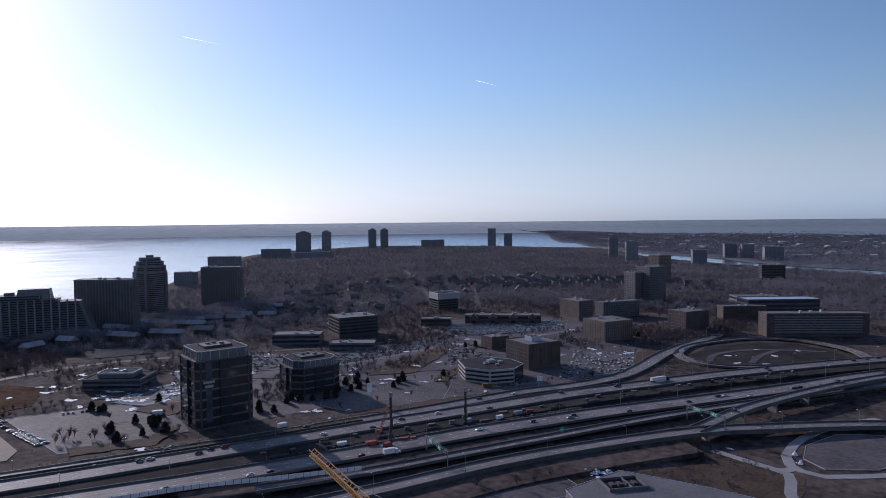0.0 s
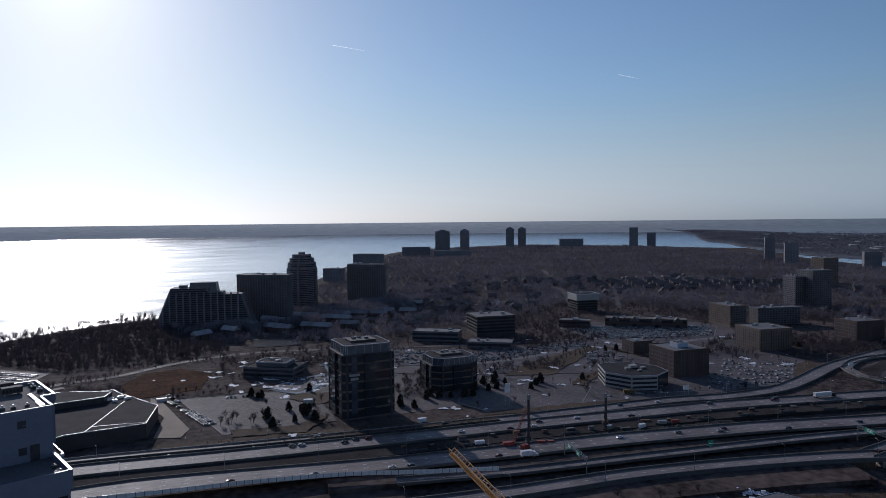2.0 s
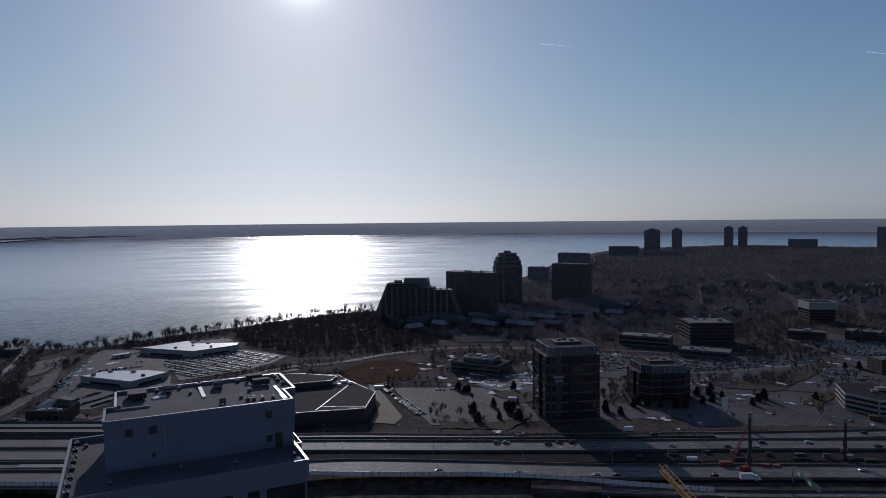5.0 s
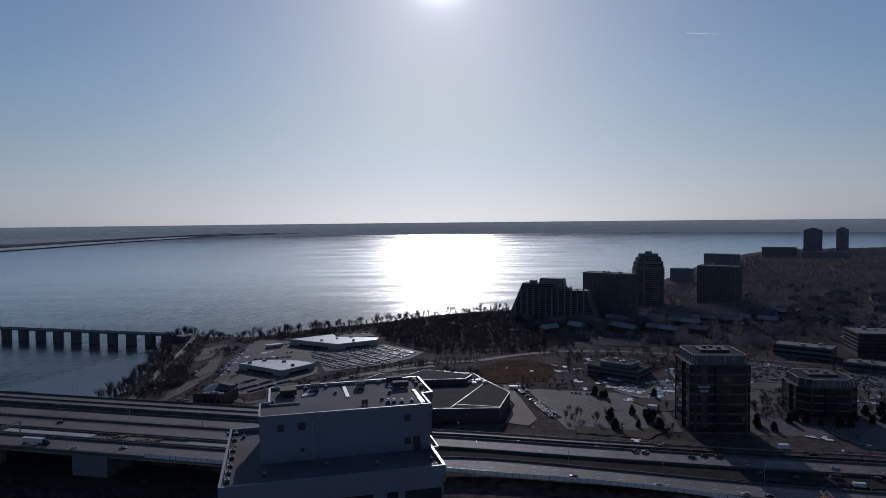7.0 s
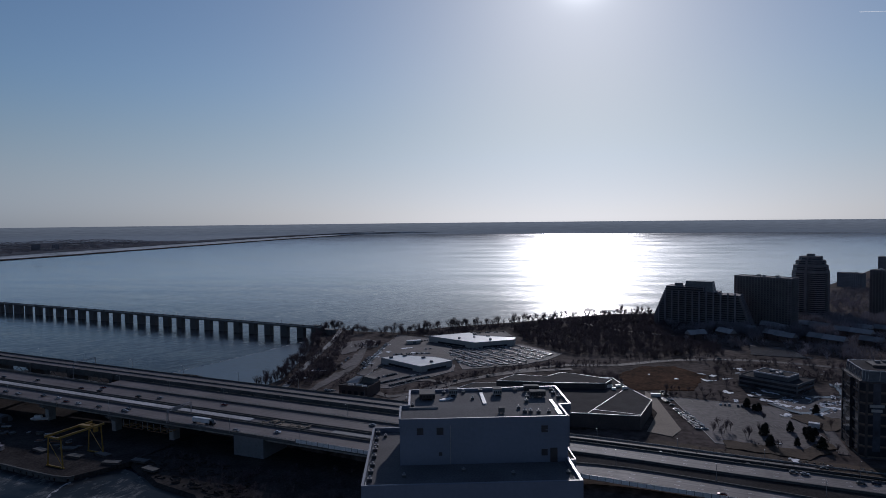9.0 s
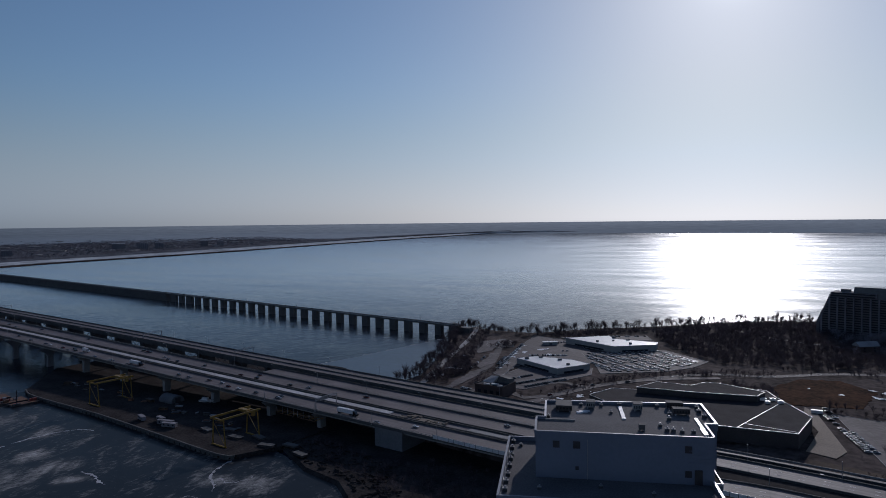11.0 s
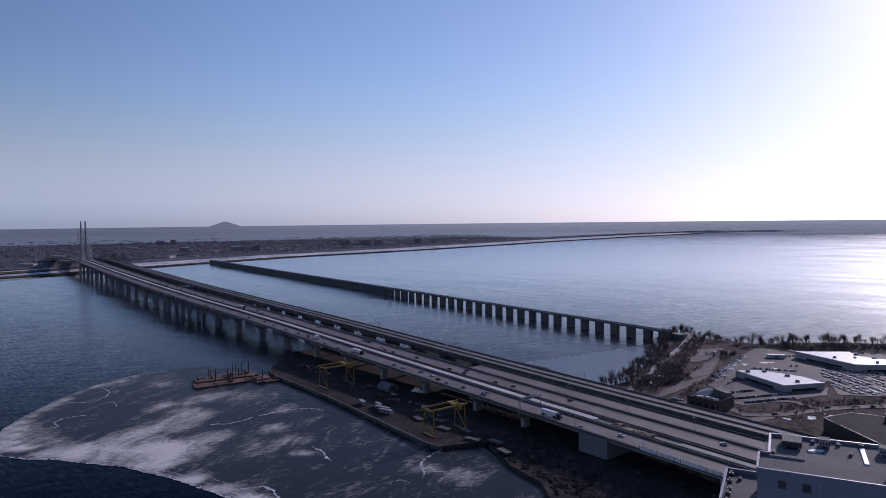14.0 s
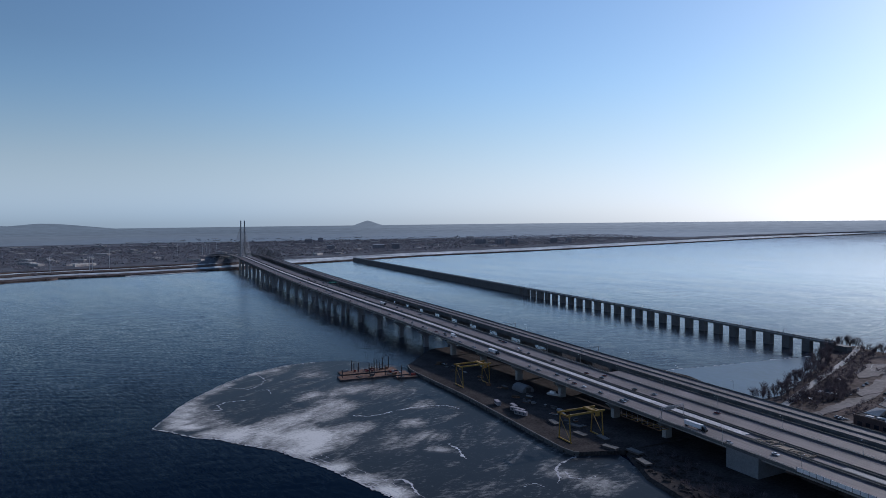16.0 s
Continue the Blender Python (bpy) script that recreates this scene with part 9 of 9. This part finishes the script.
# heap of cleared snow beside the low building
for x, y, r in ((307, 222, 5.0), (311, 217, 3.5), (303, 226, 3.0), (417, 159, 1.6), (405, 151, 1.4)):
    mbs = MB()
    for _ in range(26):
        a, k = q.uniform(0, 6.28), q.uniform(0, 1)
        sz = q.uniform(0.8, 1.8)
        mbs.box(x + r * k * math.cos(a), y + r * k * math.sin(a) * 0.6, 6.9, 7.2 + (1 - k) * 1.6 + q.uniform(0.1, 0.5), sz, sz, q.uniform(0, 90), 0.55)
    place_mesh("snow_heap", mbs, M["snow"], "heap of cleared lumpy white snow", "snow", "snow heaps", "structure")
woods("brush", scatter([(640, 420), (760, 380), (860, 250), (960, 200), (980, 280), (900, 360), (800, 430), (700, 470)], 260, q), q, "leafless trees before the long brick block", 4, 9, spread=1.2, twigs=90, thin=0.5, material="brushtwig")
# service roads and low walls between the car parks and the highway
FS = [p for p in FARWAY if -20 < p.x < 420]
for o0, o1, z0, z1, mt, lab in ((13.5, 19.5, -3.2, -2.6, "asphalt", "narrow worn service road beside the highway"), (22.5, 23.1, -3.2, -1.6, "darkcon", "low dark concrete wall beside the service road"), (25, 29, -3.3, -2.75, "road", "old pale concrete lane beside the highway"), (31.5, 31.9, -3.2, -1.9, "concrete", "low concrete kerb wall by the car parks")):
    ob = thing("service_strip", Matrix(), lab, "road", "service strips", "structure")
    part("surface", ribbon(MB(), FS, o0, o1, z0, z1), M[mt], ob)
for s, o, k in ((60, 16, 3), (110, 16, 0), (150, 27, 3), (185, 16, 1), (240, 27, 0), (300, 16, 3)):
    p, h = along(FS, s)
    d = Vector((math.cos(radians(h)), math.sin(radians(h)), 0))
    pt = p + Vector((-d.y, d.x, 0)) * o
    car(pt.x, pt.y, pt.z - 2.58, h, k, "standing on the service road", "service cars", full=False)
for s in (45, 130, 215, 260):
    p, h = along(FS, s)
    d = Vector((math.cos(radians(h)), math.sin(radians(h)), 0))
    pt = p + Vector((-d.y, d.x, 0)) * 20.5
    ob = thing("spoil_heap", pose(pt.x, pt.y, pt.z - 3.2, 0, 0, h), "low heap of dark rubble beside the service road", "rubble heap", "spoil heaps")
    mbh = MB()
    for _ in range(40):
        x, y = q.gauss(0, 3.2), q.gauss(0, 0.9)
        a = q.uniform(0.5, 1.6)
        mbh.box(x, y, -0.1, max(0.3, 2.2 - abs(x) * 0.35 - abs(y) * 0.6) * q.uniform(0.6, 1), a, a * q.uniform(0.6, 1.2), q.uniform(0, 90), 0.5)
    part("rubble", mbh, M["quay"], ob)

# ---- hedges, verge scrub and broken snow round the offices ----
qv = random.Random(77)
HEDGES = [[(62, 580), (80, 579), (100, 577), (126, 570)], [(116, 640), (150, 612), (185, 600)], [(138, 690), (150, 660), (142, 635)], [(196, 660), (226, 645), (252, 610)], [(46, 726), (105, 732), (150, 700), (190, 705)], [(240, 490), (262, 540), (300, 560)]]
spots = []
for pts in HEDGES:
    line = smooth_line([(x, y, 0) for x, y in pts], 6)
    for i in range(int(length(line) / 4)):
        p, _ = along(line, qv.uniform(0, length(line)))
        spots.append((p.x + qv.uniform(-3, 3), p.y + qv.uniform(-3, 3)))
rows = []
for pts in ([(392, 398), (448, 376), (535, 350)], [(614, 394), (577, 454), (520, 472)], [(384, 444), (440, 474)], [(557, 682), (677, 666), (742, 591)], [(676, 540), (557, 585)], [(362, 622), (528, 606)], [(337, 558), (501, 558)], [(288, 486), (342, 497), (386, 432)], [(660, 402), (760, 424), (900, 384)], [(600, 500), (690, 520), (760, 560)], [(440, 480), (470, 548)], [(560, 600), (556, 680)]):
    line = smooth_line([(x, y, 0) for x, y in pts], 6)
    for i in range(int(length(line) / 7)):
        p, _ = along(line, qv.uniform(0, length(line)))
        rows.append((p.x + qv.uniform(-2, 2), p.y + qv.uniform(-2, 2)))
grove("lot_trees", rows, qv, "leafless trees in rows along the car parks", 5, 10)
woods("hedge_thicket", rows[::3], qv, "dark leafless bushes along the car parks", 2.5, 5, twigs=120, thin=0.5, material="brushtwig")
grove("hedge_trees", spots, qv, "leafless hedge trees between the lots", 4, 8)
woods("hedge_thicket", spots[::2] + [(x + 4, y + 3) for x, y in spots[::3]], qv, "dark leafless hedges between the lots", 3, 6, twigs=150, thin=0.5, material="brushtwig")
woods("hedge_thicket", scatter([(205, 620), (262, 600), (330, 700), (300, 730), (230, 720)], 60, qv) + scatter([(230, 520), (262, 470), (300, 500), (280, 560)], 22, qv), qv, "dark leafless bushes round the offices", 3, 7, twigs=150, thin=0.5, material="brushtwig")
woods("thicket", scatter([(70, 468), (154, 446), (218, 416), (294, 397), (380, 376), (380, 384), (294, 408), (218, 428), (154, 458), (72, 478)], 130, qv), qv, "low leafless scrub on the highway verge", 1, 3, thin=0.4, material="brushtwig")
for x, y in ((88, 482), (96, 484), (109, 474), (123, 455), (153, 463), (246, 485), (263, 547), (157, 455), (140, 635), (203, 658), (224, 647), (170, 505), (130, 520), (180, 460), (236, 500), (270, 430), (300, 425), (330, 420), (365, 415)):
    plant(BARE, x, y, 7, qv.uniform(0.6, 0.95), "small leafless tree on the edge of a car park", "street trees", qv)
for x, y in scatter([(262, 420), (380, 385), (540, 365), (640, 410), (740, 590), (660, 690), (420, 640), (300, 600), (250, 500)], 46, qv):
    place_mesh("snow_patch", tatters(x, y, qv.uniform(1.5, 5.5), 7.62, int(x * 5 + y)), M["snow"], "torn strip of old snow between the lots", "snow", "snow patches", "structure")
for cx, cy, r, n in ((116, 655, 22, 9), (150, 600, 20, 10), (165, 570, 18, 8), (195, 590, 20, 10), (150, 680, 18, 6), (220, 690, 16, 6), (320, 655, 22, 8), (105, 640, 14, 4), (250, 540, 20, 6), (130, 455, 30, 6), (250, 415, 40, 6)):
    for i in range(n // 2):
        x, y = cx + qv.gauss(0, r * 0.5), cy + qv.gauss(0, r * 0.5)
        place_mesh("snow_patch", tatters(x, y, qv.uniform(1.5, 5.0), 7.5 + 0.01 * i, int(x * 7 + y)), M["snow"], "thin patch of old grey snow", "snow", "snow patches", "structure")
